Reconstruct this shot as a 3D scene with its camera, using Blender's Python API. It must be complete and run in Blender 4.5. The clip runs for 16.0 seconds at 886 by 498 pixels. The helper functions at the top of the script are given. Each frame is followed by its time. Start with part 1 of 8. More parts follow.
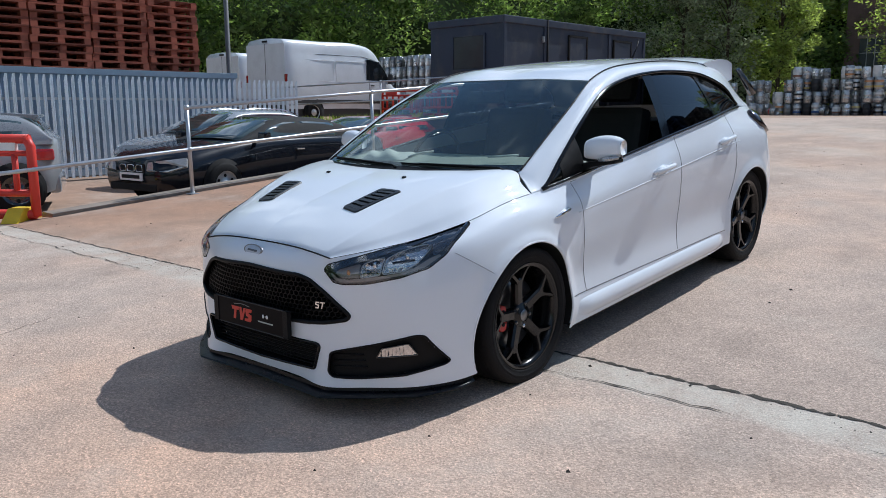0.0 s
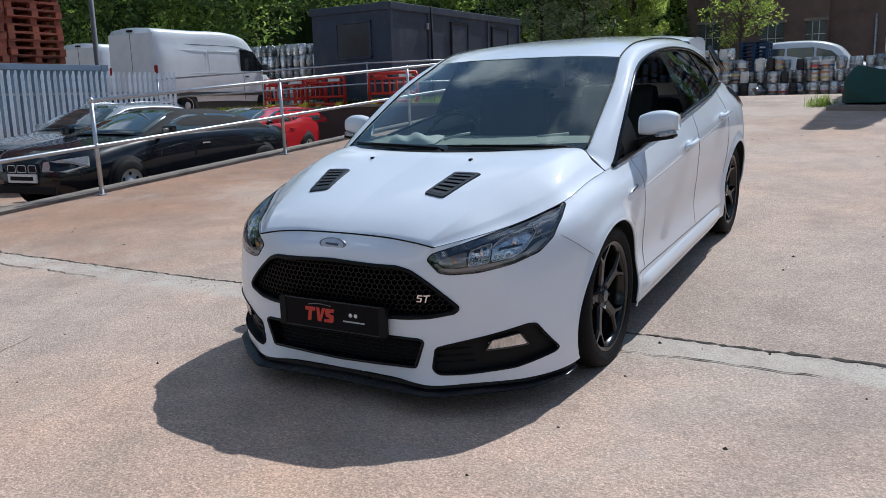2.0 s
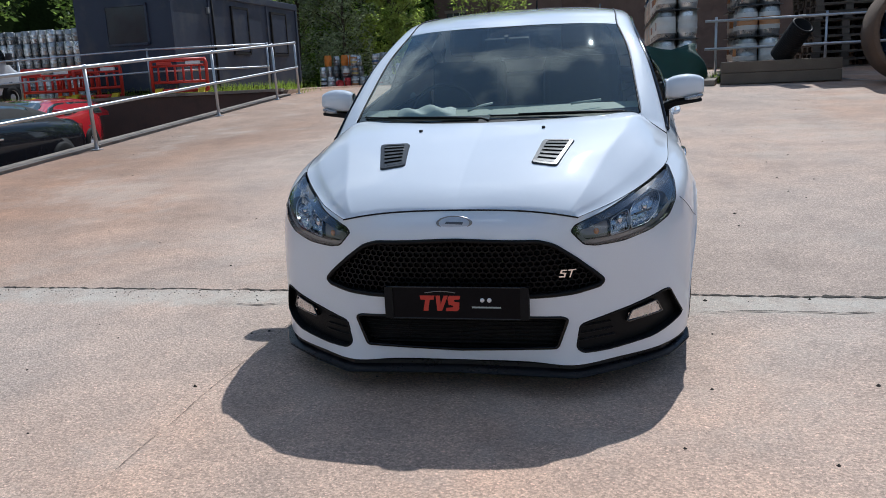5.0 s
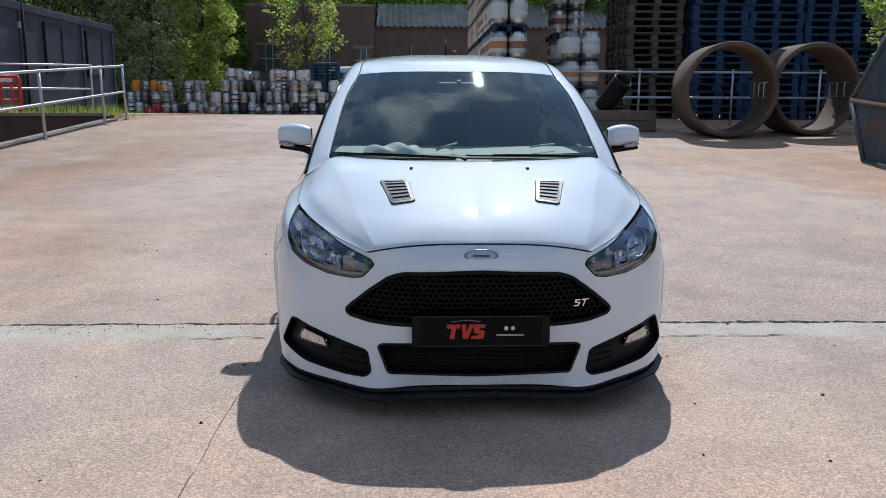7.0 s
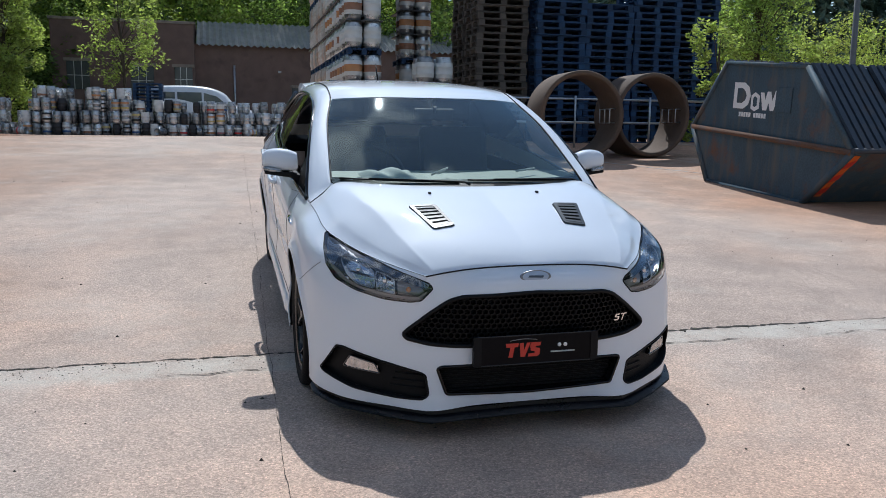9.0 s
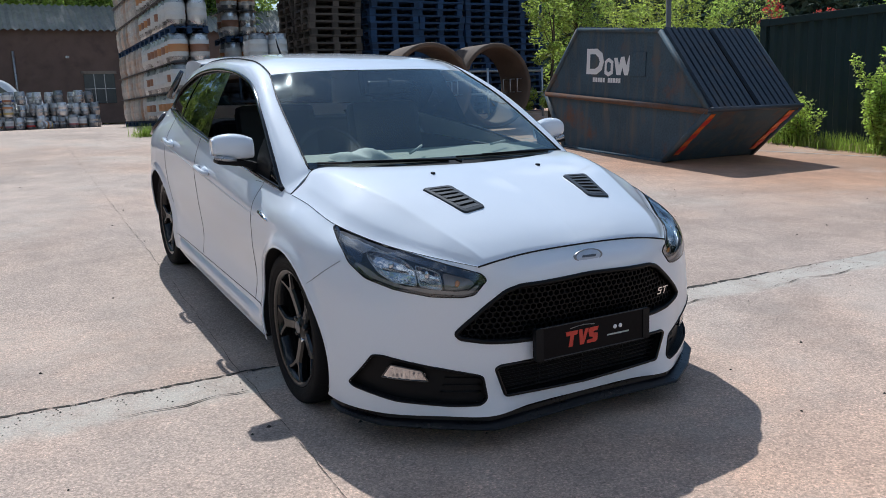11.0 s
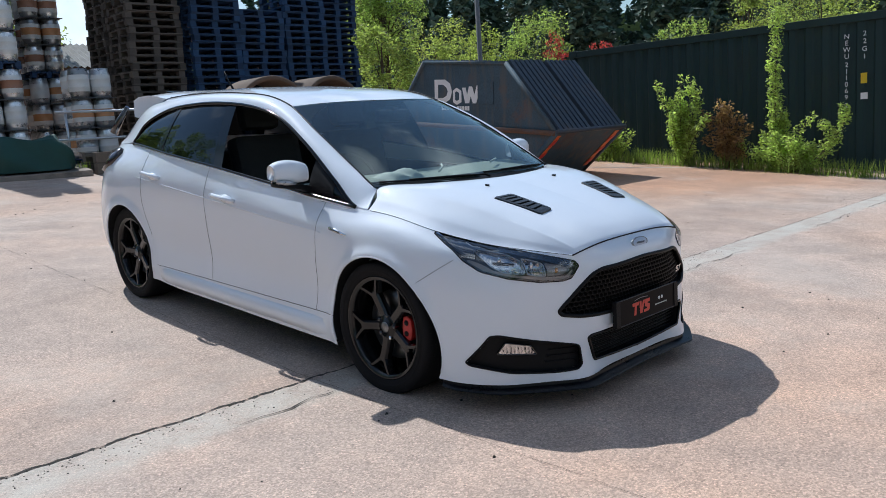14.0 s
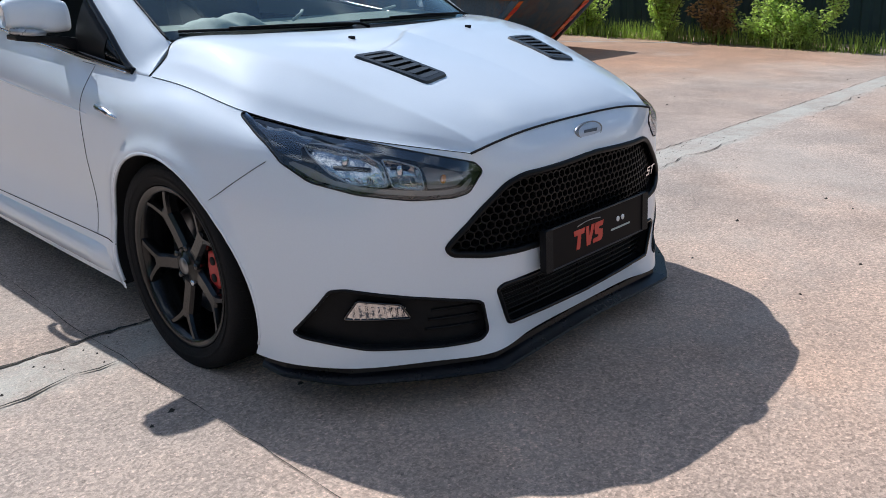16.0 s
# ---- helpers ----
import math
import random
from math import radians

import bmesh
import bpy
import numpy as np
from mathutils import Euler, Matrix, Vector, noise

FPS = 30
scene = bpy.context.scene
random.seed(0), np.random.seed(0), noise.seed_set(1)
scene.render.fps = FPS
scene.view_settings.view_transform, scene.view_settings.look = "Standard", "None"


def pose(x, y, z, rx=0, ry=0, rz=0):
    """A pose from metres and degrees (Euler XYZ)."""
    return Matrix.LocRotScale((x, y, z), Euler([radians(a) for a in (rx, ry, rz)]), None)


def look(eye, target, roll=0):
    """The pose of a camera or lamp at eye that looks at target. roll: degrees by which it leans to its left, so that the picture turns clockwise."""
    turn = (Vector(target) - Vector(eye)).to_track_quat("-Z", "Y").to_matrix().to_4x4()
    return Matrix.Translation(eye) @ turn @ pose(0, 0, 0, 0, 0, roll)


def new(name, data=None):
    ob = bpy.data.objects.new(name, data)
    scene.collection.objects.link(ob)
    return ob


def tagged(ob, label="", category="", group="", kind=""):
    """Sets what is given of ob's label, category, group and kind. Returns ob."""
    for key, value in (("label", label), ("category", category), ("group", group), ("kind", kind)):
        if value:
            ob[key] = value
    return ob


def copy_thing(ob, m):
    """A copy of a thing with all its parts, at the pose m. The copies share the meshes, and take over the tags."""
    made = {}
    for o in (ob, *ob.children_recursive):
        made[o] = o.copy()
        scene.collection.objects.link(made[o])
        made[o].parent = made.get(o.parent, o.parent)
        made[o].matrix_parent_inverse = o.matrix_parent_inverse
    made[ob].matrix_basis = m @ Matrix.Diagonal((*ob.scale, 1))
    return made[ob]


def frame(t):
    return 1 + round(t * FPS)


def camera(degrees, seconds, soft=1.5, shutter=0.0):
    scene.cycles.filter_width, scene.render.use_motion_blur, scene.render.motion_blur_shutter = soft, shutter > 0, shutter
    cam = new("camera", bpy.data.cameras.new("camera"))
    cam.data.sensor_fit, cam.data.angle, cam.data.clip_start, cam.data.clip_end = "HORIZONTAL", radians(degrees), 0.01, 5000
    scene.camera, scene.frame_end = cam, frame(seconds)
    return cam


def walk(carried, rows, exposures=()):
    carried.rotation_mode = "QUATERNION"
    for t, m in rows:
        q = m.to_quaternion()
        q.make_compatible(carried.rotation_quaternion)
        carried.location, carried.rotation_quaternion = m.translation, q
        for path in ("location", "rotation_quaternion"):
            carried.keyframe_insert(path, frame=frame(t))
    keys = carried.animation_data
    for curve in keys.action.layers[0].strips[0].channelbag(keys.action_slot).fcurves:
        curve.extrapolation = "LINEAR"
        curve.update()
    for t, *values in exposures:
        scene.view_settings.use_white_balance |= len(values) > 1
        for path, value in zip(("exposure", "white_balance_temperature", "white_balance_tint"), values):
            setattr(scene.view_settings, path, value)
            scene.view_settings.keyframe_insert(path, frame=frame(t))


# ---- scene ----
cam = camera(57.82, 16.0, soft=0.75)
SLOPE = 4.1  # the yard rises away from the car's nose, in degrees
YARD = pose(0, 0, 0, SLOPE)
# seconds, eye, target and roll, on the sloping yard: x to the car's left side, y to its tail
ROWS = [
    (0, (2.909, -2.877, 1.469), (1.620, -1.416, 1.018), -3.02),
    (0.5, (2.706, -3.034, 1.471), (1.461, -1.538, 1.010), -3.98),
    (1, (2.488, -3.219, 1.490), (1.307, -1.675, 1.017), -4.42),
    (1.5, (2.250, -3.271, 1.464), (1.154, -1.669, 0.978), -4.16),
    (2, (1.997, -3.308, 1.461), (0.999, -1.646, 0.967), -3.73),
    (2.5, (1.727, -3.456, 1.437), (0.836, -1.737, 0.938), -3.39),
    (3, (1.500, -3.569, 1.443), (0.702, -1.807, 0.933), -3.68),
    (3.5, (1.224, -3.553, 1.438), (0.510, -1.758, 0.919), -4.10),
    (4, (0.988, -3.573, 1.425), (0.360, -1.751, 0.890), -4.24),
    (6.5, (-0.037, -3.631, 1.446), (-0.084, -1.705, 0.910), -0.88),
    (7, (-0.263, -3.828, 1.488), (-0.188, -1.889, 1.002), 0.39),
    (7.5, (-0.537, -4.017, 1.490), (-0.354, -2.078, 1.039), 1.49),
    (8, (-0.731, -3.998, 1.487), (-0.441, -2.067, 1.055), 2.01),
    (8.5, (-0.931, -3.839, 1.497), (-0.527, -1.927, 1.071), 2.10),
    (9, (-1.206, -3.767, 1.500), (-0.682, -1.885, 1.073), 1.71),
    (9.5, (-1.451, -3.697, 1.492), (-0.807, -1.852, 1.064), 1.12),
    (10, (-1.607, -3.489, 1.467), (-0.854, -1.689, 1.028), 0.50),
    (12.5, (-2.488, -2.836, 1.429), (-1.281, -1.310, 0.964), -0.10),
    (13, (-2.780, -2.840, 1.475), (-1.496, -1.368, 1.044), -0.26),
    (13.5, (-3.010, -2.859, 1.484), (-1.673, -1.427, 1.083), -0.98),
    (14, (-3.219, -2.777, 1.448), (-1.836, -1.391, 1.043), -1.00),
    (14.5, (-3.094, -2.677, 1.382), (-1.687, -1.330, 0.931), -0.59),
    (15, (-2.706, -2.493, 1.323), (-1.295, -1.174, 0.805), -0.06),
    (15.5, (-2.327, -2.263, 1.224), (-0.931, -0.961, 0.628), 0.33),
    (16, (-1.934, -2.096, 1.175), (-0.569, -0.802, 0.495), -0.54),
]
walk(cam, [(t, YARD @ look(eye, target, roll)) for t, eye, target, roll in ROWS], [(0, .05, 5800, 7), (1.5, .0, 5800, 7), (3.5, -.02, 5800, 7), (6.5, .04, 5800, 7), (9, .06, 5800, 7), (12.5, .12, 5800, 7), (16, .18, 5800, 7)])

# ---- sky and sun ----
SUN = Vector((0.14, 0.825, 1.0)).normalized()
world = bpy.data.worlds.new("sky")
scene.world = world
world.use_nodes = True
wn, wl = world.node_tree.nodes, world.node_tree.links
wn.clear()
w_out, w_bg, w_sky = wn.new("ShaderNodeOutputWorld"), wn.new("ShaderNodeBackground"), wn.new("ShaderNodeTexSky")
w_sky.sky_type, w_sky.sun_disc = "NISHITA", False
w_sky.sun_elevation, w_sky.sun_rotation = math.asin(SUN.z), math.atan2(SUN.x, SUN.y)
w_sky.air_density, w_sky.dust_density = 1.3, 0.15
w_sky.ozone_density = 2.5
# broken white cloud over the blue
w_map, w_noise, w_ramp, w_mix = wn.new("ShaderNodeTexCoord"), wn.new("ShaderNodeTexNoise"), wn.new("ShaderNodeValToRGB"), wn.new("ShaderNodeMixRGB")
w_noise.inputs["Scale"].default_value, w_noise.inputs["Detail"].default_value = 3.2, 7.0
w_ramp.color_ramp.elements[0].position, w_ramp.color_ramp.elements[1].position = 0.53, 0.67
w_mix.inputs["Color2"].default_value = (13.5, 13.8, 14.4, 1)
wl.new(w_map.outputs["Generated"], w_noise.inputs["Vector"])
wl.new(w_noise.outputs["Fac"], w_ramp.inputs["Fac"])
wl.new(w_ramp.outputs["Color"], w_mix.inputs["Fac"])
wl.new(w_sky.outputs["Color"], w_mix.inputs["Color1"])
wl.new(w_mix.outputs["Color"], w_bg.inputs["Color"])
wl.new(w_bg.outputs["Background"], w_out.inputs["Surface"])
w_bg.inputs["Strength"].default_value = 0.079
sun_data = bpy.data.lights.new("sun", "SUN")
sun_data.energy, sun_data.angle, sun_data.color = 3.92, radians(0.55), (1.0, 0.955, 0.90)
sun_lamp = new("sun", sun_data)
sun_lamp.matrix_world = look((0, 0, 0), -SUN)

# ---- materials ----
MATS = {}


def mat(name, base, rough=0.6, metal=0.0, vary=0.12, scale=6.0, bump=0.0, fine=60.0, coat=0.0, tint=None, tint_amount=0.5, spots=0.0, random_hue=0.0, islands=False):
    """A painted or raw surface: base colour varied at two scales, roughness varied with it, fine relief."""
    m = bpy.data.materials.new(name)
    m.use_nodes = True
    n, l = m.node_tree.nodes, m.node_tree.links
    b = n["Principled BSDF"]
    tc = n.new("ShaderNodeTexCoord")
    big, small = n.new("ShaderNodeTexNoise"), n.new("ShaderNodeTexNoise")
    big.inputs["Scale"].default_value, big.inputs["Detail"].default_value = scale, 5
    small.inputs["Scale"].default_value, small.inputs["Detail"].default_value = fine, 4
    for t in (big, small):
        l.new(tc.outputs["Object"], t.inputs["Vector"])
    add = n.new("ShaderNodeMath")
    add.operation = "ADD"
    l.new(big.outputs["Fac"], add.inputs[0])
    l.new(small.outputs["Fac"], add.inputs[1])
    rng = n.new("ShaderNodeMapRange")
    rng.inputs["From Min"].default_value, rng.inputs["From Max"].default_value = 0.6, 1.4
    rng.inputs["To Min"].default_value, rng.inputs["To Max"].default_value = 1 - vary, 1 + vary
    l.new(add.outputs[0], rng.inputs["Value"])
    mul = n.new("ShaderNodeVectorMath")
    mul.operation = "SCALE"
    l.new(rng.outputs[0], mul.inputs["Scale"])
    mul.inputs[0].default_value = base
    colour = mul.outputs[0]
    if tint:
        st = n.new("ShaderNodeTexNoise")
        st.inputs["Scale"].default_value, st.inputs["Detail"].default_value, st.inputs["Roughness"].default_value = scale * 0.6, 8, 0.65
        l.new(tc.outputs["Object"], st.inputs["Vector"])
        rp = n.new("ShaderNodeValToRGB")
        rp.color_ramp.elements[0].position, rp.color_ramp.elements[1].position = 0.62 - 0.22 * tint_amount, 0.72
        l.new(st.outputs["Fac"], rp.inputs["Fac"])
        mx = n.new("ShaderNodeMixRGB")
        mx.inputs["Color2"].default_value = (*tint, 1)
        l.new(rp.outputs["Color"], mx.inputs["Fac"])
        l.new(colour, mx.inputs["Color1"])
        colour = mx.outputs["Color"]
    if random_hue:
        hsv = n.new("ShaderNodeHueSaturation")
        if islands:
            src = n.new("ShaderNodeNewGeometry").outputs["Random Per Island"]
        else:
            src = n.new("ShaderNodeObjectInfo").outputs["Random"]
        r2 = n.new("ShaderNodeMapRange")
        r2.inputs["To Min"].default_value, r2.inputs["To Max"].default_value = 1 - random_hue, 1 + random_hue
        l.new(src, r2.inputs["Value"])
        l.new(r2.outputs[0], hsv.inputs["Value"])
        l.new(colour, hsv.inputs["Color"])
        colour = hsv.outputs["Color"]
    l.new(colour, b.inputs["Base Color"])
    rr = n.new("ShaderNodeMapRange")
    rr.inputs["From Min"].default_value, rr.inputs["From Max"].default_value = 0.6, 1.4
    rr.inputs["To Min"].default_value, rr.inputs["To Max"].default_value = max(0.02, rough - 0.08 * min(1, rough * 3)), min(1, rough + 0.08 * min(1, rough * 3))
    l.new(add.outputs[0], rr.inputs["Value"])
    l.new(rr.outputs[0], b.inputs["Roughness"])
    b.inputs["Metallic"].default_value = metal
    if coat:
        b.inputs["Coat Weight"].default_value, b.inputs["Coat Roughness"].default_value = coat, 0.03
    if bump:
        bp = n.new("ShaderNodeBump")
        bp.inputs["Strength"].default_value, bp.inputs["Distance"].default_value = bump, 0.01
        l.new(small.outputs["Fac"], bp.inputs["Height"])
        l.new(bp.outputs["Normal"], b.inputs["Normal"])
    MATS[name] = m
    return m


def glass(name, colour, rough=0.0, base=0.05, sheen=(0.95, 0.97, 1.0)):
    """Clear or tinted thin glass: a mirror coat over what shows through."""
    m = bpy.data.materials.new(name)
    m.use_nodes = True
    n, l = m.node_tree.nodes, m.node_tree.links
    n.clear()
    out, mix, tr, gl, lw = (n.new("ShaderNode" + k) for k in ("OutputMaterial", "MixShader", "BsdfTransparent", "BsdfGlossy", "LayerWeight"))
    tr.inputs["Color"].default_value = (*colour, 1)
    gl.inputs["Roughness"].default_value = rough
    gl.inputs["Color"].default_value = (*sheen, 1)
    lw.inputs["Blend"].default_value = 0.5
    # gloss rises towards the glancing view
    pw, sc = n.new("ShaderNodeMath"), n.new("ShaderNodeMapRange")
    pw.operation = "POWER"
    pw.inputs[1].default_value = 4.6
    sc.inputs["To Min"].default_value, sc.inputs["To Max"].default_value = base, 0.95
    l.new(lw.outputs["Facing"], pw.inputs[0])
    l.new(pw.outputs[0], sc.inputs["Value"])
    l.new(sc.outputs[0], mix.inputs[0])
    l.new(tr.outputs[0], mix.inputs[1])
    l.new(gl.outputs[0], mix.inputs[2])
    l.new(mix.outputs[0], out.inputs["Surface"])
    MATS[name] = m
    return m


M_WHITE = mat("white_car_paint", (0.758, 0.80, 0.860), 0.5, 0, 0.02, 2.0, 0, 220, coat=1.0)
M_GLOSSBLK = mat("gloss_black", (0.008, 0.008, 0.009), 0.12, 0, 0.2, 8, 0, 90, coat=1.0)
M_MATTBLK = mat("satin_black_plastic", (0.012, 0.012, 0.013), 0.48, 0, 0.25, 14, 0.15, 300)
M_DARK = mat("dark_void", (0.006, 0.006, 0.007), 0.9, 0, 0.3, 8, 0, 60)
M_RUBBER = mat("tyre_rubber", (0.010, 0.010, 0.011), 0.70, 0, 0.3, 10, 0.3, 160)
M_RIM = mat("satin_black_alloy", (0.006, 0.006, 0.0065), 0.20, 0.0, 0.25, 10, 0, 120)
M_RIM.node_tree.nodes["Principled BSDF"].inputs["Specular IOR Level"].default_value = 0.09
M_VENT = mat("satin_grey_black_vent", (0.022, 0.023, 0.025), 0.38, 0, 0.15, 12, 0.05, 200)
M_LAMPBACK = mat("dark_lamp_housing", (0.065, 0.064, 0.066), 0.30, 0.0, 0.12, 14)
M_PIANO = mat("black_window_trim", (0.003, 0.003, 0.004), 0.10, 0, 0.2, 8, 0, 90)
M_MESH = mat("black_grille_plastic", (0.007, 0.007, 0.0075), 0.45, 0, 0.2, 8, 0, 90)
M_PLATE = mat("black_plate_acrylic", (0.010, 0.009, 0.010), 0.45, 0, 0.2, 8, 0, 90)
M_PLATE.node_tree.nodes["Principled BSDF"].inputs["Specular IOR Level"].default_value = 0.15
M_CHROME = mat("chrome", (0.75, 0.76, 0.78), 0.10, 1.0, 0.05, 6)
M_STEEL = mat("galvanised_steel", (0.50, 0.52, 0.55), 0.42, 0.85, 0.16, 9, 0.1, 80)
M_FENCE = mat("bright_weathered_zinc", (0.80, 0.86, 0.92), 0.34, 0.25, 0.14, 7, 0.1, 60, random_hue=0.12)
M_DISC = mat("brake_disc_steel", (0.25, 0.25, 0.26), 0.35, 1.0, 0.2, 12)
M_REDCAL = mat("red_caliper_paint", (0.42, 0.018, 0.016), 0.35, 0, 0.12, 12)
for m_, k_ in ((M_MESH, .16), (M_RIM, .45), (M_RUBBER, .15), (M_PIANO, .30), (M_PLATE, .05), (M_MATTBLK, .12), (M_WHITE, .08)):
    m_.node_tree.nodes["Principled BSDF"].inputs["Specular IOR Level"].default_value = k_
M_GLASS = glass("clear_glass", (0.76, 0.85, 0.80), 0.02, 0.13, (0.88, 0.98, 0.97))
# an added pale translucent film, uneven, lifts the windscreen's brightness like a haze
_gn, _gl = M_GLASS.node_tree.nodes, M_GLASS.node_tree.links
_go = _gn["Material Output"]
_film, _fmix, _fno = _gn.new("ShaderNodeBsdfTranslucent"), _gn.new("ShaderNodeMixShader"), _gn.new("ShaderNodeTexNoise")
_film.inputs["Color"].default_value = (.72, .80, .78, 1)
_fno.inputs["Scale"].default_value = 2.2
_fmr = _gn.new("ShaderNodeMapRange")
_fmr.inputs["To Min"].default_value, _fmr.inputs["To Max"].default_value = .025, .085
_gl.new(_fno.outputs["Fac"], _fmr.inputs["Value"])
_gl.new(_fmr.outputs[0], _fmix.inputs[0])
_gl.new(_go.inputs["Surface"].links[0].from_socket, _fmix.inputs[1])
_gl.new(_film.outputs[0], _fmix.inputs[2])
_gl.new(_fmix.outputs[0], _go.inputs["Surface"])
M_TINT = glass("dark_tinted_glass", (0.05, 0.06, 0.075), 0.0, 0.03)
M_LENS = glass("lamp_lens", (0.90, 0.92, 0.94), 0.0, 0.09)
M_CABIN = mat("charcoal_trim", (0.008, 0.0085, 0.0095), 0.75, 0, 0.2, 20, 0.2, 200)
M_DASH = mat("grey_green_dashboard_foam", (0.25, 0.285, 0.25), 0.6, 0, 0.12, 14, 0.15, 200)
M_SEATTRIM = mat("light_grey_card", (0.45, 0.48, 0.46), 0.7, 0, 0.06, 10)
M_REDTXT = mat("red_letters", (0.55, 0.035, 0.02), 0.4, 0, 0.06, 8)
M_WHITETXT = mat("white_letters", (0.80, 0.80, 0.80), 0.45, 0, 0.05, 8)
M_AMBER = mat("amber_lens", (0.55, 0.24, 0.06), 0.2, 0, 0.1, 10)
M_REDLENS = mat("red_lamp_lens", (0.30, 0.012, 0.015), 0.12, 0, 0.1, 10, coat=1)
M_SILVERPL = mat("silver_plastic", (0.42, 0.43, 0.45), 0.3, 0.6, 0.08, 10)
M_GREYPL = mat("grey_lamp_insert", (0.27, 0.245, 0.225), 0.35, 0.0, 0.1, 10)


# ---- mesh helpers ----
def mesh_object(name, me, material, parent=None, label=""):
    if material:
        me.materials.append(material)
    ob = new(name, me)
    if parent:
        ob.parent = parent
    if label:
        ob["label"] = label
    return ob


def part(name, bm, material, parent=None, label="", smooth=False, at=None):
    """Links a bmesh as one mesh object under a thing or a part."""
    me = bpy.data.meshes.new(name)
    if smooth:
        for f in bm.faces:
            f.smooth = True
    bm.to_mesh(me)
    bm.free()
    ob = mesh_object(name, me, material, parent, label)
    if at is not None:
        ob.matrix_basis = at
    return ob


def thing(name, label, category, at=None, group="", kind=""):
    ob = tagged(new(name), label, category, group, kind)
    ob.empty_display_size = 0.2
    if at is not None:
        ob.matrix_basis = at
    return ob


def solid(verts, faces, name, material, parent=None, label="", smooth=False):
    me = bpy.data.meshes.new(name)
    me.from_pydata([tuple(v) for v in verts], [], [tuple(int(i) for i in f) for f in faces])
    if smooth:
        me.polygons.foreach_set("use_smooth", [True] * len(me.polygons))
    me.update()
    return mesh_object(name, me, material, parent, label)


def box(bm, x0, x1, y0, y1, z0, z1, bevel=0.0, m=None):
    ms = Matrix.LocRotScale(((x0 + x1) / 2, (y0 + y1) / 2, (z0 + z1) / 2), None, (abs(x1 - x0), abs(y1 - y0), abs(z1 - z0)))
    r = bmesh.ops.create_cube(bm, size=1, matrix=(m @ ms) if m else ms)
    if bevel:
        es = list({e for v in r["verts"] for e in v.link_edges})
        bmesh.ops.bevel(bm, geom=es, offset=bevel, segments=2, profile=0.6, affect="EDGES")
    return bm


def boxed(x0, x1, y0, y1, z0, z1, bevel=0.0):
    return box(bmesh.new(), x0, x1, y0, y1, z0, z1, bevel)


def tube(bm, pts, r, n=8, closed=False, cap=True):
    """A round bar along points; r is one radius or one for each point."""
    pts = [Vector(p) for p in pts]
    k = len(pts)
    rs = r if isinstance(r, (list, tuple)) else [r] * k
    rings = []
    side = None
    for i, p in enumerate(pts):
        a, b = pts[(i - 1) % k if closed else max(i - 1, 0)], pts[(i + 1) % k if closed else min(i + 1, k - 1)]
        d = (b - a).normalized()
        if side is None:
            side = d.orthogonal().normalized()
        side = (side - d * side.dot(d))
        side = side.normalized() if side.length > 1e-6 else d.orthogonal().normalized()
        up = d.cross(side)
        rings.append([bm.verts.new(p + rs[i] * (math.cos(t) * side + math.sin(t) * up)) for t in (2 * math.pi * j / n for j in range(n))])
    for i in range(k if closed else k - 1):
        a, b = rings[i], rings[(i + 1) % k]
        for j in range(n):
            f = bm.faces.new((a[j], a[(j + 1) % n], b[(j + 1) % n], b[j]))
            f.smooth = True
    if cap and not closed:
        bm.faces.new(rings[0][::-1])
        bm.faces.new(rings[-1])
    return bm


def tubed(pts, r, n=8, closed=False):
    return tube(bmesh.new(), pts, r, n, closed)


def lathe(bm, profile, n=32, m=None, closed=False):
    """Turns (radius, height) pairs round z."""
    m = m or Matrix()
    rings = [[bm.verts.new(m @ Vector((r * math.cos(t), r * math.sin(t), z))) for t in (2 * math.pi * j / n for j in range(n))] for r, z in profile]
    k = len(rings)
    for i in range(k if closed else k - 1):
        a, b = rings[i], rings[(i + 1) % k]
        for j in range(n):
            f = bm.faces.new((a[j], a[(j + 1) % n], b[(j + 1) % n], b[j]))
            f.smooth = True
    return bm


def prism(bm, outline, h0, h1, m=None, bevel=0.0):
    """An outline of (a, b) pairs drawn out along the third axis from h0 to h1."""
    m = m or Matrix()
    lo = [bm.verts.new(m @ Vector((a, b, h0))) for a, b in outline]
    hi = [bm.verts.new(m @ Vector((a, b, h1))) for a, b in outline]
    n = len(outline)
    fs = [bm.faces.new(lo[::-1]), bm.faces.new(hi)]
    for i in range(n):
        fs.append(bm.faces.new((lo[i], lo[(i + 1) % n], hi[(i + 1) % n], hi[i])))
    bmesh.ops.recalc_face_normals(bm, faces=fs)
    if bevel:
        bmesh.ops.bevel(bm, geom=list({e for f in fs for e in f.edges}), offset=bevel, segments=2, profile=0.6, affect="EDGES")
    return bm


def lettering(name, text, size, material, parent, at, depth=0.002, label="", shear=0.0, bold=0.0):
    cu = bpy.data.curves.new(name, "FONT")
    cu.body, cu.size, cu.extrude, cu.align_x, cu.align_y, cu.shear, cu.offset = text, size, depth, "CENTER", "CENTER", shear, bold
    ob0 = new(name + "_curve", cu)
    me = bpy.data.meshes.new_from_object(ob0.evaluated_get(bpy.context.evaluated_depsgraph_get()))
    bpy.data.objects.remove(ob0)
    bpy.data.curves.remove(cu)
    me.materials.clear()
    ob = mesh_object(name, me, material, parent, label)
    ob.matrix_basis = at
    return ob


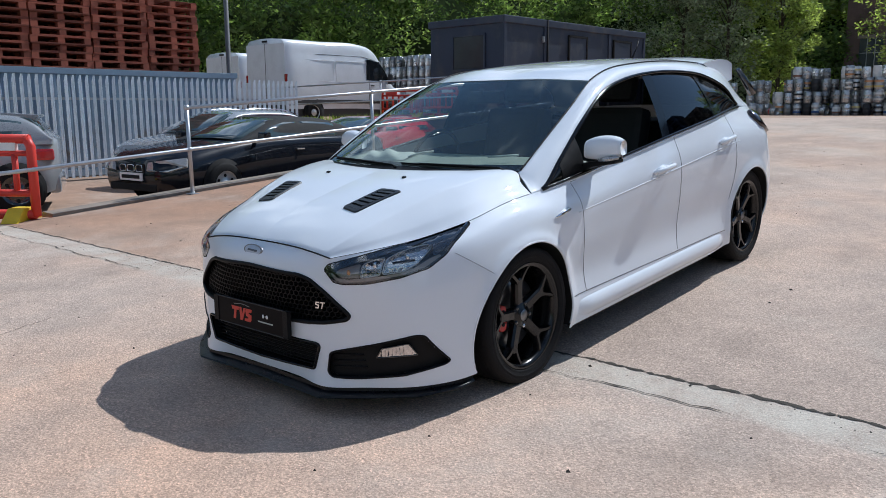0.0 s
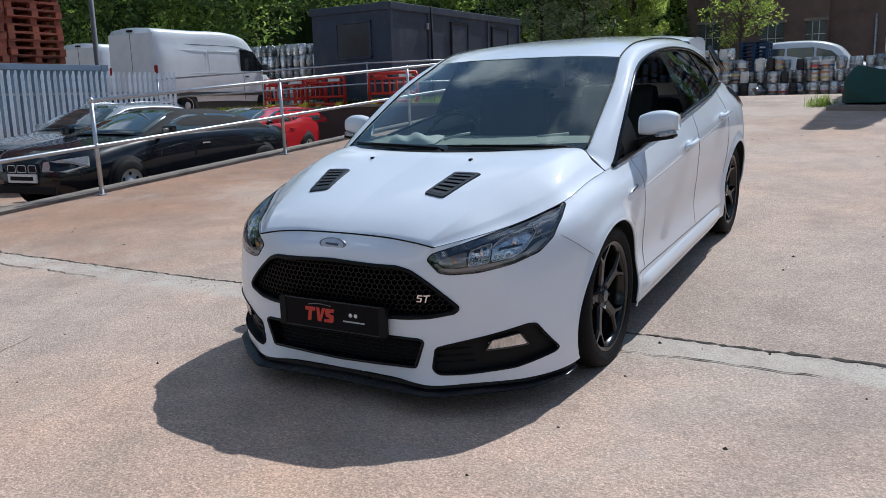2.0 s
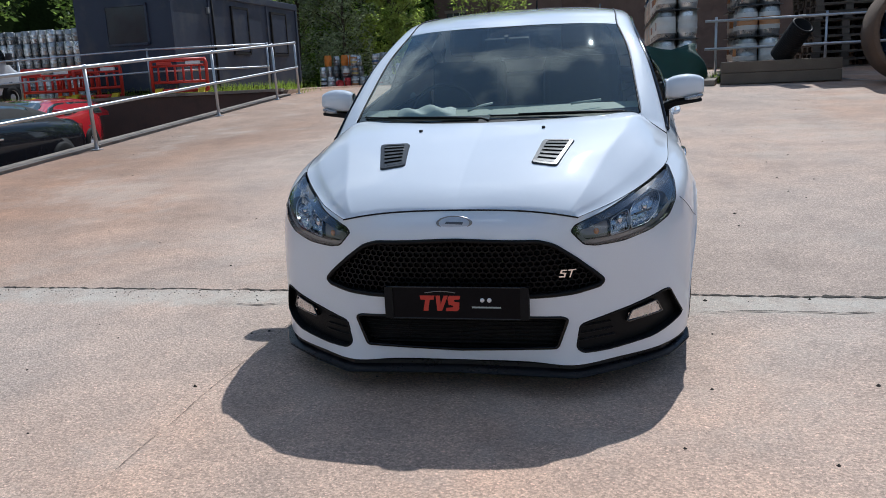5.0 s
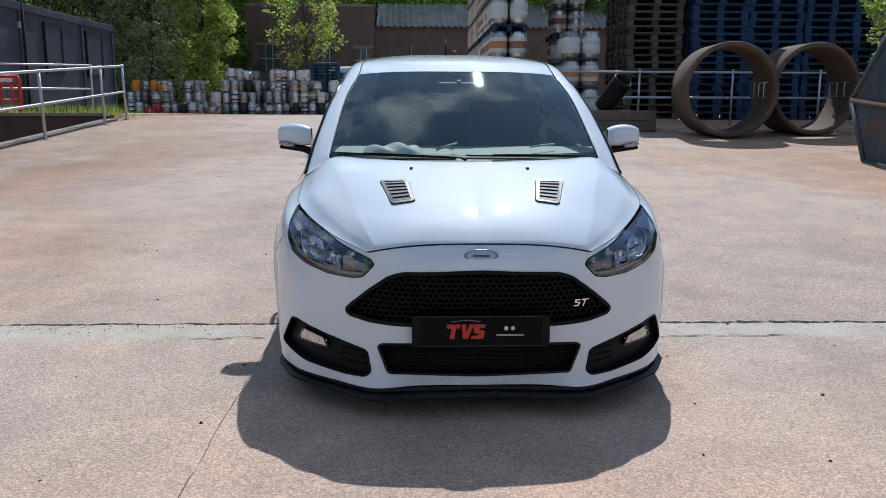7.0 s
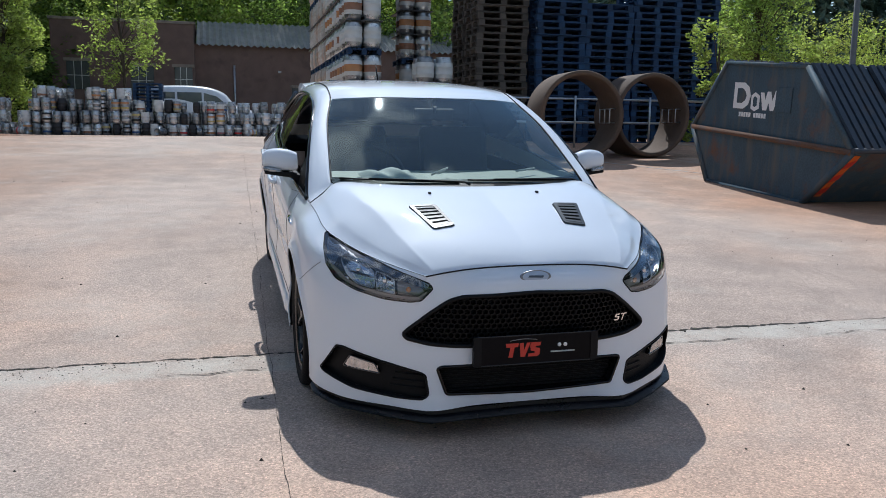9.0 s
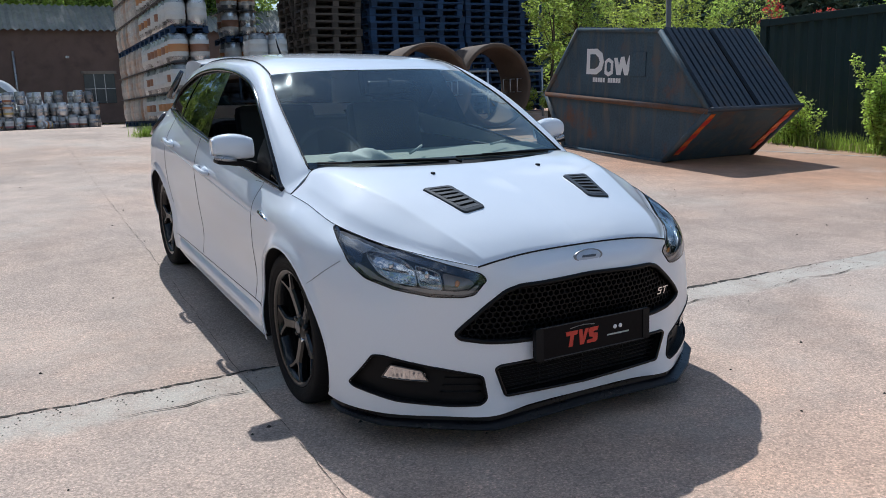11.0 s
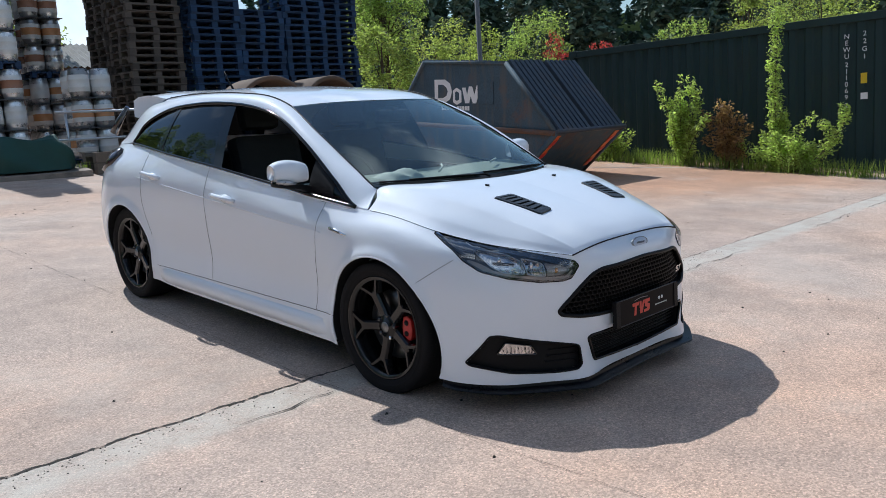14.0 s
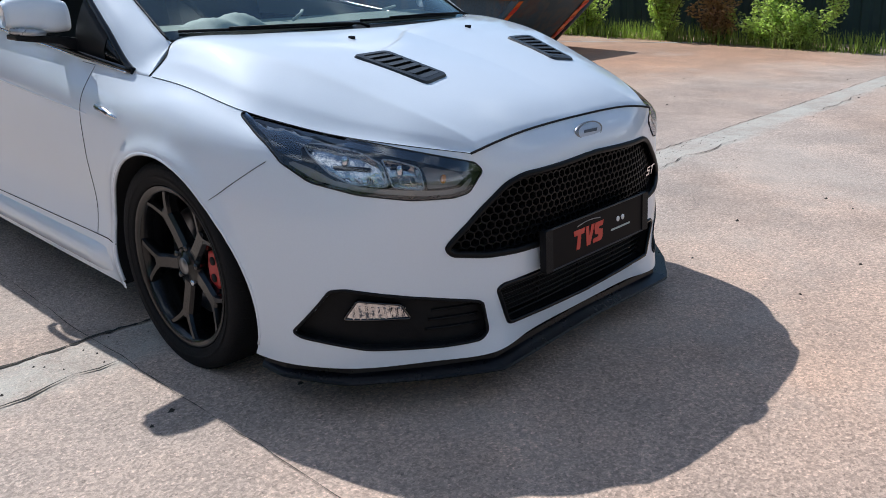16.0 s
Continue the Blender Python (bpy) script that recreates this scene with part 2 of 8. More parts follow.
def spline(points, at, start_even=False, end_even=False):
    """A smooth curve through points (rows), met at the knots 0..n-1; at: places on that scale. start_even / end_even: the curve is mirrored in x there."""
    p = np.asarray(points, float)
    flip = np.array([-1.0] + [1.0] * (p.shape[1] - 1))
    first = p[1] * flip if start_even else 2 * p[0] - p[1]
    last = p[-2] * flip if end_even else 2 * p[-1] - p[-2]
    e = np.vstack([first, p, last])
    d = np.maximum(np.linalg.norm(np.diff(e, axis=0), axis=1), 1e-6) ** 0.7
    tang = np.empty_like(p)
    for i in range(len(p)):
        a, b = d[i], d[i + 1]
        tang[i] = ((e[i + 1] - e[i]) / a * b + (e[i + 2] - e[i + 1]) / b * a) / (a + b)
    at = np.clip(np.asarray(at, float), 0, len(p) - 1)
    i = np.minimum(at.astype(int), len(p) - 2)
    t = (at - i)[:, None]
    h = d[1:-1][i][:, None]
    return ((2 * t**3 - 3 * t**2 + 1) * p[i] + (t**3 - 2 * t**2 + t) * h * tang[i] + (3 * t**2 - 2 * t**3) * p[i + 1] + (t**3 - t**2) * h * tang[i + 1])


def even(points, n, **kw):
    """n places at even steps along the smooth curve through points."""
    at = np.linspace(0, len(points) - 1, 40 * len(points))
    q = spline(points, at, **kw)
    s = np.r_[0, np.cumsum(np.linalg.norm(np.diff(q, axis=0), axis=1))]
    want = np.linspace(0, s[-1], n)
    return np.stack([np.interp(want, s, q[:, k]) for k in range(q.shape[1])], 1)


def grid_faces(ni, nj):
    i, j = np.meshgrid(np.arange(ni - 1), np.arange(nj - 1), indexing="ij")
    a = (i * nj + j).ravel()
    return np.stack([a, a + nj, a + nj + 1, a + 1], 1)


def grid_normals(p):
    du, dv = np.gradient(p, axis=0), np.gradient(p, axis=1)
    n = np.cross(du, dv)
    return n / np.maximum(np.linalg.norm(n, axis=2, keepdims=True), 1e-9)


def inside(px, py, poly):
    r = np.zeros(px.shape, bool)
    n = len(poly)
    for i in range(n):
        (x0, y0), (x1, y1) = poly[i], poly[(i + 1) % n]
        c = (y0 > py) != (y1 > py)
        with np.errstate(divide="ignore", invalid="ignore"):
            r ^= c & (px < (x1 - x0) * (py - y0) / (y1 - y0 + 1e-12) + x0)
    return r


def nearest_on(poly, q):
    a = np.asarray(poly, float)
    b = np.roll(a, -1, axis=0)
    ab = b - a
    t = np.clip(((q - a) * ab).sum(1) / np.maximum((ab * ab).sum(1), 1e-12), 0, 1)
    c = a + t[:, None] * ab
    return c[np.argmin(((c - q) ** 2).sum(1))]


class Skin:
    """A sheet of quads with its own normals, that can be trimmed to outlines and split into panels."""

    def __init__(self, p):
        self.v = p.reshape(-1, 3).copy()
        self.n = grid_normals(p).reshape(-1, 3)
        mid = np.abs(self.v[:, 0]) < 1e-6
        self.n[mid, 0] = 0
        self.n /= np.maximum(np.linalg.norm(self.n, axis=1, keepdims=True), 1e-9)
        self.f = grid_faces(*p.shape[:2])

    def cut(self, poly, axes, where=None):
        """Takes away what lies inside the outline, as seen along the third axis, and draws the border onto it."""
        a, b = axes
        ok = np.ones(len(self.v), bool) if where is None else where(self.v)
        c = self.v[self.f].mean(1)
        gone = inside(c[:, a], c[:, b], poly) & ok[self.f].all(1)
        kept = self.f[~gone]
        border = np.intersect1d(self.f[gone].ravel(), kept.ravel())
        for i in border:
            q = nearest_on(poly, self.v[i][[a, b]])
            self.v[i][[a, b]] = q
        self.f = kept
        return self

    def panel(self, name, material, parent, keep=None, label="", mirror=False, flip=False, thick=0.0):
        f = self.f if keep is None else self.f[keep(self.v[self.f].mean(1))]
        if not len(f):
            return None
        used, g = np.unique(f.ravel(), return_inverse=True)
        g = g.reshape(f.shape)
        v, n = self.v[used].copy(), self.n[used].copy()
        if mirror:
            v[:, 0] *= -1
            n[:, 0] *= -1
        if mirror != flip:
            g = g[:, ::-1]
        if flip:
            n = -n
        ok = np.ones(len(g), bool)
        ob = solid(v, g[ok], name, material, parent, label, smooth=True)
        ob.data.normals_split_custom_set_from_vertices([tuple(x) for x in n])
        if thick:
            md = ob.modifiers.new("thickness", "SOLIDIFY")
            md.thickness, md.offset = thick, -1
        return ob

# ---- the yard ----
M_YARD = mat("pinkish_brushed_concrete", (0.452, 0.354, 0.290), 0.86, 0, 0.22, 1.3, 0.55, 95, tint=(0.34, 0.265, 0.215), tint_amount=0.45)
# speckled aggregate, mottled wear and faint tyre marks over the slab
_n, _l = M_YARD.node_tree.nodes, M_YARD.node_tree.links
_b = _n["Principled BSDF"]
_src = _b.inputs["Base Color"].links[0].from_socket
_tc = _n.new("ShaderNodeTexCoord")
_vo = _n.new("ShaderNodeTexVoronoi")
_vo.inputs["Scale"].default_value = 130
_l.new(_tc.outputs["Object"], _vo.inputs["Vector"])
_hs = _n.new("ShaderNodeSeparateColor")
_l.new(_vo.outputs["Color"], _hs.inputs["Color"])
_mr = _n.new("ShaderNodeMapRange")
_mr.inputs["To Min"].default_value, _mr.inputs["To Max"].default_value = 0.74, 1.27
_l.new(_hs.outputs[0], _mr.inputs["Value"])
_sc = _n.new("ShaderNodeVectorMath")
_sc.operation = "SCALE"
_l.new(_src, _sc.inputs[0])
_l.new(_mr.outputs[0], _sc.inputs["Scale"])
_wave = _n.new("ShaderNodeTexNoise")
_wave.inputs["Scale"].default_value, _wave.inputs["Detail"].default_value = 0.22, 6
_l.new(_tc.outputs["Object"], _wave.inputs["Vector"])
_mr2 = _n.new("ShaderNodeMapRange")
_mr2.inputs["From Min"].default_value, _mr2.inputs["From Max"].default_value = 0.3, 0.7
_mr2.inputs["To Min"].default_value, _mr2.inputs["To Max"].default_value = 0.84, 1.14
_l.new(_wave.outputs["Fac"], _mr2.inputs["Value"])
_sc2 = _n.new("ShaderNodeVectorMath")
_sc2.operation = "SCALE"
_l.new(_sc.outputs[0], _sc2.inputs[0])
_l.new(_mr2.outputs[0], _sc2.inputs["Scale"])
_or = _n.new("ShaderNodeTexNoise")
_or.inputs["Scale"].default_value, _or.inputs["Detail"].default_value, _or.inputs["Roughness"].default_value = 0.16, 7, 0.6
_l.new(_tc.outputs["Object"], _or.inputs["Vector"])
_rp = _n.new("ShaderNodeValToRGB")
_rp.color_ramp.elements[0].position, _rp.color_ramp.elements[1].position = 0.46, 0.66
_l.new(_or.outputs["Fac"], _rp.inputs["Fac"])
_mx = _n.new("ShaderNodeMixRGB")
_mx.blend_type = "MULTIPLY"
_mx.inputs["Color2"].default_value = (1.035, 0.88, 0.77, 1)
_l.new(_rp.outputs["Color"], _mx.inputs["Fac"])
_l.new(_sc2.outputs[0], _mx.inputs["Color1"])
# a band of pale grey cement beside the slab joint, worn thin in places
_sep = _n.new("ShaderNodeSeparateXYZ")
_l.new(_tc.outputs["Object"], _sep.inputs[0])


def _math(op, a, b):
    nd = _n.new("ShaderNodeMath")
    nd.operation = op
    for k, v in enumerate((a, b)):
        if isinstance(v, (int, float)):
            nd.inputs[k].default_value = v
        else:
            _l.new(v, nd.inputs[k])
    return nd.outputs[0]


def _ramp(v, lo, hi):
    nd = _n.new("ShaderNodeMapRange")
    nd.interpolation_type = "SMOOTHSTEP"
    nd.inputs["From Min"].default_value, nd.inputs["From Max"].default_value = lo, hi
    _l.new(v, nd.inputs["Value"])
    return nd.outputs[0]


def _noise(scale, detail=6, rough=.6):
    nd = _n.new("ShaderNodeTexNoise")
    nd.inputs["Scale"].default_value, nd.inputs["Detail"].default_value, nd.inputs["Roughness"].default_value = scale, detail, rough
    _l.new(_tc.outputs["Object"], nd.inputs["Vector"])
    return nd.outputs["Fac"]


_d = _math("ADD", _math("ADD", _sep.outputs["Y"], _math("MULTIPLY", _sep.outputs["X"], .00633)), -.40)
_edge = _math("ADD", _d, _math("MULTIPLY", _math("SUBTRACT", _noise(3.5), .5), .26))
_band = _math("MULTIPLY", _ramp(_edge, -.34, -.19), _math("SUBTRACT", 1.0, _ramp(_d, -.012, .004)))
_band = _math("MULTIPLY", _band, _math("MINIMUM", .92, _math("ADD", _math("ADD", .22, _math("MULTIPLY", _ramp(_sep.outputs["X"], 2.2, 3.6), .22)), _math("MULTIPLY", _ramp(_noise(2.6, 10, .75), .36, .62), .60))))
_pc = _n.new("ShaderNodeMixRGB")
_pc.inputs["Color2"].default_value = (.47, .435, .375, 1)
_l.new(_band, _pc.inputs["Fac"])
_l.new(_mx.outputs["Color"], _pc.inputs["Color1"])
# orange-brown earth trodden over the far side, towards the skip and the container
_ea = _n.new("ShaderNodeMixRGB")
_ea.blend_type = "MULTIPLY"
_ea.inputs["Color2"].default_value = (1.02, .80, .64, 1)
_l.new(_math("MULTIPLY", _ramp(_math("ADD", _sep.outputs["X"], _math("MULTIPLY", _math("SUBTRACT", _noise(.35), .5), 7.0)), 3.0, 6.5), _ramp(_math("ADD", _sep.outputs["Y"], _math("MULTIPLY", _math("SUBTRACT", _noise(.4), .5), 4.0)), .3, 2.5)), _ea.inputs["Fac"])
_fa = _n.new("ShaderNodeMixRGB")
_fa.blend_type = "MULTIPLY"
_fa.inputs["Color2"].default_value = (.76, .66, .585, 1)
_l.new(_math("MULTIPLY", _ramp(_d, -.01, .04), _math("ADD", .16, _math("MULTIPLY", _ramp(_math("SUBTRACT", _math("MULTIPLY", _noise(.3), 2.5), _sep.outputs["X"]), 3.4, 6.2), .84))), _fa.inputs["Fac"])
_l.new(_pc.outputs["Color"], _fa.inputs["Color1"])
_l.new(_fa.outputs["Color"], _ea.inputs["Color1"])
# pale dust in drifts and dark oily marks
_du = _n.new("ShaderNodeMixRGB")
_du.inputs["Color2"].default_value = (.50, .425, .36, 1)
_l.new(_math("MULTIPLY", _ramp(_noise(.55, 9, .68), .50, .68), .45), _du.inputs["Fac"])
_l.new(_ea.outputs["Color"], _du.inputs["Color1"])
_oi = _n.new("ShaderNodeMixRGB")
_oi.inputs["Color2"].default_value = (.17, .14, .12, 1)
_l.new(_math("MULTIPLY", _ramp(_noise(2.3, 9, .72), .62, .76), .42), _oi.inputs["Fac"])
_l.new(_du.outputs["Color"], _oi.inputs["Color1"])
_fs = _n.new("ShaderNodeVectorMath")
_fs.operation = "SCALE"
_l.new(_oi.outputs["Color"], _fs.inputs[0])
# pale and dark pebbles show in the worn surface
_peb = _math("ADD", _math("MULTIPLY", _ramp(_noise(95, 3, .6), .56, .70), .32), _math("MULTIPLY", _ramp(_noise(70, 3, .6), .60, .72), -.36))
_l.new(_math("MULTIPLY", _math("ADD", _peb, _math("ADD", .58, _math("MULTIPLY", _noise(240, 2, .5), .9))), _math("ADD", .72, _math("MULTIPLY", _noise(2.6, 10, .72), .56))), _fs.inputs["Scale"])
_l.new(_fs.outputs[0], _b.inputs["Base Color"])
M_PATCH = mat("grey_cement_patch", (0.46, 0.425, 0.375), 0.88, 0, 0.22, 5, 0.6, 120, tint=(0.36, 0.30, 0.26), tint_amount=0.7)
M_CRACK = mat("crack_dirt", (0.045, 0.038, 0.03), 0.95, 0, 0.4, 14, 0.4, 80)
M_KERB = mat("weathered_kerb_concrete", (0.27, 0.225, 0.185), 0.9, 0, 0.25, 4, 0.5, 60, tint=(0.09, 0.08, 0.07))
M_WALLBROWN = mat("brown_painted_retaining_wall", (0.085, 0.05, 0.04), 0.8, 0, 0.25, 3, 0.4, 50, tint=(0.05, 0.035, 0.03))
M_GRASS = mat("grass_blades", (0.17, 0.215, 0.06), 0.8, 0, 0.3, 3, 0, 30, random_hue=0.35, islands=True)
TAN = math.tan(radians(SLOPE))
EDGE_X = -6.42
LOW = -0.10


def terrace_z(x):
    return 1.05 - .20 * min(1.0, max(0.0, (-9.5 - x) / 5.5))


def ground_z(x, y):
    """Height of the ground: the sloping yard, the level top, the lower parking area and the terrace behind its wall."""
    top = 1.018
    if y > 14.2:
        top -= .0065 * (min(y, 34) - 14.2)
    z = min(TAN * y, top) if y > .35 else .025 + .030 * (y - .35)
    if x < EDGE_X:
        wall_y = 13.15 + 0.235 * (x + 6.4)
        if y > wall_y:
            return terrace_z(x) + (top - terrace_z(x)) * min(1.0, max(0.0, (y - 18) / 6))
        k = min(1.0, (EDGE_X - x) / 1.6) if y < .95 else 1.0
        z += (LOW - z) * k
    return z


xs = sorted({*np.linspace(-60, -18, 15), -17, -15, -13, -11, -9, -7.5, EDGE_X - 1.6, EDGE_X - .8, EDGE_X - .02, EDGE_X, -5.5, *np.linspace(-4, 14, 10), *np.linspace(16, 60, 12), -1500, -400, 400, 1500, -150, 150})
ys = sorted({*np.linspace(-60, -6, 13), -3, -1, -.3, 0, .35, .94, .96, 1.4, *np.linspace(2, 9, 8), 10, 10.5, *np.linspace(11, 13.2, 12), 13.6, 14.0, 14.2, 14.4, 15, 18, 22, 26, 30, 34, *np.linspace(38, 60, 6), 150, 400, 1500, -150, -400})
gv = [(x, y, ground_z(x, y)) for x in xs for y in ys]
ground = solid(gv, grid_faces(len(xs), len(ys)), "ground", M_YARD)
tagged(ground, "pinkish worn concrete yard sloping up from the car", "ground", kind="structure")


def on_yard(x, y, out=0.0):
    return Vector((x, y, ground_z(x, y) + out))


def jagged(x0, y0, x1, y1, n, wob, seed):
    rnd = random.Random(seed)
    pts, off = [], 0.0
    for i in range(n):
        t = i / (n - 1)
        off = off * 0.7 + rnd.uniform(-wob, wob)
        dx, dy = x1 - x0, y1 - y0
        L = math.hypot(dx, dy)
        pts.append((x0 + dx * t - dy / L * off, y0 + dy * t + dx / L * off))
    return pts


def flat_strip(name, line, widths, material, lift, label, kind="structure"):
    v = []
    for i, (x, y) in enumerate(line):
        a, b = line[max(i - 1, 0)], line[min(i + 1, len(line) - 1)]
        d = Vector((b[0] - a[0], b[1] - a[1])).normalized()
        w0, w1 = widths(i)
        for w in (w0, w1):
            px, py = x - d.y * w, y + d.x * w
            v.append((px, py, ground_z(px, py) + lift))
    ob = solid(v, [(2 * i, 2 * i + 2, 2 * i + 3, 2 * i + 1) for i in range(len(line) - 1)], name, material)
    return tagged(ob, label, "ground", kind=kind)


rnd = random.Random(5)
wid = [(rnd.uniform(-.27, -.20), rnd.uniform(-.03, 0.0)) for _ in range(400)]
joint = jagged(-6.2, .44, 9.6, .34, 700, .007, 3)
cw = [max(.0015, rnd.gauss(.007, .004)) for _ in range(800)]
flat_strip("pavement_joint", joint, lambda i: (-cw[i] * (.7 if joint[i][0] < 0 else 1.0 if joint[i][0] < 2.6 else .28), cw[i] * (.9 if joint[i][0] < 0 else 1.5 if joint[i][0] < 2.6 else .34 * (math.sin(i * .13) > -.6))), M_CRACK, .003, "dark open joint between the concrete slabs")
lower_edge = jagged(-6.2, .19, 9.6, .10, 220, .02, 9)
flat_strip("pavement_crack", lower_edge, lambda i: (-cw[i] * .45 * (math.sin(i * .21) + math.sin(i * .077) > -.1), cw[i] * .45 * (math.sin(i * .21) + math.sin(i * .077) > -.1)), M_CRACK, .005, "thin broken crack along the patch")
cross = jagged(-.80, 14.0, -1.02, -1.6, 200, .006, 12)
flat_strip("pavement_crack", cross, lambda i: (-cw[i] * .13, cw[i] * .13), M_CRACK, .004, "thin crack running across the slabs")
far_joint = jagged(3.3, 13.2, 9.5, 3.0, 120, .01, 15)
flat_strip("pavement_seam", far_joint, lambda i: (-.035 * (1 + wid[i][1] * 8), .03), M_PATCH, .004, "pale filled seam in the concrete")
cross2 = jagged(-2.1, -.9, -1.2, -3.6, 60, .012, 21)
flat_strip("pavement_crack", cross2, lambda i: (-.002, .002), M_CRACK, .004, "hairline crack in the concrete")
# small stones and grit lying about, thickest along the worn patch
grit_v, grit_f = [], []
for i in range(560):
    x, y = rnd.uniform(-6, 7), rnd.uniform(-3.5, 9)
    s = rnd.uniform(.004, .012)
    if i >= 260:
        x = rnd.choice((-3.9, -2.6, -1.7, 2.8)) + rnd.gauss(0, .45)
        y, s = .40 - .0063 * x - abs(rnd.gauss(0, .10)), rnd.uniform(.002, .0055)
    c = on_yard(x, y)
    k = len(grit_v)
    grit_v += [c + Vector((s * rnd.uniform(.6, 1.3) * dx, s * rnd.uniform(.6, 1.3) * dy, s * dz)) for dx, dy, dz in ((1, 0, 0), (0, 1, 0), (-1, 0, 0), (0, -1, 0), (0, 0, .9))]
    grit_f += [(k, k + 1, k + 4), (k + 1, k + 2, k + 4), (k + 2, k + 3, k + 4), (k + 3, k, k + 4)]
tagged(solid(grit_v, grit_f, "grit", M_CRACK), "dark grit and small stones scattered on the concrete", "grit", kind="stuff")

# kerb along the ramp's edge
kerb_v = []
kys = np.linspace(.95, 13.0, 60)
for y in kys:
    w = .0 + .012 * math.sin(y * 7) + .01 * math.sin(y * 17)
    zt, zb = TAN * y, ground_z(EDGE_X - .3, y)
    kerb_v += [(EDGE_X + .10 + w, y, zt - .02), (EDGE_X + .10 + w, y, zt + .035), (EDGE_X - .16, y, zt + .04), (EDGE_X - .19, y, zt + .015), (EDGE_X - .20, y, zb - .1)]
kf = [(i * 5 + j, i * 5 + j + 1, i * 5 + j + 6, i * 5 + j + 5) for i in range(len(kys) - 1) for j in range(4)]
kf += [(0, 1, 2, 3, 4), tuple((len(kys) - 1) * 5 + j for j in (4, 3, 2, 1, 0))]
tagged(solid(kerb_v, [tuple(reversed(f)) for f in kf], "kerb", M_KERB), "weathered brown concrete kerb along the ramp edge", "kerb", kind="structure")


# ---- handrails ----
def handrail(posts, height, r, label, lean=0.0, extend=0.0, rails=(1.0, .52)):
    h = thing("handrail", label, "handrail")
    P = [Vector(p) for p in posts]
    for p in P:
        b = tubed([p, p + Vector((lean, 0, height))], r, 10)
        post = part("post", b, M_STEEL, h)
        fb = bmesh.new()
        box(fb, p.x - .06, p.x + .06, p.y - .06, p.y + .06, p.z, p.z + .012, .003)
        part("foot_plate", fb, M_STEEL, post)
        for k in rails:
            jb = bmesh.new()
            bmesh.ops.create_uvsphere(jb, u_segments=10, v_segments=8, radius=r * 1.5, matrix=Matrix.Translation(p + Vector((lean * k, 0, height * k))))
            part("clamp", jb, M_STEEL, post, smooth=True)
    for k in rails:
        pts = [p + Vector((lean * k, 0, height * k)) for p in P]
        if extend:
            d = (pts[0] - pts[1]).normalized()
            if k < .9:
                pts = [pts[0] + d * extend] + pts
        part("rail", tubed(pts, r * .92, 10), M_STEEL, h)
    return h


handrail([(-6.22, y, TAN * y) for y in (2.68, 5.92, 9.45, 12.05, 13.25)], 1.09, .026, "galvanised tube handrail with two rails beside the ramp", -.03, 5.2)
wall_at = lambda x: 13.15 + .235 * (x + 6.4)
handrail([(x, wall_at(x) + .25, terrace_z(x)) for x in (-6.9, -9.45, -12.2, -15.2)], 1.0, .022, "dull galvanised handrail along the terrace wall")
# retaining wall with its coping
wv = bmesh.new()
L = math.hypot(9.4, .235 * 9.4)
ang = math.degrees(math.atan2(.235, 1))
wm = pose(-6.55, wall_at(-6.55), 0, 0, 0, 180 + ang)
box(wv, 0, L, -.05, .22, -.7, 1.02, 0, wm)
bmesh.ops.bisect_plane(wv, geom=wv.verts[:] + wv.edges[:] + wv.faces[:], plane_co=(-9.5, 0, 0), plane_no=(1, 0, 0))
for v_ in wv.verts:
    v_.co.z += (terrace_z(v_.co.x) - 1.05) * (v_.co.z > 0)
wall_ob = tagged(part("retaining_wall", wv, M_WALLBROWN), "dark brown retaining wall below the terrace", "wall", kind="structure")
cp = box(bmesh.new(), -.02, L + .02, -.08, .26, 1.023, 1.085, 0, wm)
bmesh.ops.bisect_plane(cp, geom=cp.verts[:] + cp.edges[:] + cp.faces[:], plane_co=(-9.5, 0, 0), plane_no=(1, 0, 0))
for v_ in cp.verts:
    v_.co.z += terrace_z(v_.co.x) - 1.05
part("coping", cp, M_KERB, wall_ob)


# ---- plants ----
M_LEAF = mat("spring_leaf", (0.225, 0.28, 0.105), 0.62, 0, 0.25, 2, 0, 20, random_hue=0.55, islands=True)
M_LEAFY = mat("yellow_green_leaf", (0.25, 0.285, 0.10), 0.62, 0, 0.25, 2, 0, 20, random_hue=0.4, islands=True)
M_LEAFD = mat("dark_leaf", (0.125, 0.17, 0.065), 0.7, 0, 0.3, 2, 0, 20, random_hue=0.55, islands=True)
M_LEAFR = mat("copper_leaf", (0.27, 0.165, 0.10), 0.65, 0, 0.25, 2, 0, 20, random_hue=0.4, islands=True)
M_SPRIG = mat("pale_yellow_green_leaf", (0.34, 0.40, 0.14), 0.6, 0, 0.25, 2, 0, 20, random_hue=0.4, islands=True)
M_LEAFC = mat("crimson_leaf", (0.34, 0.05, 0.07), 0.65, 0, 0.25, 2, 0, 20, random_hue=0.4, islands=True)

# green leaf made paler and greyer, sunlight and veil put into its colour
M_LEAFG = mat("leaf_paled_as_sunlit", (0.33, 0.375, 0.215), 0.45, 0, 0.25, 2, 0, 20, random_hue=0.5, islands=True)


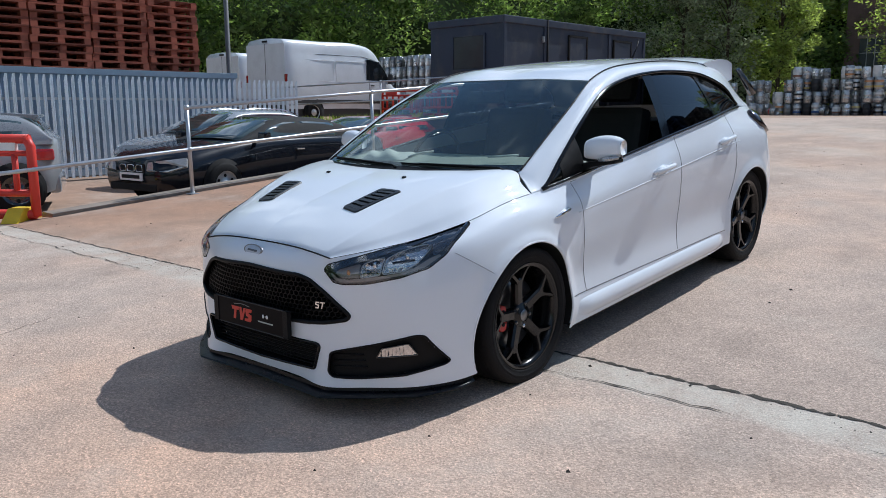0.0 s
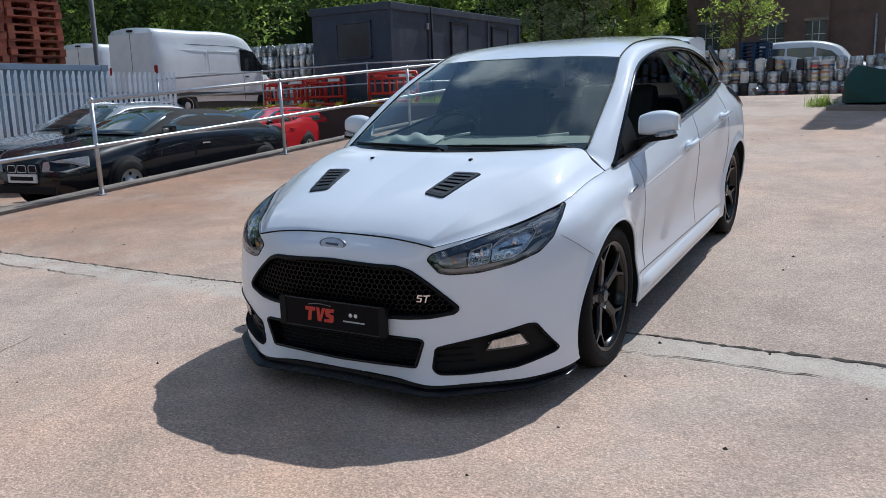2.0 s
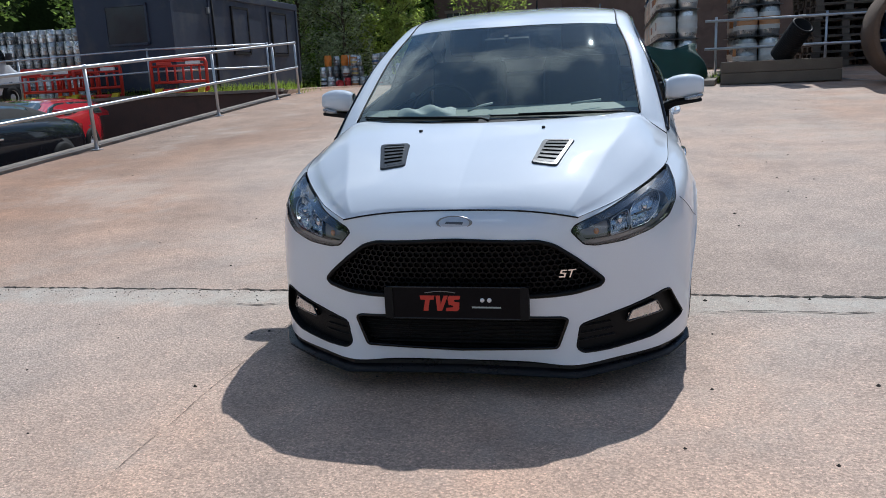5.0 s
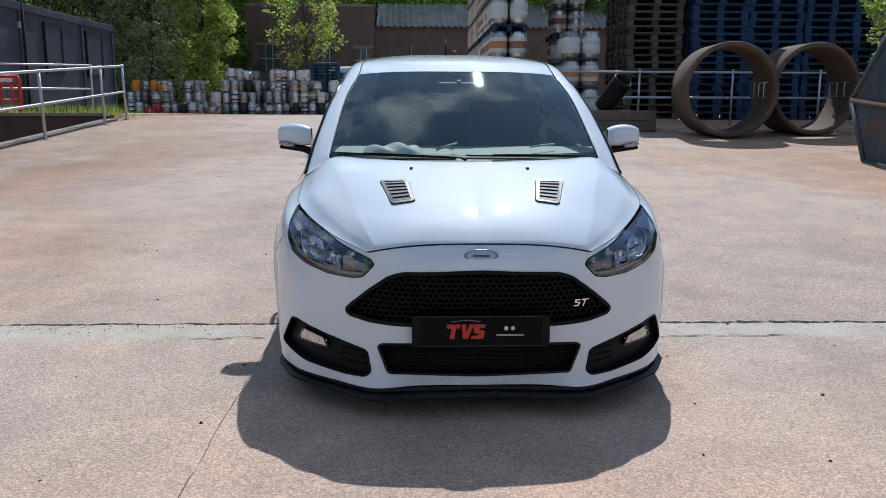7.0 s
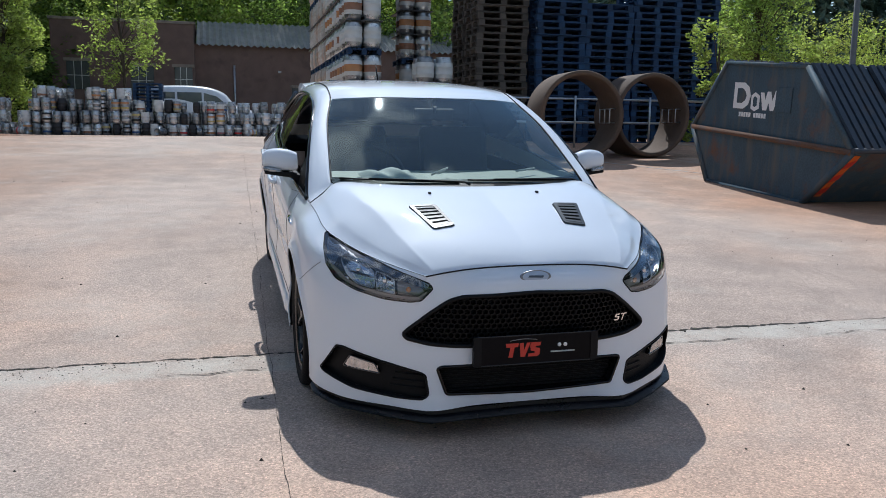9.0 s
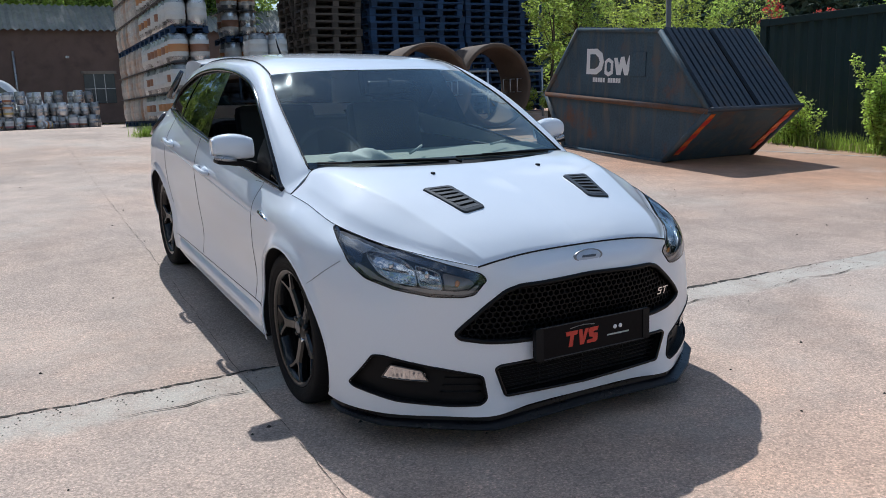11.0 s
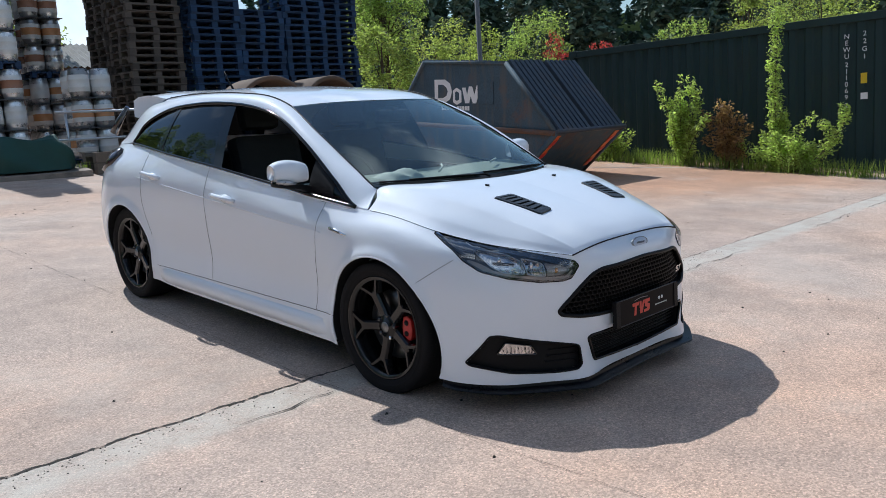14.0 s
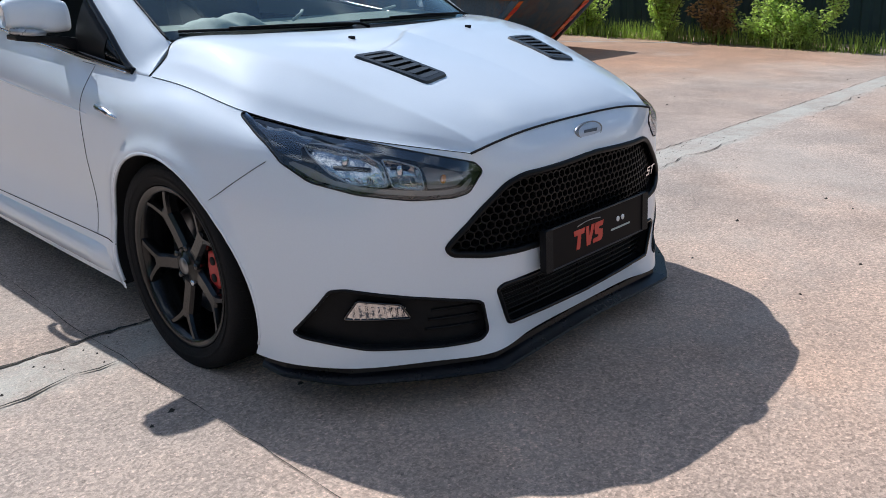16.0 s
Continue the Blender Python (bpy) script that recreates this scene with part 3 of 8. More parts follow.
def thin_leaf(m, amount):
    """Lets part of the light pass through a leaf."""
    n, l = m.node_tree.nodes, m.node_tree.links
    b, out = n["Principled BSDF"], n["Material Output"]
    tr, mx = n.new("ShaderNodeBsdfTranslucent"), n.new("ShaderNodeMixShader")
    mx.inputs[0].default_value = amount
    l.new(b.inputs["Base Color"].links[0].from_socket, tr.inputs["Color"])
    l.new(b.outputs[0], mx.inputs[1])
    l.new(tr.outputs[0], mx.inputs[2])
    l.new(mx.outputs[0], out.inputs["Surface"])


for leaf_m in (M_LEAFG, M_LEAF, M_LEAFY, M_LEAFD, M_LEAFR, M_SPRIG, M_LEAFC, M_GRASS):
    thin_leaf(leaf_m, .42)
M_BARK = mat("bark", (0.075, 0.058, 0.042), 0.9, 0, 0.3, 8, 0.6, 40)
for m_ in (M_SPRIG, M_LEAF, M_LEAFY, M_LEAFD, M_LEAFR, M_LEAFC, M_GRASS):
    # thin leaves let part of the light through
    n_, l_ = m_.node_tree.nodes, m_.node_tree.links
    p_, o_ = n_["Principled BSDF"], n_["Material Output"]
    t_, x_ = n_.new("ShaderNodeBsdfTranslucent"), n_.new("ShaderNodeMixShader")
    x_.inputs[0].default_value = 0.58
    g_ = n_.new("ShaderNodeVectorMath")
    g_.operation = "MULTIPLY"
    g_.inputs[1].default_value = (1.8, 2.0, 1.05)
    l_.new(p_.inputs["Base Color"].links[0].from_socket, g_.inputs[0])
    l_.new(g_.outputs[0], t_.inputs["Color"])
    l_.new(p_.outputs[0], x_.inputs[1])
    l_.new(t_.outputs[0], x_.inputs[2])
    l_.new(x_.outputs[0], o_.inputs["Surface"])


def leaves(centres, per, spread, size, seed):
    """Small pointed leaves scattered round clump centres (x, y, z, radius)."""
    g = np.random.default_rng(seed)
    c = np.asarray(centres, float)
    idx = np.repeat(np.arange(len(c)), per)
    d = g.normal(size=(len(idx), 3))
    d /= np.linalg.norm(d, axis=1)[:, None]
    p = c[idx, :3] + d * (c[idx, 3] * spread * g.uniform(.35, 1.0, len(idx)) ** .6)[:, None]
    a = g.normal(size=(len(idx), 3))
    a[:, 2] *= .6
    a /= np.linalg.norm(a, axis=1)[:, None]
    b = np.cross(a, g.normal(size=(len(idx), 3)))
    b /= np.maximum(np.linalg.norm(b, axis=1), 1e-6)[:, None]
    s = (size * g.uniform(.6, 1.4, len(idx)))[:, None]
    v = np.stack([p - a * s, p + b * s * .45, p + a * s, p - b * s * .45], 1).reshape(-1, 3)
    f = np.arange(len(v)).reshape(-1, 4)
    return v, f


def mesh_np(name, v, f, material, parent=None, label=""):
    me = bpy.data.meshes.new(name)
    me.vertices.add(len(v))
    me.vertices.foreach_set("co", np.asarray(v, np.float32).ravel())
    k = f.shape[1]
    me.loops.add(f.size)
    me.loops.foreach_set("vertex_index", f.ravel().astype(np.int32))
    me.polygons.add(len(f))
    me.polygons.foreach_set("loop_start", np.arange(0, f.size, k, dtype=np.int32))
    me.update(calc_edges=True)
    me.validate()
    return mesh_object(name, me, material, parent, label)


def tree(name, at, height, crown, seed, leaf, per=60, size=.10, label="", trunk=.10, clumps=70, low=.25, category="tree", squash=1.0):
    rnd = random.Random(seed)
    t = thing(name, label, category, Matrix.Translation(at))
    bm = bmesh.new()
    lean = Vector((rnd.uniform(-.06, .06), rnd.uniform(-.06, .06), 1))
    top = lean * height * .9
    tube(bm, [(0, 0, -.1), lean * height * .3, lean * height * .6 + Vector((.05, 0, 0)), top], [trunk, trunk * .8, trunk * .5, trunk * .12], 7)
    cs = []
    for i in range(clumps):
        h = low + (1 - low) * rnd.random() ** .8
        a = rnd.uniform(0, 2 * math.pi)
        rr = crown * math.sqrt(max(.02, 1 - ((h - .55) / .56) ** 2)) * rnd.uniform(.25, 1.05)
        c = Vector((rr * math.cos(a), rr * math.sin(a), height * h * squash))
        cs.append((*c, crown * rnd.uniform(.16, .34)))
        if i % 3 == 0:
            s = lean * height * h * .7
            tube(bm, [s, (s + c) / 2 + Vector((0, 0, .1)), c], [trunk * .3, trunk * .2, trunk * .06], 5)
    part("trunk", bm, M_BARK, t)
    v, f = leaves(cs, per, 1.0, size, seed)
    mesh_np("crown", v, f, leaf, t)
    return t


# wooded bank behind everything
def wood(name, path, label, seed, per, size, heights, leaf, lift=0.0):
    rnd = random.Random(seed)
    cs = []
    for (x0, y0), (x1, y1) in zip(path, path[1:]):
        L = math.hypot(x1 - x0, y1 - y0)
        for i in range(int(L * 8)):
            t = rnd.random()
            back = rnd.uniform(0, 7)
            nx, ny = -(y1 - y0) / L, (x1 - x0) / L
            x, y = x0 + (x1 - x0) * t + nx * back, y0 + (y1 - y0) * t + ny * back
            top = rnd.uniform(*heights) + back * .7
            cs.append((x, y, lift + top * rnd.random() ** .75 + .5, rnd.uniform(.7, 1.5)))
    v, f = leaves(cs, per, 1.0, size, seed)
    return tagged(mesh_np(name, v, f, leaf), label, "woodland", kind="stuff")


BANK = [(14, 50), (-4, 56), (-14, 40), (-28, 34), (-34, 20), (-36, 2), (-34, -14)]
wood("woodland", BANK[::-1], "dense spring woodland on the bank behind the yard", 41, 190, .17, (9, 19), M_LEAFD)
wood("woodland", BANK[::-1], "light green spring leaves at the woodland edge", 42, 110, .14, (6, 18), M_LEAF)
M_CONIFER = mat("dark_conifer_needles", (0.080, 0.135, 0.095), 0.75, 0, 0.3, 2, 0, 20, random_hue=0.5, islands=True)


def conifers(path, label, seed, heights):
    """Spires of drooping needle clumps, set close together along a path."""
    g = np.random.default_rng(seed)
    cs = []
    for (x0, y0), (x1, y1) in zip(path, path[1:]):
        L = math.hypot(x1 - x0, y1 - y0)
        nx, ny = (y1 - y0) / L, -(x1 - x0) / L
        for i in range(int(L * 3.6)):
            t, back = g.random(), g.uniform(-7, 4)
            h = g.uniform(*heights) + max(0, -back) * .15
            x, y = x0 + (x1 - x0) * t + nx * back, y0 + (y1 - y0) * t + ny * back
            w = h * .27
            for k in range(36):
                u = g.random() ** .8
                r, a = w * (1 - u) * g.uniform(.3, 1.0), g.uniform(0, 6.28)
                cs.append((x + r * math.cos(a), y + r * math.sin(a), h * u + .3, .16 + .62 * (1 - u)))
    v, f = leaves(cs, 24, 1.0, .23, seed)
    return tagged(mesh_np("conifer_wood", v, f, M_CONIFER), label, "woodland", kind="stuff")


conifers([(16, 44), (28, 34), (38, 18), (42, 2), (43, -16)], "dark conifer wood beyond the green container", 43, (7.4, 10.4))
wood("woodland", [(18, 56), (-4, 62), (-18, 48)], "tall light green trees beyond the brick building", 45, 130, .20, (12, 18), M_LEAFY)
# added near-black sheets behind the trees: painted shade closes the view between the leaves
M_BANK = mat("wood_shade_backing", (0.020, 0.030, 0.012), 0.95, 0, 0.4, .5, 0.4, 6)
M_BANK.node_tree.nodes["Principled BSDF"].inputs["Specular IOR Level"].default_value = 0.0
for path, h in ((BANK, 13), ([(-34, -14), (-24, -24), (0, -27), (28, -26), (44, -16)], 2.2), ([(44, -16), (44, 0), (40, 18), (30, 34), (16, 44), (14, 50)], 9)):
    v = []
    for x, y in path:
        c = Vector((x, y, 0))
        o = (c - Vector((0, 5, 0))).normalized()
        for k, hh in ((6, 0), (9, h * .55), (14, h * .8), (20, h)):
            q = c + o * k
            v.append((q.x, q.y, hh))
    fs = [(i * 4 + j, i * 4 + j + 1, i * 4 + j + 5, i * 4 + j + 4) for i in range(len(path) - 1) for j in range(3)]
    tagged(solid(v, fs, "backdrop", M_BANK), "near-black backing sheet behind the trees, painted as shade", "hillside", kind="structure")
# added low hedge, never in view, that closes the place far behind the camera
wood("woodland", [(44, -16), (28, -26), (0, -27), (-24, -24), (-34, -14)], "added low hedge behind the camera, out of view", 44, 30, .30, (1.8, 3.0), M_LEAFD)

bush = lambda at, h, c, seed, leaf, lab, **kw: tree("bush", at, h, c, seed, leaf, label=lab, category="bush", **kw)
for i, (x, y, h, c) in enumerate(((-13.0, 37.0, 9.5, 2.5), (-10.6, 37.2, 9.0, 1.7), (-16.2, 38.5, 10.0, 3.2))):
    tree("tree", (x, y, .89), h, c, 60 + i, (M_LEAFG, M_LEAFY, M_LEAFG)[i], 120, .085, "bushy pale green tree behind the stacked kegs", clumps=120, low=.08)
tree("tree", (-5.6, 39.0, .89), 7.6, 1.9, 66, M_LEAFY, 60, .09, "young yellow-green tree in front of the brick building", clumps=60, low=.3)
for i, (x, y, h, c, lf, n) in enumerate(((8.2, 10.4, 2.6, .6, M_LEAFY, 24), (12.2, 12.0, 2.6, .8, M_LEAFY, 40), (16.0, 16.4, 3.5, 1.3, M_LEAFY, 60), (14.8, 13.2, 3.0, 1.0, M_LEAFY, 50), (16.6, 12.6, 3.3, 1.2, M_LEAF, 56), (16.2, 7.4, 2.9, .9, M_LEAF, 40), (16.2, 4.1, 2.7, 1.0, M_LEAFY, 46), (15.6, 5.75, 3.9, .55, M_LEAFY, 36), (18.5, 2.6, 3.2, 1.1, M_LEAFY, 36), (22, 1.0, 3.6, 1.5, M_LEAF, 40), (19.0, 7.3, 5.0, 1.1, M_LEAFY, 60), (22.0, 7.0, 5.6, 1.9, M_LEAF, 90), (19.0, 5.2, 3.8, 1.2, M_LEAFY, 60))):
    bush((x, y, ground_z(x, y)), h, c, 70 + i, lf, "bright green bush beyond the skip", per=90, size=.042, clumps=n, low=.1, trunk=.04)
tree("tree", (12.8, 15.2, ground_z(12.8, 15.2)), 5.0, 1.35, 79, M_LEAF, 150, .05, "dense rounded green tree beyond the skip", clumps=110, low=.1, trunk=.06)
for i, (x, y, h, c) in enumerate(((20.5, 14.93, 3.2, .55), (21.05, 13.27, 2.65, .6))):
    bush((x, y, ground_z(x, y)), h, c, 95 + i, M_LEAFC, "crimson-leaved bush behind the container", per=60, size=.042, clumps=30, low=.4, trunk=.04)


def sprays(name, at, stems, seed, leaf, size, label):
    """A loose shrub of thin stems with single leaves along them: each stem is a tip (dx, dy, dz), a bow and its leaf count."""
    g = np.random.default_rng(seed)
    t = thing(name, label, "shrub", Matrix.Translation(at))
    bm = bmesh.new()
    cs = []
    for dx, dy, dz, bow, n in stems:
        a, c = Vector((g.normal() * .03, g.normal() * .05, 0)), Vector((dx, dy, dz))
        m_ = (a + c) / 2 + Vector((0, g.normal() * bow, bow))
        q = [a * (1 - u) ** 2 + m_ * 2 * u * (1 - u) + c * u * u for u in np.linspace(0, 1, 9)]
        tube(bm, q, [.009 - .0008 * i for i in range(9)], 5)
        for u in g.uniform(.12, 1.0, n):
            p = a * (1 - u) ** 2 + m_ * 2 * u * (1 - u) + c * u * u
            cs.append((p.x, p.y, p.z, .05 + .07 * g.random() * (1.15 - u)))
    part("stem", bm, M_BARK, t)
    v, f = leaves(cs, 11, 1.55, size * .70, seed)
    mesh_np("foliage", v, f, leaf, t)
    return t


gr = np.random.default_rng(31)


def spread(n, reach, low, high, bow, per):
    return [(gr.normal() * reach * .4, gr.normal() * reach, gr.uniform(low, high), bow, per) for _ in range(n)]


# plants against the green container
sprays("shrub", (9.45, 4.0, ground_z(9.4, 4.0)), spread(20, .26, .4, 1.5, .08, 22), 81, M_SPRIG, .044, "yellow-green leafy shrub against the container")
sprays("shrub", (9.45, 3.2, ground_z(9.4, 3.2)), spread(13, .24, .3, 1.15, .08, 22), 82, M_LEAFR, .042, "copper-leaved shrub against the container")
sprays("vine", (9.6, 2.50, ground_z(9.4, 2.5)), [(.10, .05, 3.1, .02, 90), (.08, -.05, 2.6, .06, 60), (.05, .12, 1.7, .08, 50)] + spread(10, .30, .3, 1.0, .08, 30), 83, M_SPRIG, .038, "tall thin vine climbing up the container")
sprays("bramble", (9.4, 2.05, ground_z(9.4, 2.05)), [(.0, -.62, .98, .22, 46), (-.1, -.35, .75, .15, 36), (0, .45, .6, .12, 30)] + spread(14, .38, .15, .6, .08, 26), 84, M_SPRIG, .036, "arching bramble at the container's foot")
sprays("bramble", (9.45, 5.5, ground_z(9.4, 5.5)), spread(16, .35, .25, .8, .08, 26), 85, M_SPRIG, .036, "low bramble between the skip and the container")


def grass(name, spots, seed, h, label):
    g = random.Random(seed)
    v, f = [], []
    for x, y, n, sx, sy in spots:
        for i in range(n * 2):
            px, py = x + g.gauss(0, sx), y + g.gauss(0, sy)
            z = ground_z(px, py)
            a = g.uniform(0, 6.28)
            w, hh, ln = g.uniform(.0025, .0055), h * g.uniform(.25, 1.15), g.uniform(.0, .55) * h
            dx, dy = math.cos(a), math.sin(a)
            k = len(v)
            v += [(px - dy * w, py + dx * w, z), (px + dy * w, py - dx * w, z), (px + dx * ln * .4 + dy * w * .7, py + dy * ln * .4 - dx * w * .7, z + hh * .6), (px + dx * ln * .4 - dy * w * .7, py + dy * ln * .4 + dx * w * .7, z + hh * .6), (px + dx * ln, py + dy * ln, z + hh)]
            f += [(k, k + 1, k + 2, k + 3), (k + 3, k + 2, k + 4)]
    return tagged(solid(v, f, name, M_GRASS), label, "grass", kind="stuff")


grass("grass", [(9.40, y, 150, .13, .3) for y in np.linspace(1.1, 6.4, 10)] + [(9.4, 4.9, 120, .12, .2)], 5, .26, "long grass and weeds along the container")
grass("grass", [(x, wall_at(x) + .7, 160, .35, .22) for x in np.linspace(-15, -6.8, 12)] + [(-6.75, 13.3, 90, .1, .3)], 6, .22, "weeds along the terrace edge")
grass("weed_tuft", [(.55, 12.2, 160, .12, .10), (2.3, 11.6, 50, .05, .05)], 7, .22, "green weed tuft beside the builder's sack")

# ---- the white hatchback ----
# Lines round the body, from the middle of the nose past the wheels to the middle of the tail, lowest first; x, y, z on the yard's slope
RING_LOW = [(0, -.848, .180), (.25, -.849, .179), (.42, -.856, .172), (.58, -.765, .172), (.745, -.632, .168), (.838, -.475, .166), (.866, -.33, .168), (.872, 0, .175), (.878, .35, .175), (.879, .9, .175), (.879, 1.5, .178), (.878, 2.1, .182), (.865, 2.65, .22), (.845, 3.0, .25), (.73, 3.29, .26), (.45, 3.40, .27), (0, 3.42, .27)]
RING_SILL = [(0, -.855, .235), (.25, -.855, .235), (.42, -.842, .235), (.58, -.762, .232), (.748, -.628, .235), (.838, -.475, .245), (.872, -.33, .26), (.887, 0, .28), (.885, .35, .262), (.884, .9, .262), (.884, 1.5, .262), (.884, 2.1, .262), (.888, 2.65, .33), (.872, 3.0, .34), (.755, 3.31, .35), (.46, 3.42, .36), (0, 3.44, .36)]
RING_MID = [(0, -.866, .40), (.25, -.862, .40), (.41, -.838, .40), (.57, -.757, .40), (.738, -.638, .41), (.832, -.478, .42), (.876, -.32, .43), (.898, 0, .44), (.872, .35, .42), (.868, .9, .42), (.868, 1.5, .43), (.872, 2.1, .44), (.903, 2.65, .45), (.885, 3.0, .46), (.765, 3.32, .48), (.46, 3.43, .50), (0, 3.45, .50)]
RING_HIGH = [(0, -.872, .60), (.25, -.862, .60), (.43, -.806, .59), (.580, -.738, .60), (.728, -.610, .615), (.816, -.462, .635), (.868, -.296, .65), (.899, 0, .672), (.888, .35, .62), (.886, .9, .63), (.888, 1.5, .65), (.892, 2.1, .665), (.910, 2.65, .685), (.888, 3.0, .70), (.760, 3.28, .72), (.45, 3.38, .74), (0, 3.40, .74)]
RING_SHOULDER = [(0, -.849, .699), (.25, -.839, .690), (.435, -.792, .655), (.572, -.732, .672), (.702, -.598, .700), (.786, -.450, .730), (.836, -.288, .752), (.860, -.01, .795), (.876, .30, .772), (.891, .9, .795), (.894, 1.5, .830), (.893, 2.1, .865), (.885, 2.65, .900), (.852, 3.0, .905), (.72, 3.22, .91), (.43, 3.31, .92), (0, 3.33, .92)]
RING_BELT = [(0, -.800, .748), (.25, -.794, .740), (.44, -.780, .711), (.555, -.650, .732), (.655, -.49, .754), (.725, -.37, .782), (.770, -.272, .806), (.790, -.02, .848), (.802, .232, .866), (.838, .9, .934), (.845, 1.46, .988), (.826, 2.1, 1.034), (.772, 2.65, 1.068), (.725, 3.0, 1.055), (.63, 3.17, 1.045), (.40, 3.25, 1.05), (0, 3.27, 1.05)]
HUB_Z, AXLE = 0.322, 2.648

car = thing("hatchback_car", "white five-door hatchback with black wheels and bonnet vents", "car", YARD.copy())


def sym(poly):
    return [(x, z) for x, z in poly] + [(-x, z) for x, z in reversed(poly) if x > 1e-6]


def rounded(poly, r=0.02, n=4):
    """The outline with its corners rounded off."""
    out, k = [], len(poly)
    for i in range(k):
        a, b, c = (Vector(poly[(i + j) % k]) for j in (-1, 0, 1))
        d0, d1 = (a - b), (c - b)
        t = min(r, d0.length * 0.45, d1.length * 0.45)
        p0, p1 = b + d0.normalized() * t, b + d1.normalized() * t
        for j in range(n + 1):
            s = j / n
            q = (1 - s) ** 2 * p0 + 2 * s * (1 - s) * b + s * s * p1
            out.append((q.x, q.y))
    return out


def arch_radius(t, y0):
    """The front arch opens wider low down, towards the nose."""
    return 0.348 + (0.062 * max(0.0, -math.cos(t)) * max(0.0, min(1.0, 0.75 - math.sin(t))) if y0 == 0 else 0.0)


def arch(y0):
    return [(y0 + arch_radius(t, y0) * math.cos(t), HUB_Z + arch_radius(t, y0) * math.sin(t)) for t in np.linspace(0, 2 * math.pi, 60, endpoint=False)]


def belt_curve(at):
    """The belt line: the bonnet's leading edge, a corner at the lamp's inner tip, then the wing, the windows and the tail."""
    at = np.asarray(at, float)
    lead = [RING_BELT[0], RING_BELT[1], (.355, -.7895, .7275), RING_BELT[2]]
    nose = spline(lead, np.interp(np.minimum(at, 2), [0, 1, 2], [0, 1, 3]), start_even=True)
    return np.where((at <= 2)[:, None], nose, spline(RING_BELT[2:], np.maximum(at, 2) - 2, end_even=True))


# where each line is sampled: close steps at the nose, wider along the doors
rows_at = np.r_[np.linspace(0, 6, 120, endpoint=False), np.linspace(6, 9, 60, endpoint=False), np.linspace(9, 13, 90, endpoint=False), np.linspace(13, 16, 50)]
rings = [spline(r, rows_at, start_even=True, end_even=True) for r in (RING_LOW, RING_SILL, RING_MID, RING_HIGH, RING_SHOULDER, RING_BELT)]
rings[5] = belt_curve(rows_at)
stack = np.stack(rings, 1)
up_at = np.linspace(0, 5, 66)
shell = np.stack([spline(col, up_at) for col in stack], 0)
shell[0, :, 0] = 0
shell[-1, :, 0] = 0
# the flared lips of the wheel arches
for y0 in (0.0, AXLE):
    d = np.hypot(shell[..., 1] - y0, shell[..., 2] - HUB_Z)
    flare = 0.012 * np.exp(-(((d - 0.355) / 0.03) ** 2)) * (np.abs(shell[..., 0]) > 0.7)
    shell[..., 0] += flare

# outlines on the nose, as (x, z), half of each
GRILLE = [(0, .652), (.30, .640), (.355, .622), (.43, .567), (.505, .503), (.528, .478), (.515, .462), (.43, .447), (.33, .441), (0, .437)]
LOWER_GRILLE = [(0, .362), (.382, .354), (.400, .345), (.362, .238), (0, .224)]
FOG = [(.432, .235), (.445, .318), (.47, .327), (.62, .358), (.748, .390), (.772, .386), (.826, .262), (.816, .250), (.71, .222), (.55, .212), (.455, .215)]
LAMP = [(.414, .665), (.431, .687), (.52, .712), (.62, .742), (.70, .773), (.768, .804), (.778, .798), (.796, .755), (.797, .705), (.768, .660), (.70, .632), (.60, .613), (.50, .609), (.460, .616)]
body_skin = {}
for side in (1, -1):
    sk = Skin(shell)
    front = lambda v: v[:, 1] < -0.2
    for o in (GRILLE + [(-.05, .437), (-.05, .652)], LOWER_GRILLE + [(-.05, .224), (-.05, .362)]):
        sk.cut(o, (0, 2), front)
    sk.cut(rounded(FOG, 0.015), (0, 2), front)
    sk.cut(rounded(LAMP, 0.01), (0, 2), front)
    for y0 in (0.0, AXLE):
        sk.cut(arch(y0), (1, 2), lambda v: v[:, 0] > 0.5)
    body_skin[side] = sk

SEAM_F, SEAM_B = 0.465, 1.525
wing_seam = lambda c: -0.43 + (0.705 - c[:, 2]) * 1.41
PANELS = (
    ("front_bumper", lambda c: (c[:, 1] < np.minimum(wing_seam(c), -0.25)), "white front bumper"),
    ("front_wing", lambda c: (c[:, 1] >= np.minimum(wing_seam(c), -0.25)) & (c[:, 1] < SEAM_F), ""),
    ("front_door", lambda c: (c[:, 1] >= SEAM_F) & (c[:, 1] < SEAM_B) & (c[:, 2] > 0.312), ""),
    ("rear_door", lambda c: (c[:, 1] >= SEAM_B) & (c[:, 1] < 2.36) & (c[:, 2] > 0.312), ""),
    ("side_skirt", lambda c: (c[:, 1] >= SEAM_F) & (c[:, 1] < 2.36) & (c[:, 2] <= 0.312), "white side skirt"),
    ("rear_quarter", lambda c: (c[:, 1] >= 2.36), ""),
)
panel_obs = {}
for side in (1, -1):
    for name, keep, label in PANELS:
        panel_obs[name, side] = body_skin[side].panel(name, M_WHITE, car, keep, label, mirror=side < 0)

from mathutils.bvhtree import BVHTree
half_tree = BVHTree.FromPolygons([tuple(v) for v in shell.reshape(-1, 3)], [tuple(int(i) for i in f) for f in grid_faces(*shell.shape[:2])])


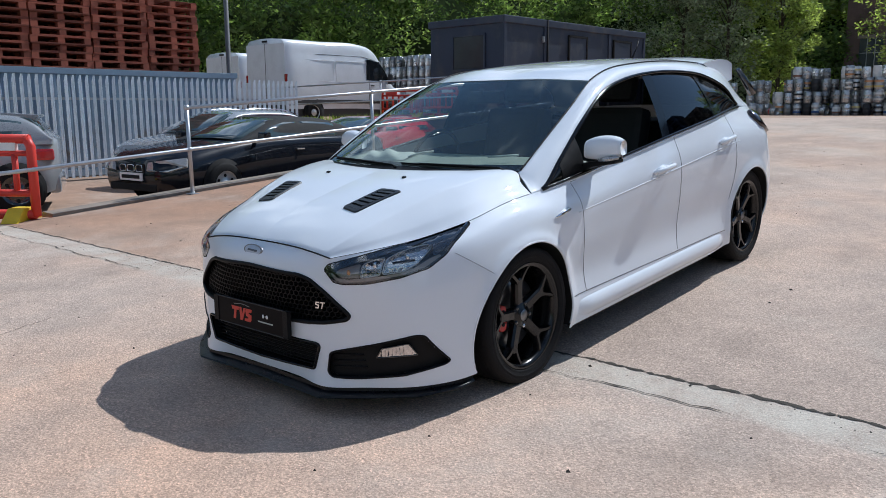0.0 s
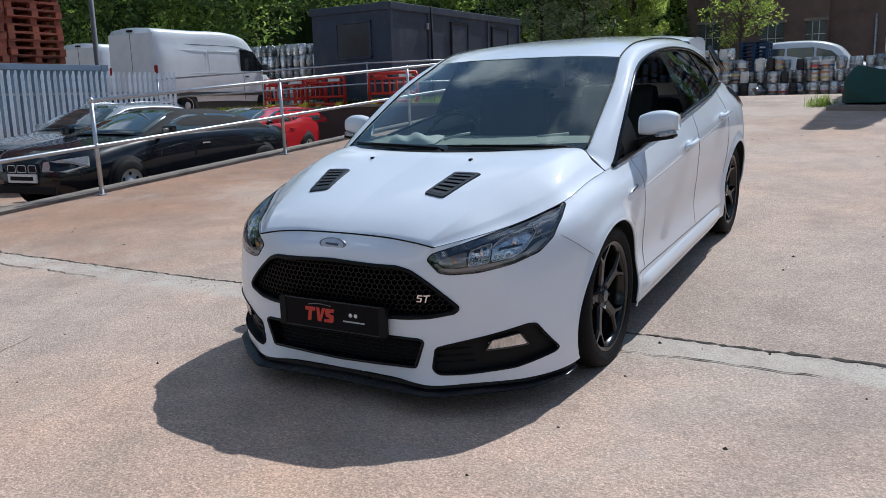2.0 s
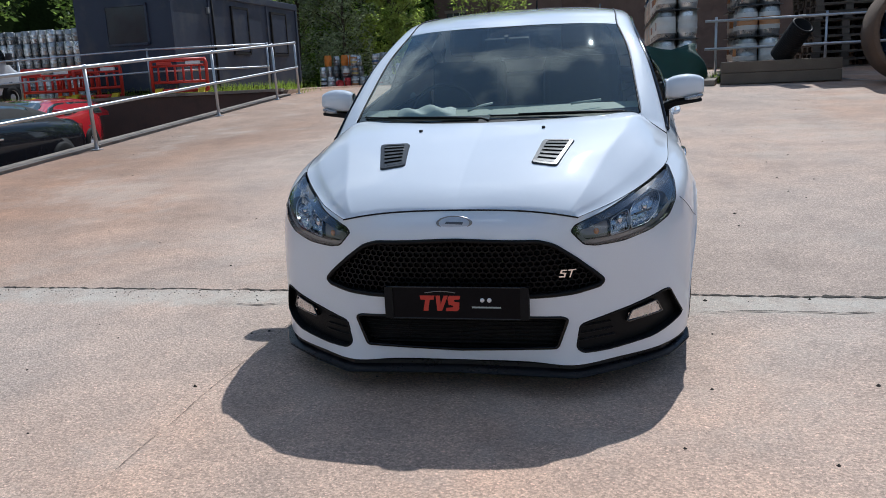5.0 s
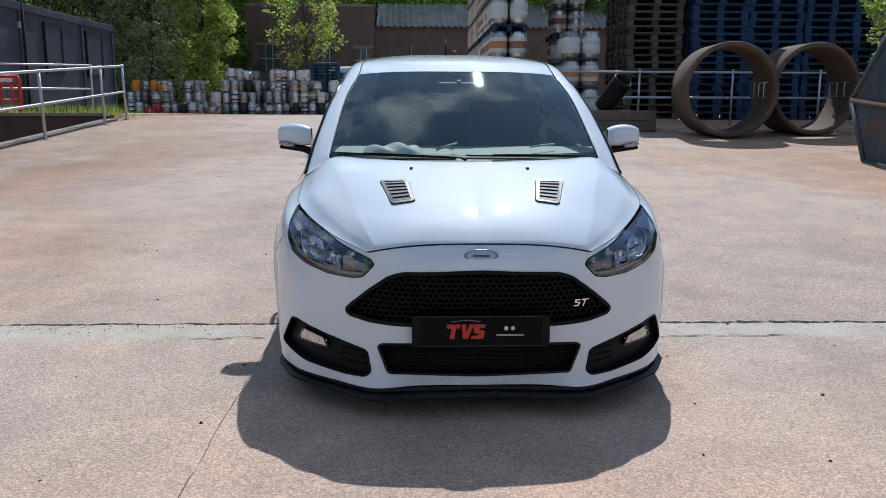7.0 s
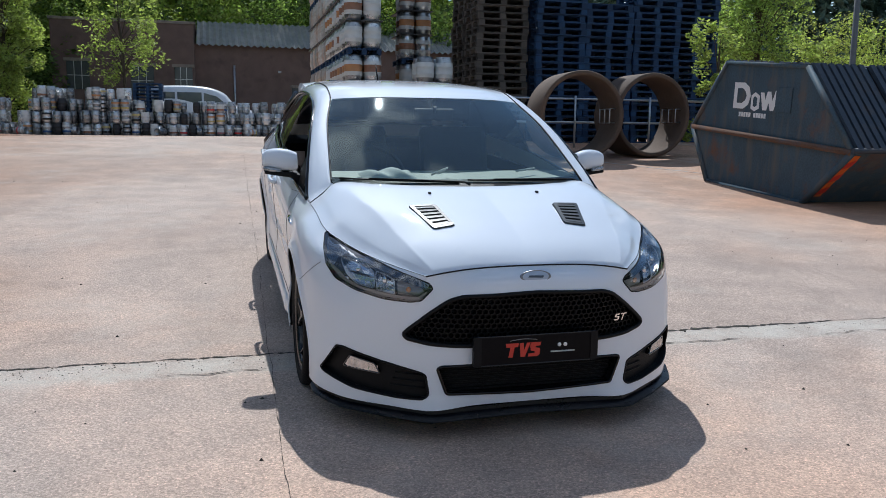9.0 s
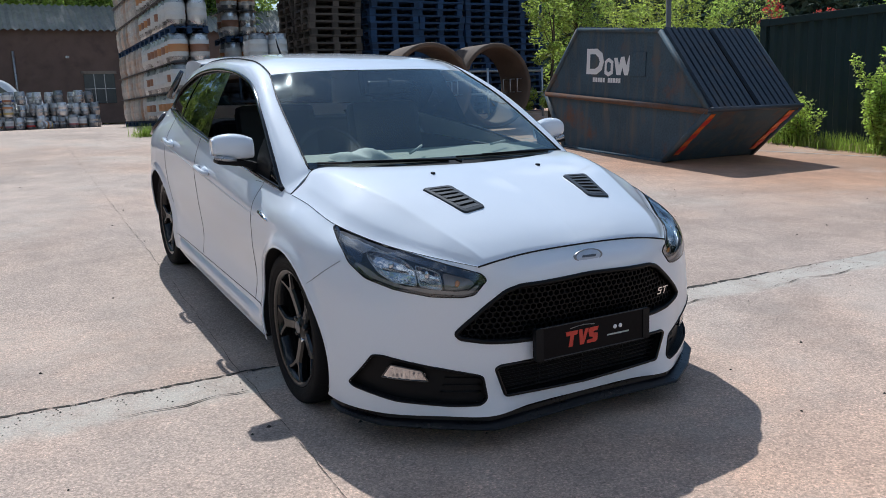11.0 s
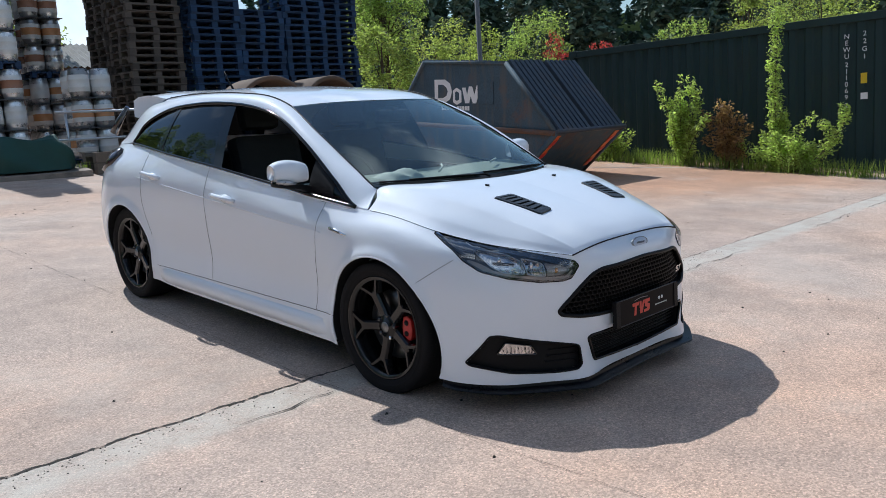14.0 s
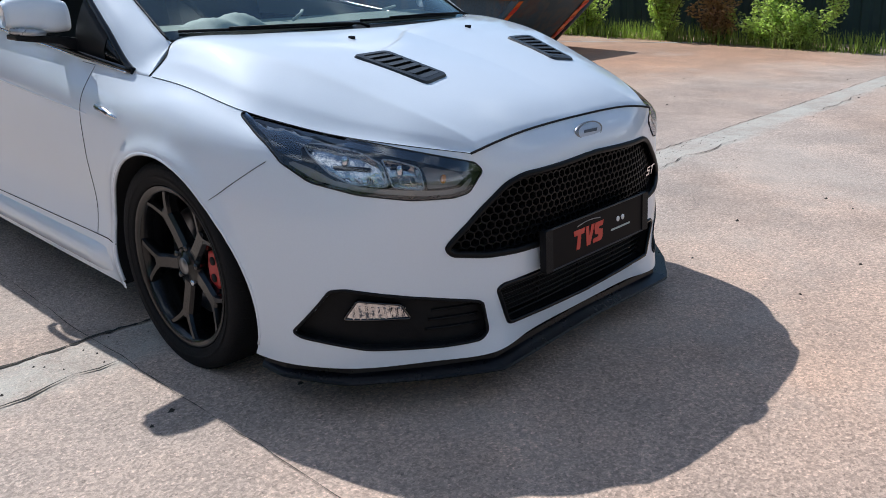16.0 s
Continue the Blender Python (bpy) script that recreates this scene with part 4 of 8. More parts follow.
def on_nose(x, z, out=0.0):
    hit = half_tree.ray_cast(Vector((max(abs(x), 1e-4), -3, z)), Vector((0, 1, 0)))
    p = hit[0] if hit[0] is not None else Vector((abs(x), -0.8, z))
    n = hit[1] if hit[0] is not None else Vector((0, -1, 0))
    n = n if n.y < 0 else -n
    p = p + n * out
    return Vector((math.copysign(p.x, x) if x else 0.0, p.y, p.z))


def on_side(y, z, out=0.0, side=1):
    hit = half_tree.ray_cast(Vector((3, y, z)), Vector((-1, 0, 0)))
    p = hit[0] if hit[0] is not None else Vector((0.86, y, z))
    n = hit[1] if hit[0] is not None else Vector((1, 0, 0))
    n = n if n.x > 0 else -n
    p = p + n * out
    return Vector((side * p.x, p.y, p.z))


# bonnet: a sheet between the nose line, the wing lines and the foot of the windscreen
def coons(c0, c1, d0, d1):
    """A sheet over four edges, level across its middle line."""
    na, nb = len(c0), len(d0)
    a, b = np.linspace(0, 1, na)[:, None, None] ** 2, np.linspace(0, 1, nb)[None, :, None]
    ruled = (1 - b) * c0[:, None] + b * c1[:, None] + (1 - a) * d0[None] + a * d1[None]
    return ruled - ((1 - a) * (1 - b) * c0[0] + a * (1 - b) * c0[-1] + (1 - a) * b * c1[0] + a * b * c1[-1])


nose_line = belt_curve(np.linspace(0, 2, 96))
wing_line = belt_curve(np.linspace(2, 7.70, 90))
wing_line[0] = nose_line[-1]
BON_REAR = [(0, .0, .958), (.25, .022, .958), (.48, .095, .957), (.672, .222, .943), (.735, .165, .905), tuple(wing_line[-1])]
bon_rear = even(BON_REAR, 96, start_even=True)
bon_mid = even([(0, -.800, .748), (0, -.73, .785), (0, -.55, .842), (0, -.30, .898), (0, -.12, .934), (0, 0, .958)], 90)
bonnet = coons(nose_line, bon_rear, bon_mid, wing_line)
# a raised middle, folded down along a crease from the screen corner to the lamp
aa, bb = np.linspace(0, 1, 96)[:, None], np.linspace(0, 1, 90)[None, :]
crease = 0.90 - 0.50 * bb + 0.44 * bb ** 2
inner_plane = 0.016 + 0.026 * aa / crease
outer_flank = 0.042 * (1 - aa) / (1 - crease)
fold = -np.log(np.exp(-900 * inner_plane) + np.exp(-900 * outer_flank)) / 900
fold = np.maximum(fold, 0) * np.sin(np.pi * bb) ** 0.45 * np.clip((1 - aa) * 14, 0, 1)
bonnet[..., 2] += fold
bonnet[0, :, 0] = 0
bon_skin = Skin(bonnet)
bon_tree = BVHTree.FromPolygons([tuple(v) for v in bonnet.reshape(-1, 3)], [tuple(int(i) for i in f) for f in bon_skin.f])


def on_bonnet(x, y, out=0.0):
    hit = bon_tree.ray_cast(Vector((max(abs(x), 1e-4), y, 3)), Vector((0, 0, -1)))
    p, n = (hit[0], hit[1]) if hit[0] is not None else (Vector((abs(x), y, 0.9)), Vector((0, 0, 1)))
    n = n if n.z > 0 else -n
    p = p + n * out
    return Vector((math.copysign(p.x, x), p.y, p.z))


bon_skin.cut(rounded([(.266, -.514), (.340, -.524), (.391, -.314), (.297, -.316)], 0.012), (0, 1))
v, f, n = bon_skin.v, bon_skin.f, bon_skin.n.copy()
n[np.abs(v[:, 0]) < 1e-4, 0] = 0
vm, nm = v * [-1, 1, 1], n * [-1, 1, 1]
bonnet_ob = solid(np.vstack([v, vm]), np.vstack([f, f[:, ::-1] + len(v)]), "bonnet", M_WHITE, car, "white bonnet with two black louvred vents", smooth=True)
sgn = 1 if n[:, 2].mean() > 0 else -1
if sgn < 0:
    bonnet_ob.data.flip_normals()
bonnet_ob.data.normals_split_custom_set_from_vertices([tuple(sgn * x) for x in np.vstack([n, nm])])


def seam(pts, parent, r=0.0010, name="shut_line", material=None):
    return part(name, tubed(pts, r, 6), material or M_DARK, parent)


# ---- roof, pillars and glass ----
WS_LOW, WS_TOP = (.682, .234, .950), (.580, 1.052, 1.334)
SCREEN_FOOT = [(0, .100, .952), (.25, .112, .953), (.48, .15, .953), WS_LOW]
SCREEN_HEAD = [(0, .905, 1.354), (.25, .93, 1.353), (.45, .98, 1.346), WS_TOP]
SCREEN_SIDE = [WS_LOW, (.665, .45, 1.062), (.632, .78, 1.222), WS_TOP]
foot, head = even(SCREEN_FOOT, 30, start_even=True), even(SCREEN_HEAD, 30, start_even=True)
mid_line = even([(0, .100, .952), (0, .368, 1.106), (0, .637, 1.241), (0, .905, 1.354)], 40)
screen = coons(foot, head, mid_line, even(SCREEN_SIDE, 40))
screen[0, :, 0] = 0
# inner line (screen edge, roof gutter, tail) and outer line (top of the side windows)
INNER = [(.674, .222, .942), WS_LOW, (.665, .45, 1.062), (.632, .78, 1.222), WS_TOP, (.572, 1.25, 1.385), (.562, 1.6, 1.408), (.548, 2.1, 1.405), (.525, 2.6, 1.375), (.515, 2.92, 1.335), (.57, 3.10, 1.18), (.60, 3.19, 1.05)]
OUTER = [(.799, .152, .860), (.803, .236, .868), (.780, .43, .985), (.735, .72, 1.150), (.680, 1.05, 1.283), (.668, 1.28, 1.328), (.665, 1.6, 1.350), (.664, 2.0, 1.340), (.672, 2.36, 1.295), (.712, 2.62, 1.195), (.745, 2.735, 1.085), (.725, 3.0, 1.055)]
strip_at = np.linspace(0, 11, 165)
inner, outer = spline(INNER, strip_at), spline(OUTER, strip_at)
tt = np.linspace(0, 1, 14)[None, :, None]
strip = (1 - tt) * inner[:, None] + tt * outer[:, None]
push = np.zeros_like(strip)
push[..., 0], push[..., 2] = 0.8, 0.6
strip += 0.020 * np.sin(np.pi * tt) * push * np.clip(np.linspace(0, 6, 165), 0.15, 1)[:, None, None]
pillar_skin = Skin(strip)
for side in (1, -1):
    pillar_skin.panel("side_pillar", M_WHITE, car, None, "white pillar and roof rail", mirror=side < 0, flip=pillar_skin.n[700, 0] < 0, thick=0.01)
# roof
ROOF_MID = [(0, .905, 1.357), (0, 1.2, 1.410), (0, 1.6, 1.436), (0, 2.1, 1.440), (0, 2.6, 1.418), (0, 2.98, 1.385)]
roof_side = spline(INNER, np.linspace(4, 9, 60))
roof_rear = even([(0, 2.98, 1.385), (.25, 2.97, 1.378), (.42, 2.95, 1.358), tuple(roof_side[-1])], 30, start_even=True)
roof = coons(head + np.array([0, 0, .003]), roof_rear, even(ROOF_MID, 60), roof_side)
roof[0, :, 0] = 0


def doubled(p, name, material, parent, label="", thick=0.0):
    """A half sheet and its mirror image, joined along the middle."""
    sk = Skin(p)
    vv = np.vstack([sk.v, sk.v * [-1, 1, 1]])
    ff = np.vstack([sk.f, sk.f[:, ::-1] + len(sk.v)])
    sn = sk.n.copy()
    sn[np.abs(sk.v[:, 0]) < 1e-4, 0] = 0
    sn /= np.linalg.norm(sn, axis=1)[:, None]
    nn = np.vstack([sn, sn * [-1, 1, 1]])
    ob = solid(vv, ff, name, material, parent, label, smooth=True)
    up = sk.n[:, 2].mean() + 0.3 * -sk.n[:, 1].mean()
    if up < 0:
        ob.data.flip_normals()
        nn = -nn
    ob.data.normals_split_custom_set_from_vertices([tuple(x) for x in nn])
    if thick:
        md = ob.modifiers.new("thickness", "SOLIDIFY")
        md.thickness, md.offset, md.use_rim = thick, -1, False
    return ob


doubled(roof, "roof", M_WHITE, car, "white roof", 0.006)
windscreen = doubled(screen, "windscreen", M_GLASS, car, "clear windscreen")
windscreen.visible_shadow = False
# black border printed round the windscreen
for side in (1, -1):
    seam([Vector((side * p[0], p[1], p[2] + 0.001)) for p in screen[-1]], car, 0.0045, "windscreen_seal", M_MATTBLK)
doubled(np.stack([bon_rear[:80:2] + [0, -.02, -.02], 0.5 * (bon_rear[:80:2] + foot[np.linspace(0, 29, 40).astype(int)]) + [0, .02, -.012], foot[np.linspace(0, 29, 40).astype(int)] + [0, .05, .022]], 1), "scuttle_panel", M_MATTBLK, car, "black plastic scuttle")
# side glass: from the belt up to the outer line; the front door's window is wound down
belt = np.vstack([spline(RING_BELT, np.linspace(8.02, 12.12, 90))])
win_top = spline(OUTER, np.linspace(1.02, 10.0, 200))


def top_at(y):
    o = np.argsort(win_top[:, 1])
    return np.array([np.interp(y, win_top[o, 1], win_top[o, k]) for k in range(3)])


side_glass = np.stack([np.stack([b + (np.array(top_at(b[1])) - b) * t + np.array([0.012 * math.sin(math.pi * t) - 0.012, 0, 0]) for t in np.linspace(0, 1, 12)]) for b in belt])
glass_skin = Skin(side_glass)
gflip = glass_skin.n[:, 0].mean() < 0
for side in (1, -1):
    for name, lo, hi, m_, lab in (("quarter_light", 0.2, 0.56, M_TINT, "small dark corner window"), ("rear_door_window", 1.44, 2.22, M_TINT, "dark tinted door window"), ("rear_quarter_window", 2.24, 2.75, M_TINT, "dark tinted corner window")):
        g = glass_skin.panel(name, m_, car, lambda c, lo=lo, hi=hi: (c[:, 1] - (.22 * (c[:, 2] - .99) if lo == 1.44 else 0) >= lo) & (c[:, 1] < hi), lab, mirror=side < 0, flip=gflip)
    # black pillars between the windows
    for name, ys_, out in (("door_pillar_cover", (1.412, 1.503, 1.495, 1.600), .006), ("window_divider", (2.212, 2.262, 2.172, 2.218), .004)):
        rows_ = []
        for u in np.linspace(0, 1, 5):
            y_low, y_top = ys_[0] + (ys_[1] - ys_[0]) * u, ys_[2] + (ys_[3] - ys_[2]) * u
            b_low = np.array([np.interp(y_low, belt[:, 1], belt[:, k]) for k in range(3)])
            b_top = top_at(y_top)
            rows_.append([b_low + (b_top - b_low) * t + np.array([0.012 * math.sin(math.pi * t) - 0.012 + out, 0, 0]) for t in np.linspace(0, 1, 10)])
        Skin(np.array(rows_)).panel(name, M_PIANO, car, None, "gloss black pillar cover", mirror=side < 0, flip=gflip)
    rim = [Vector((side * p[0], p[1], p[2])) for p in spline(OUTER, np.linspace(1.0, 10.0, 110))]
    part("window_seal", tubed(rim, 0.011, 6), M_PIANO, car, "black rubber window seal")
    low = [Vector((side * (p[0] + 0.004), p[1], p[2] + 0.004)) for p in belt]
    part("belt_moulding", tubed(low, 0.009, 6), M_PIANO, car, "gloss black belt moulding")
    shine = [Vector((side * (p[0] + 0.010), p[1], p[2] - 0.004)) for p in spline(RING_BELT, np.linspace(8.05, 12.1, 60))]
    part("chrome_strip", tubed(shine, 0.0035, 6), M_CHROME, car, "thin chrome strip")
    # black mirror-mount triangle in the corner of the window
    i1 = [i for i, b in enumerate(belt) if 0.2 <= b[1] < 0.62]
    p = side_glass[i1[0]:i1[-1] + 1].copy()
    p[..., 0] += 0.002
    tri = Skin(p)
    tri.panel("mirror_mount", M_MATTBLK, car, lambda c: c[:, 1] > 0.42, "black mirror mount", mirror=side < 0, flip=gflip)

# ---- rear end: hatch, spoiler and lamps ----
tail_low = spline(RING_BELT, np.linspace(13.6, 16, 30), end_even=True)[::-1]
hatch = coons(np.array(roof_rear), np.array(even([tuple(p) for p in tail_low], 30)), even([(0, 2.98, 1.385), (0, 3.15, 1.24), (0, 3.27, 1.05)], 24), even([tuple(roof_rear[-1]), (.57, 3.08, 1.20), tuple(tail_low[-1])], 24))
doubled(hatch, "tailgate", M_TINT, car, "dark glazed tailgate")
SPOILER = [(2.62, 1.405), (2.84, 1.424), (3.00, 1.414), (3.085, 1.388), (3.092, 1.352), (3.05, 1.345), (2.95, 1.340), (2.80, 1.345)]
sp = []
for x in np.linspace(-1, 1, 25):
    droop = 0.035 * abs(x) ** 3
    xs = x * 0.585
    sp.append([(xs, y - 0.05 * x * x, z - droop) for y, z in SPOILER])
# end plates hang down at either side
sp = [[(x, y, z - (0.065 if i in (4, 5, 6) and abs(x) > 0.53 else 0)) for i, (x, y, z) in enumerate(r)] for r in sp]
nv = len(SPOILER)
sv = [p for r in sp for p in r]
sf = [(i * nv + j, i * nv + (j + 1) % nv, (i + 1) * nv + (j + 1) % nv, (i + 1) * nv + j) for i in range(24) for j in range(nv)] + [tuple(range(nv)), tuple(24 * nv + j for j in reversed(range(nv)))]
so = solid(sv, [tuple(reversed(f)) for f in sf], "roof_spoiler", M_WHITE, car, "white roof spoiler", smooth=True)
md = so.modifiers.new("edge", "BEVEL")
md.width, md.segments, md.limit_method, md.angle_limit = 0.008, 3, "ANGLE", radians(40)
part("spoiler_gloss_panel", boxed(-0.36, 0.36, 2.86, 2.98, 1.400, 1.4215, 0.004), M_GLOSSBLK, so, "gloss black inset")
M_TAIL = mat("smoked_lamp_lens", (0.02, 0.012, 0.014), 0.15, 0, 0.1, 10, coat=.6)
for side in (1, -1):
    lamp = []
    for y, z, o in ((2.80, 1.005, .004), (2.86, .93, .006), (3.02, .87, .006), (3.14, .86, .006)):
        lamp.append((on_side(y, z, o, side), on_side(y + .03, min(z + .13, 1.03), o, side)))
    vv = [p for ab in lamp for p in ab]
    ob = solid(vv, [(2 * i, 2 * i + 1, 2 * i + 3, 2 * i + 2) for i in range(3)], "tail_lamp", M_TAIL, car, "smoked dark tail lamp", smooth=True)
    md = ob.modifiers.new("depth", "SOLIDIFY")
    md.thickness, md.offset = 0.03, 0

for side in (1, -1):
    part("hatch_side_trim", tubed([(side * .600, 3.12, 1.315), (side * .640, 3.185, 1.215), (side * .675, 3.225, 1.125)], [.016, .026, .030], 8), M_GLOSSBLK, car, "gloss black tailgate trim")

# ---- seams and handles ----
for side in (1, -1):
    S = lambda y, z, o=0.0008, side=side: on_side(y, z, o, side)
    seam([S(SEAM_F + 0.03 - 0.09 * (z - 0.33), z) for z in np.linspace(0.318, 0.888, 40)], car, 0.0008)
    seam([S(SEAM_B + 0.02 - 0.09 * (z - .6) ** 2, z) for z in np.linspace(0.318, 0.985, 40)], car, 0.0008)
    seam([S(2.36 - 0.42 * max(0, .72 - z) ** 1.2 * 1.1, z) for z in np.linspace(0.50, 1.04, 24)], car, 0.0008)
    seam([S(y, 0.322 - 0.012 * (y - .33)) for y in np.linspace(0.34, 2.24, 50)], car, 0.0014)
    seam([S(-.268 - .162 * (z - .59) / .115, z) for z in np.linspace(.588, .702, 14)], car, 0.0008)
    for y0, z0 in ((1.305, .826), (2.21, .890)):
        hb = bmesh.new()
        pts = [S(y0 - .105, z0 - .006, .004), S(y0 - .095, z0 - .003, .030), S(y0 - .02, z0 + .003, .037), S(y0 + .07, z0 + .008, .036), S(y0 + .105, z0 + .009, .024), S(y0 + .112, z0 + .009, .004)]
        tube(hb, pts, [.011, .0125, .013, .0135, .013, .011], 10)
        handle = part("door_handle", hb, M_WHITE, car, "white door handle")
        cup = bmesh.new()
        tube(cup, [S(y0 - .075, z0 - .004, -.006), S(y0 + .0, z0, -.006), S(y0 + .06, z0 + .004, -.006)], [.014, .026, .014], 12)
        part("handle_recess", cup, M_WHITE, handle)
    # pressed shoulder line under the handles
    part("shoulder_line", tubed([S(y, .792 + .0686 * (y - 1.275), -.0042 + .0012 * math.sin(math.pi * (y - .42) / 2.0)) for y in np.linspace(.42, 2.42, 60)], .0055, 8), M_WHITE, car)
    # wing badge
    wb = bmesh.new()
    a, b = S(.215, .742, .003), S(.345, .762, .003)
    tube(wb, [a, S(.25, .747, .004), S(.30, .756, .004), b], [.003, .007, .011, .010], 8)
    badge = part("wing_badge", wb, M_CHROME, car, "chrome wing badge with a black inset")
    part("badge_inset", tubed([S(.262, .750, .0075), S(.33, .7595, .0085)], [.0055, .0075], 8), M_GLOSSBLK, badge)
    # foot of the windscreen pillar against the bonnet
    seam([Vector((side * p[0], p[1], p[2] + 0.0015)) for p in spline(BON_REAR, np.linspace(3, 5, 12), start_even=True)], car, 0.0022)
    seam([Vector((side * p[0], p[1], p[2] + 0.001)) for p in wing_line[::2]], car, 0.0011)
seam([Vector((p[0], p[1] - .001, p[2] + 0.001)) for p in np.vstack([nose_line[::-1] * [-1, 1, 1], nose_line[1:]])], car, 0.0034)
for side in (1, -1):
    seam([Vector((side * p[0], p[1], p[2] + 0.003)) for p in spline(INNER, np.linspace(4, 9, 60))], car, 0.0035, "roof_gutter", M_MATTBLK)


# ---- wheels ----
def build_wheel():
    w = thing("wheel", "", "")
    for k in ("label", "category"):
        if k in w:
            del w[k]
    axis = Matrix.Rotation(radians(90), 4, "Y")
    tyre_profile = [(.243, -.098), (.262, -.112), (.292, -.117), (.309, -.112), (.3175, -.100), (.3215, -.075), (.322, 0), (.3215, .075), (.3175, .100), (.309, .112), (.292, .117), (.262, .112), (.243, .098)]
    tb = lathe(bmesh.new(), tyre_profile, 72, axis)
    tyre = part("tyre", tb, M_RUBBER, w, "low-profile black tyre")
    for rad in (.3215,):
        gb = bmesh.new()
        for xx in (-.062, -.022, .022, .062):
            lathe(gb, [(rad + .0008, xx - .004), (rad - .004, xx), (rad + .0008, xx + .004)], 72, axis)
        part("tread_groove", gb, M_DARK, tyre)
    cb_ = bmesh.new()
    for i in range(72):
        a = 2 * math.pi * i / 72
        for s_ in (-1, 1):
            tube(cb_, [Vector((s_ * h, r * math.cos(a + k), r * math.sin(a + k))) for h, r, k in ((.068, .3205, -.02), (.092, .3185, 0), (.106, .3118, .012), (.112, .302, .016))], .0014, 4)
    tagged(part("tread_cut", cb_, M_DARK, tyre), kind="stuff")
    # moulded ring on the sidewall
    lb = bmesh.new()
    lathe(lb, [(.272, .1145), (.275, .1168), (.279, .1172)], 72, axis)
    lathe(lb, [(.252, .1085), (.2545, .1118), (.258, .1125)], 72, axis)
    part("sidewall_rib", lb, M_RUBBER, tyre)
    rb = lathe(bmesh.new(), [(.246, -.095), (.238, -.088), (.225, -.05), (.216, .02), (.220, .066), (.226, .084), (.230, .096), (.236, .100), (.240, .098), (.2485, .100), (.250, .105), (.246, .108), (.240, .104), (.234, .103), (.229, .098)], 72, axis)
    rim = part("rim", rb, M_RIM, w, "gloss black five-spoke alloy rim")
    for i in range(5):
        sb = bmesh.new()
        t0 = 2 * math.pi * i / 5 + radians(90)

        def P(r, a, h):
            return Vector((h, r * math.cos(t0 + a), r * math.sin(t0 + a)))

        # a flat arm that forks into two thin blades before the rim, each with a chamfered face
        def blade(stations):
            rows_ = []
            for r, a, half, h0, h1 in stations:
                c, s_ = P(r, a, 0), Vector((0, -math.sin(t0 + a), math.cos(t0 + a)))
                rows_.append([sb.verts.new(c + s_ * k * half + Vector((h, 0, 0))) for k, h in ((1, h0), (.92, h1 - .010), (.60, h1), (-.60, h1), (-.92, h1 - .010), (-1, h0))])
            for p, q in zip(rows_, rows_[1:]):
                for j in range(6):
                    sb.faces.new((p[j], p[(j + 1) % 6], q[(j + 1) % 6], q[j]))
            sb.faces.new(rows_[0][::-1])
            sb.faces.new(rows_[-1])

        blade([(.026, 0, .029, .030, .074), (.060, 0, .0275, .034, .072), (.110, 0, .0265, .042, .077), (.158, 0, .0275, .050, .084), (.174, 0, .022, .054, .086), (.184, 0, .006, .058, .082)])
        for sg in (1, -1):
            blade([(.158, sg * .055, .0145, .050, .083), (.180, sg * .125, .0135, .054, .087), (.208, sg * .215, .0120, .060, .092), (.241, sg * .315, .0125, .068, .098)])
        bmesh.ops.recalc_face_normals(sb, faces=sb.faces)
        part("spoke", sb, M_RIM, rim)
    hb = lathe(bmesh.new(), [(.062, .045), (.060, .070), (.050, .077), (.030, .079), (.029, .083), (.0, .084)], 32, axis)
    part("hub", hb, M_RIM, rim)
    lb = lathe(bmesh.new(), [(.026, .0835), (.024, .086), (.0, .0868)], 24, axis)
    part("hub_cap", lb, M_DISC, rim, "small grey oval hub badge")
    for i in range(5):
        a = 2 * math.pi * (i + .5) / 5 + radians(90)
        nb = lathe(bmesh.new(), [(.0105, .050), (.0105, .076), (.008, .080), (0, .081)], 10, Matrix.Translation((0, .056 * math.cos(a), .056 * math.sin(a))) @ axis)
        part("wheel_nut", nb, M_CHROME if i == 2 else M_GLOSSBLK, rim)
    db = lathe(bmesh.new(), [(.0, .0), (.07, .005), (.075, .02), (.165, .022), (.168, .012), (.165, -.004), (.07, -.006)], 48, axis)
    part("brake_disc", db, M_DISC, w, "steel brake disc")
    return w


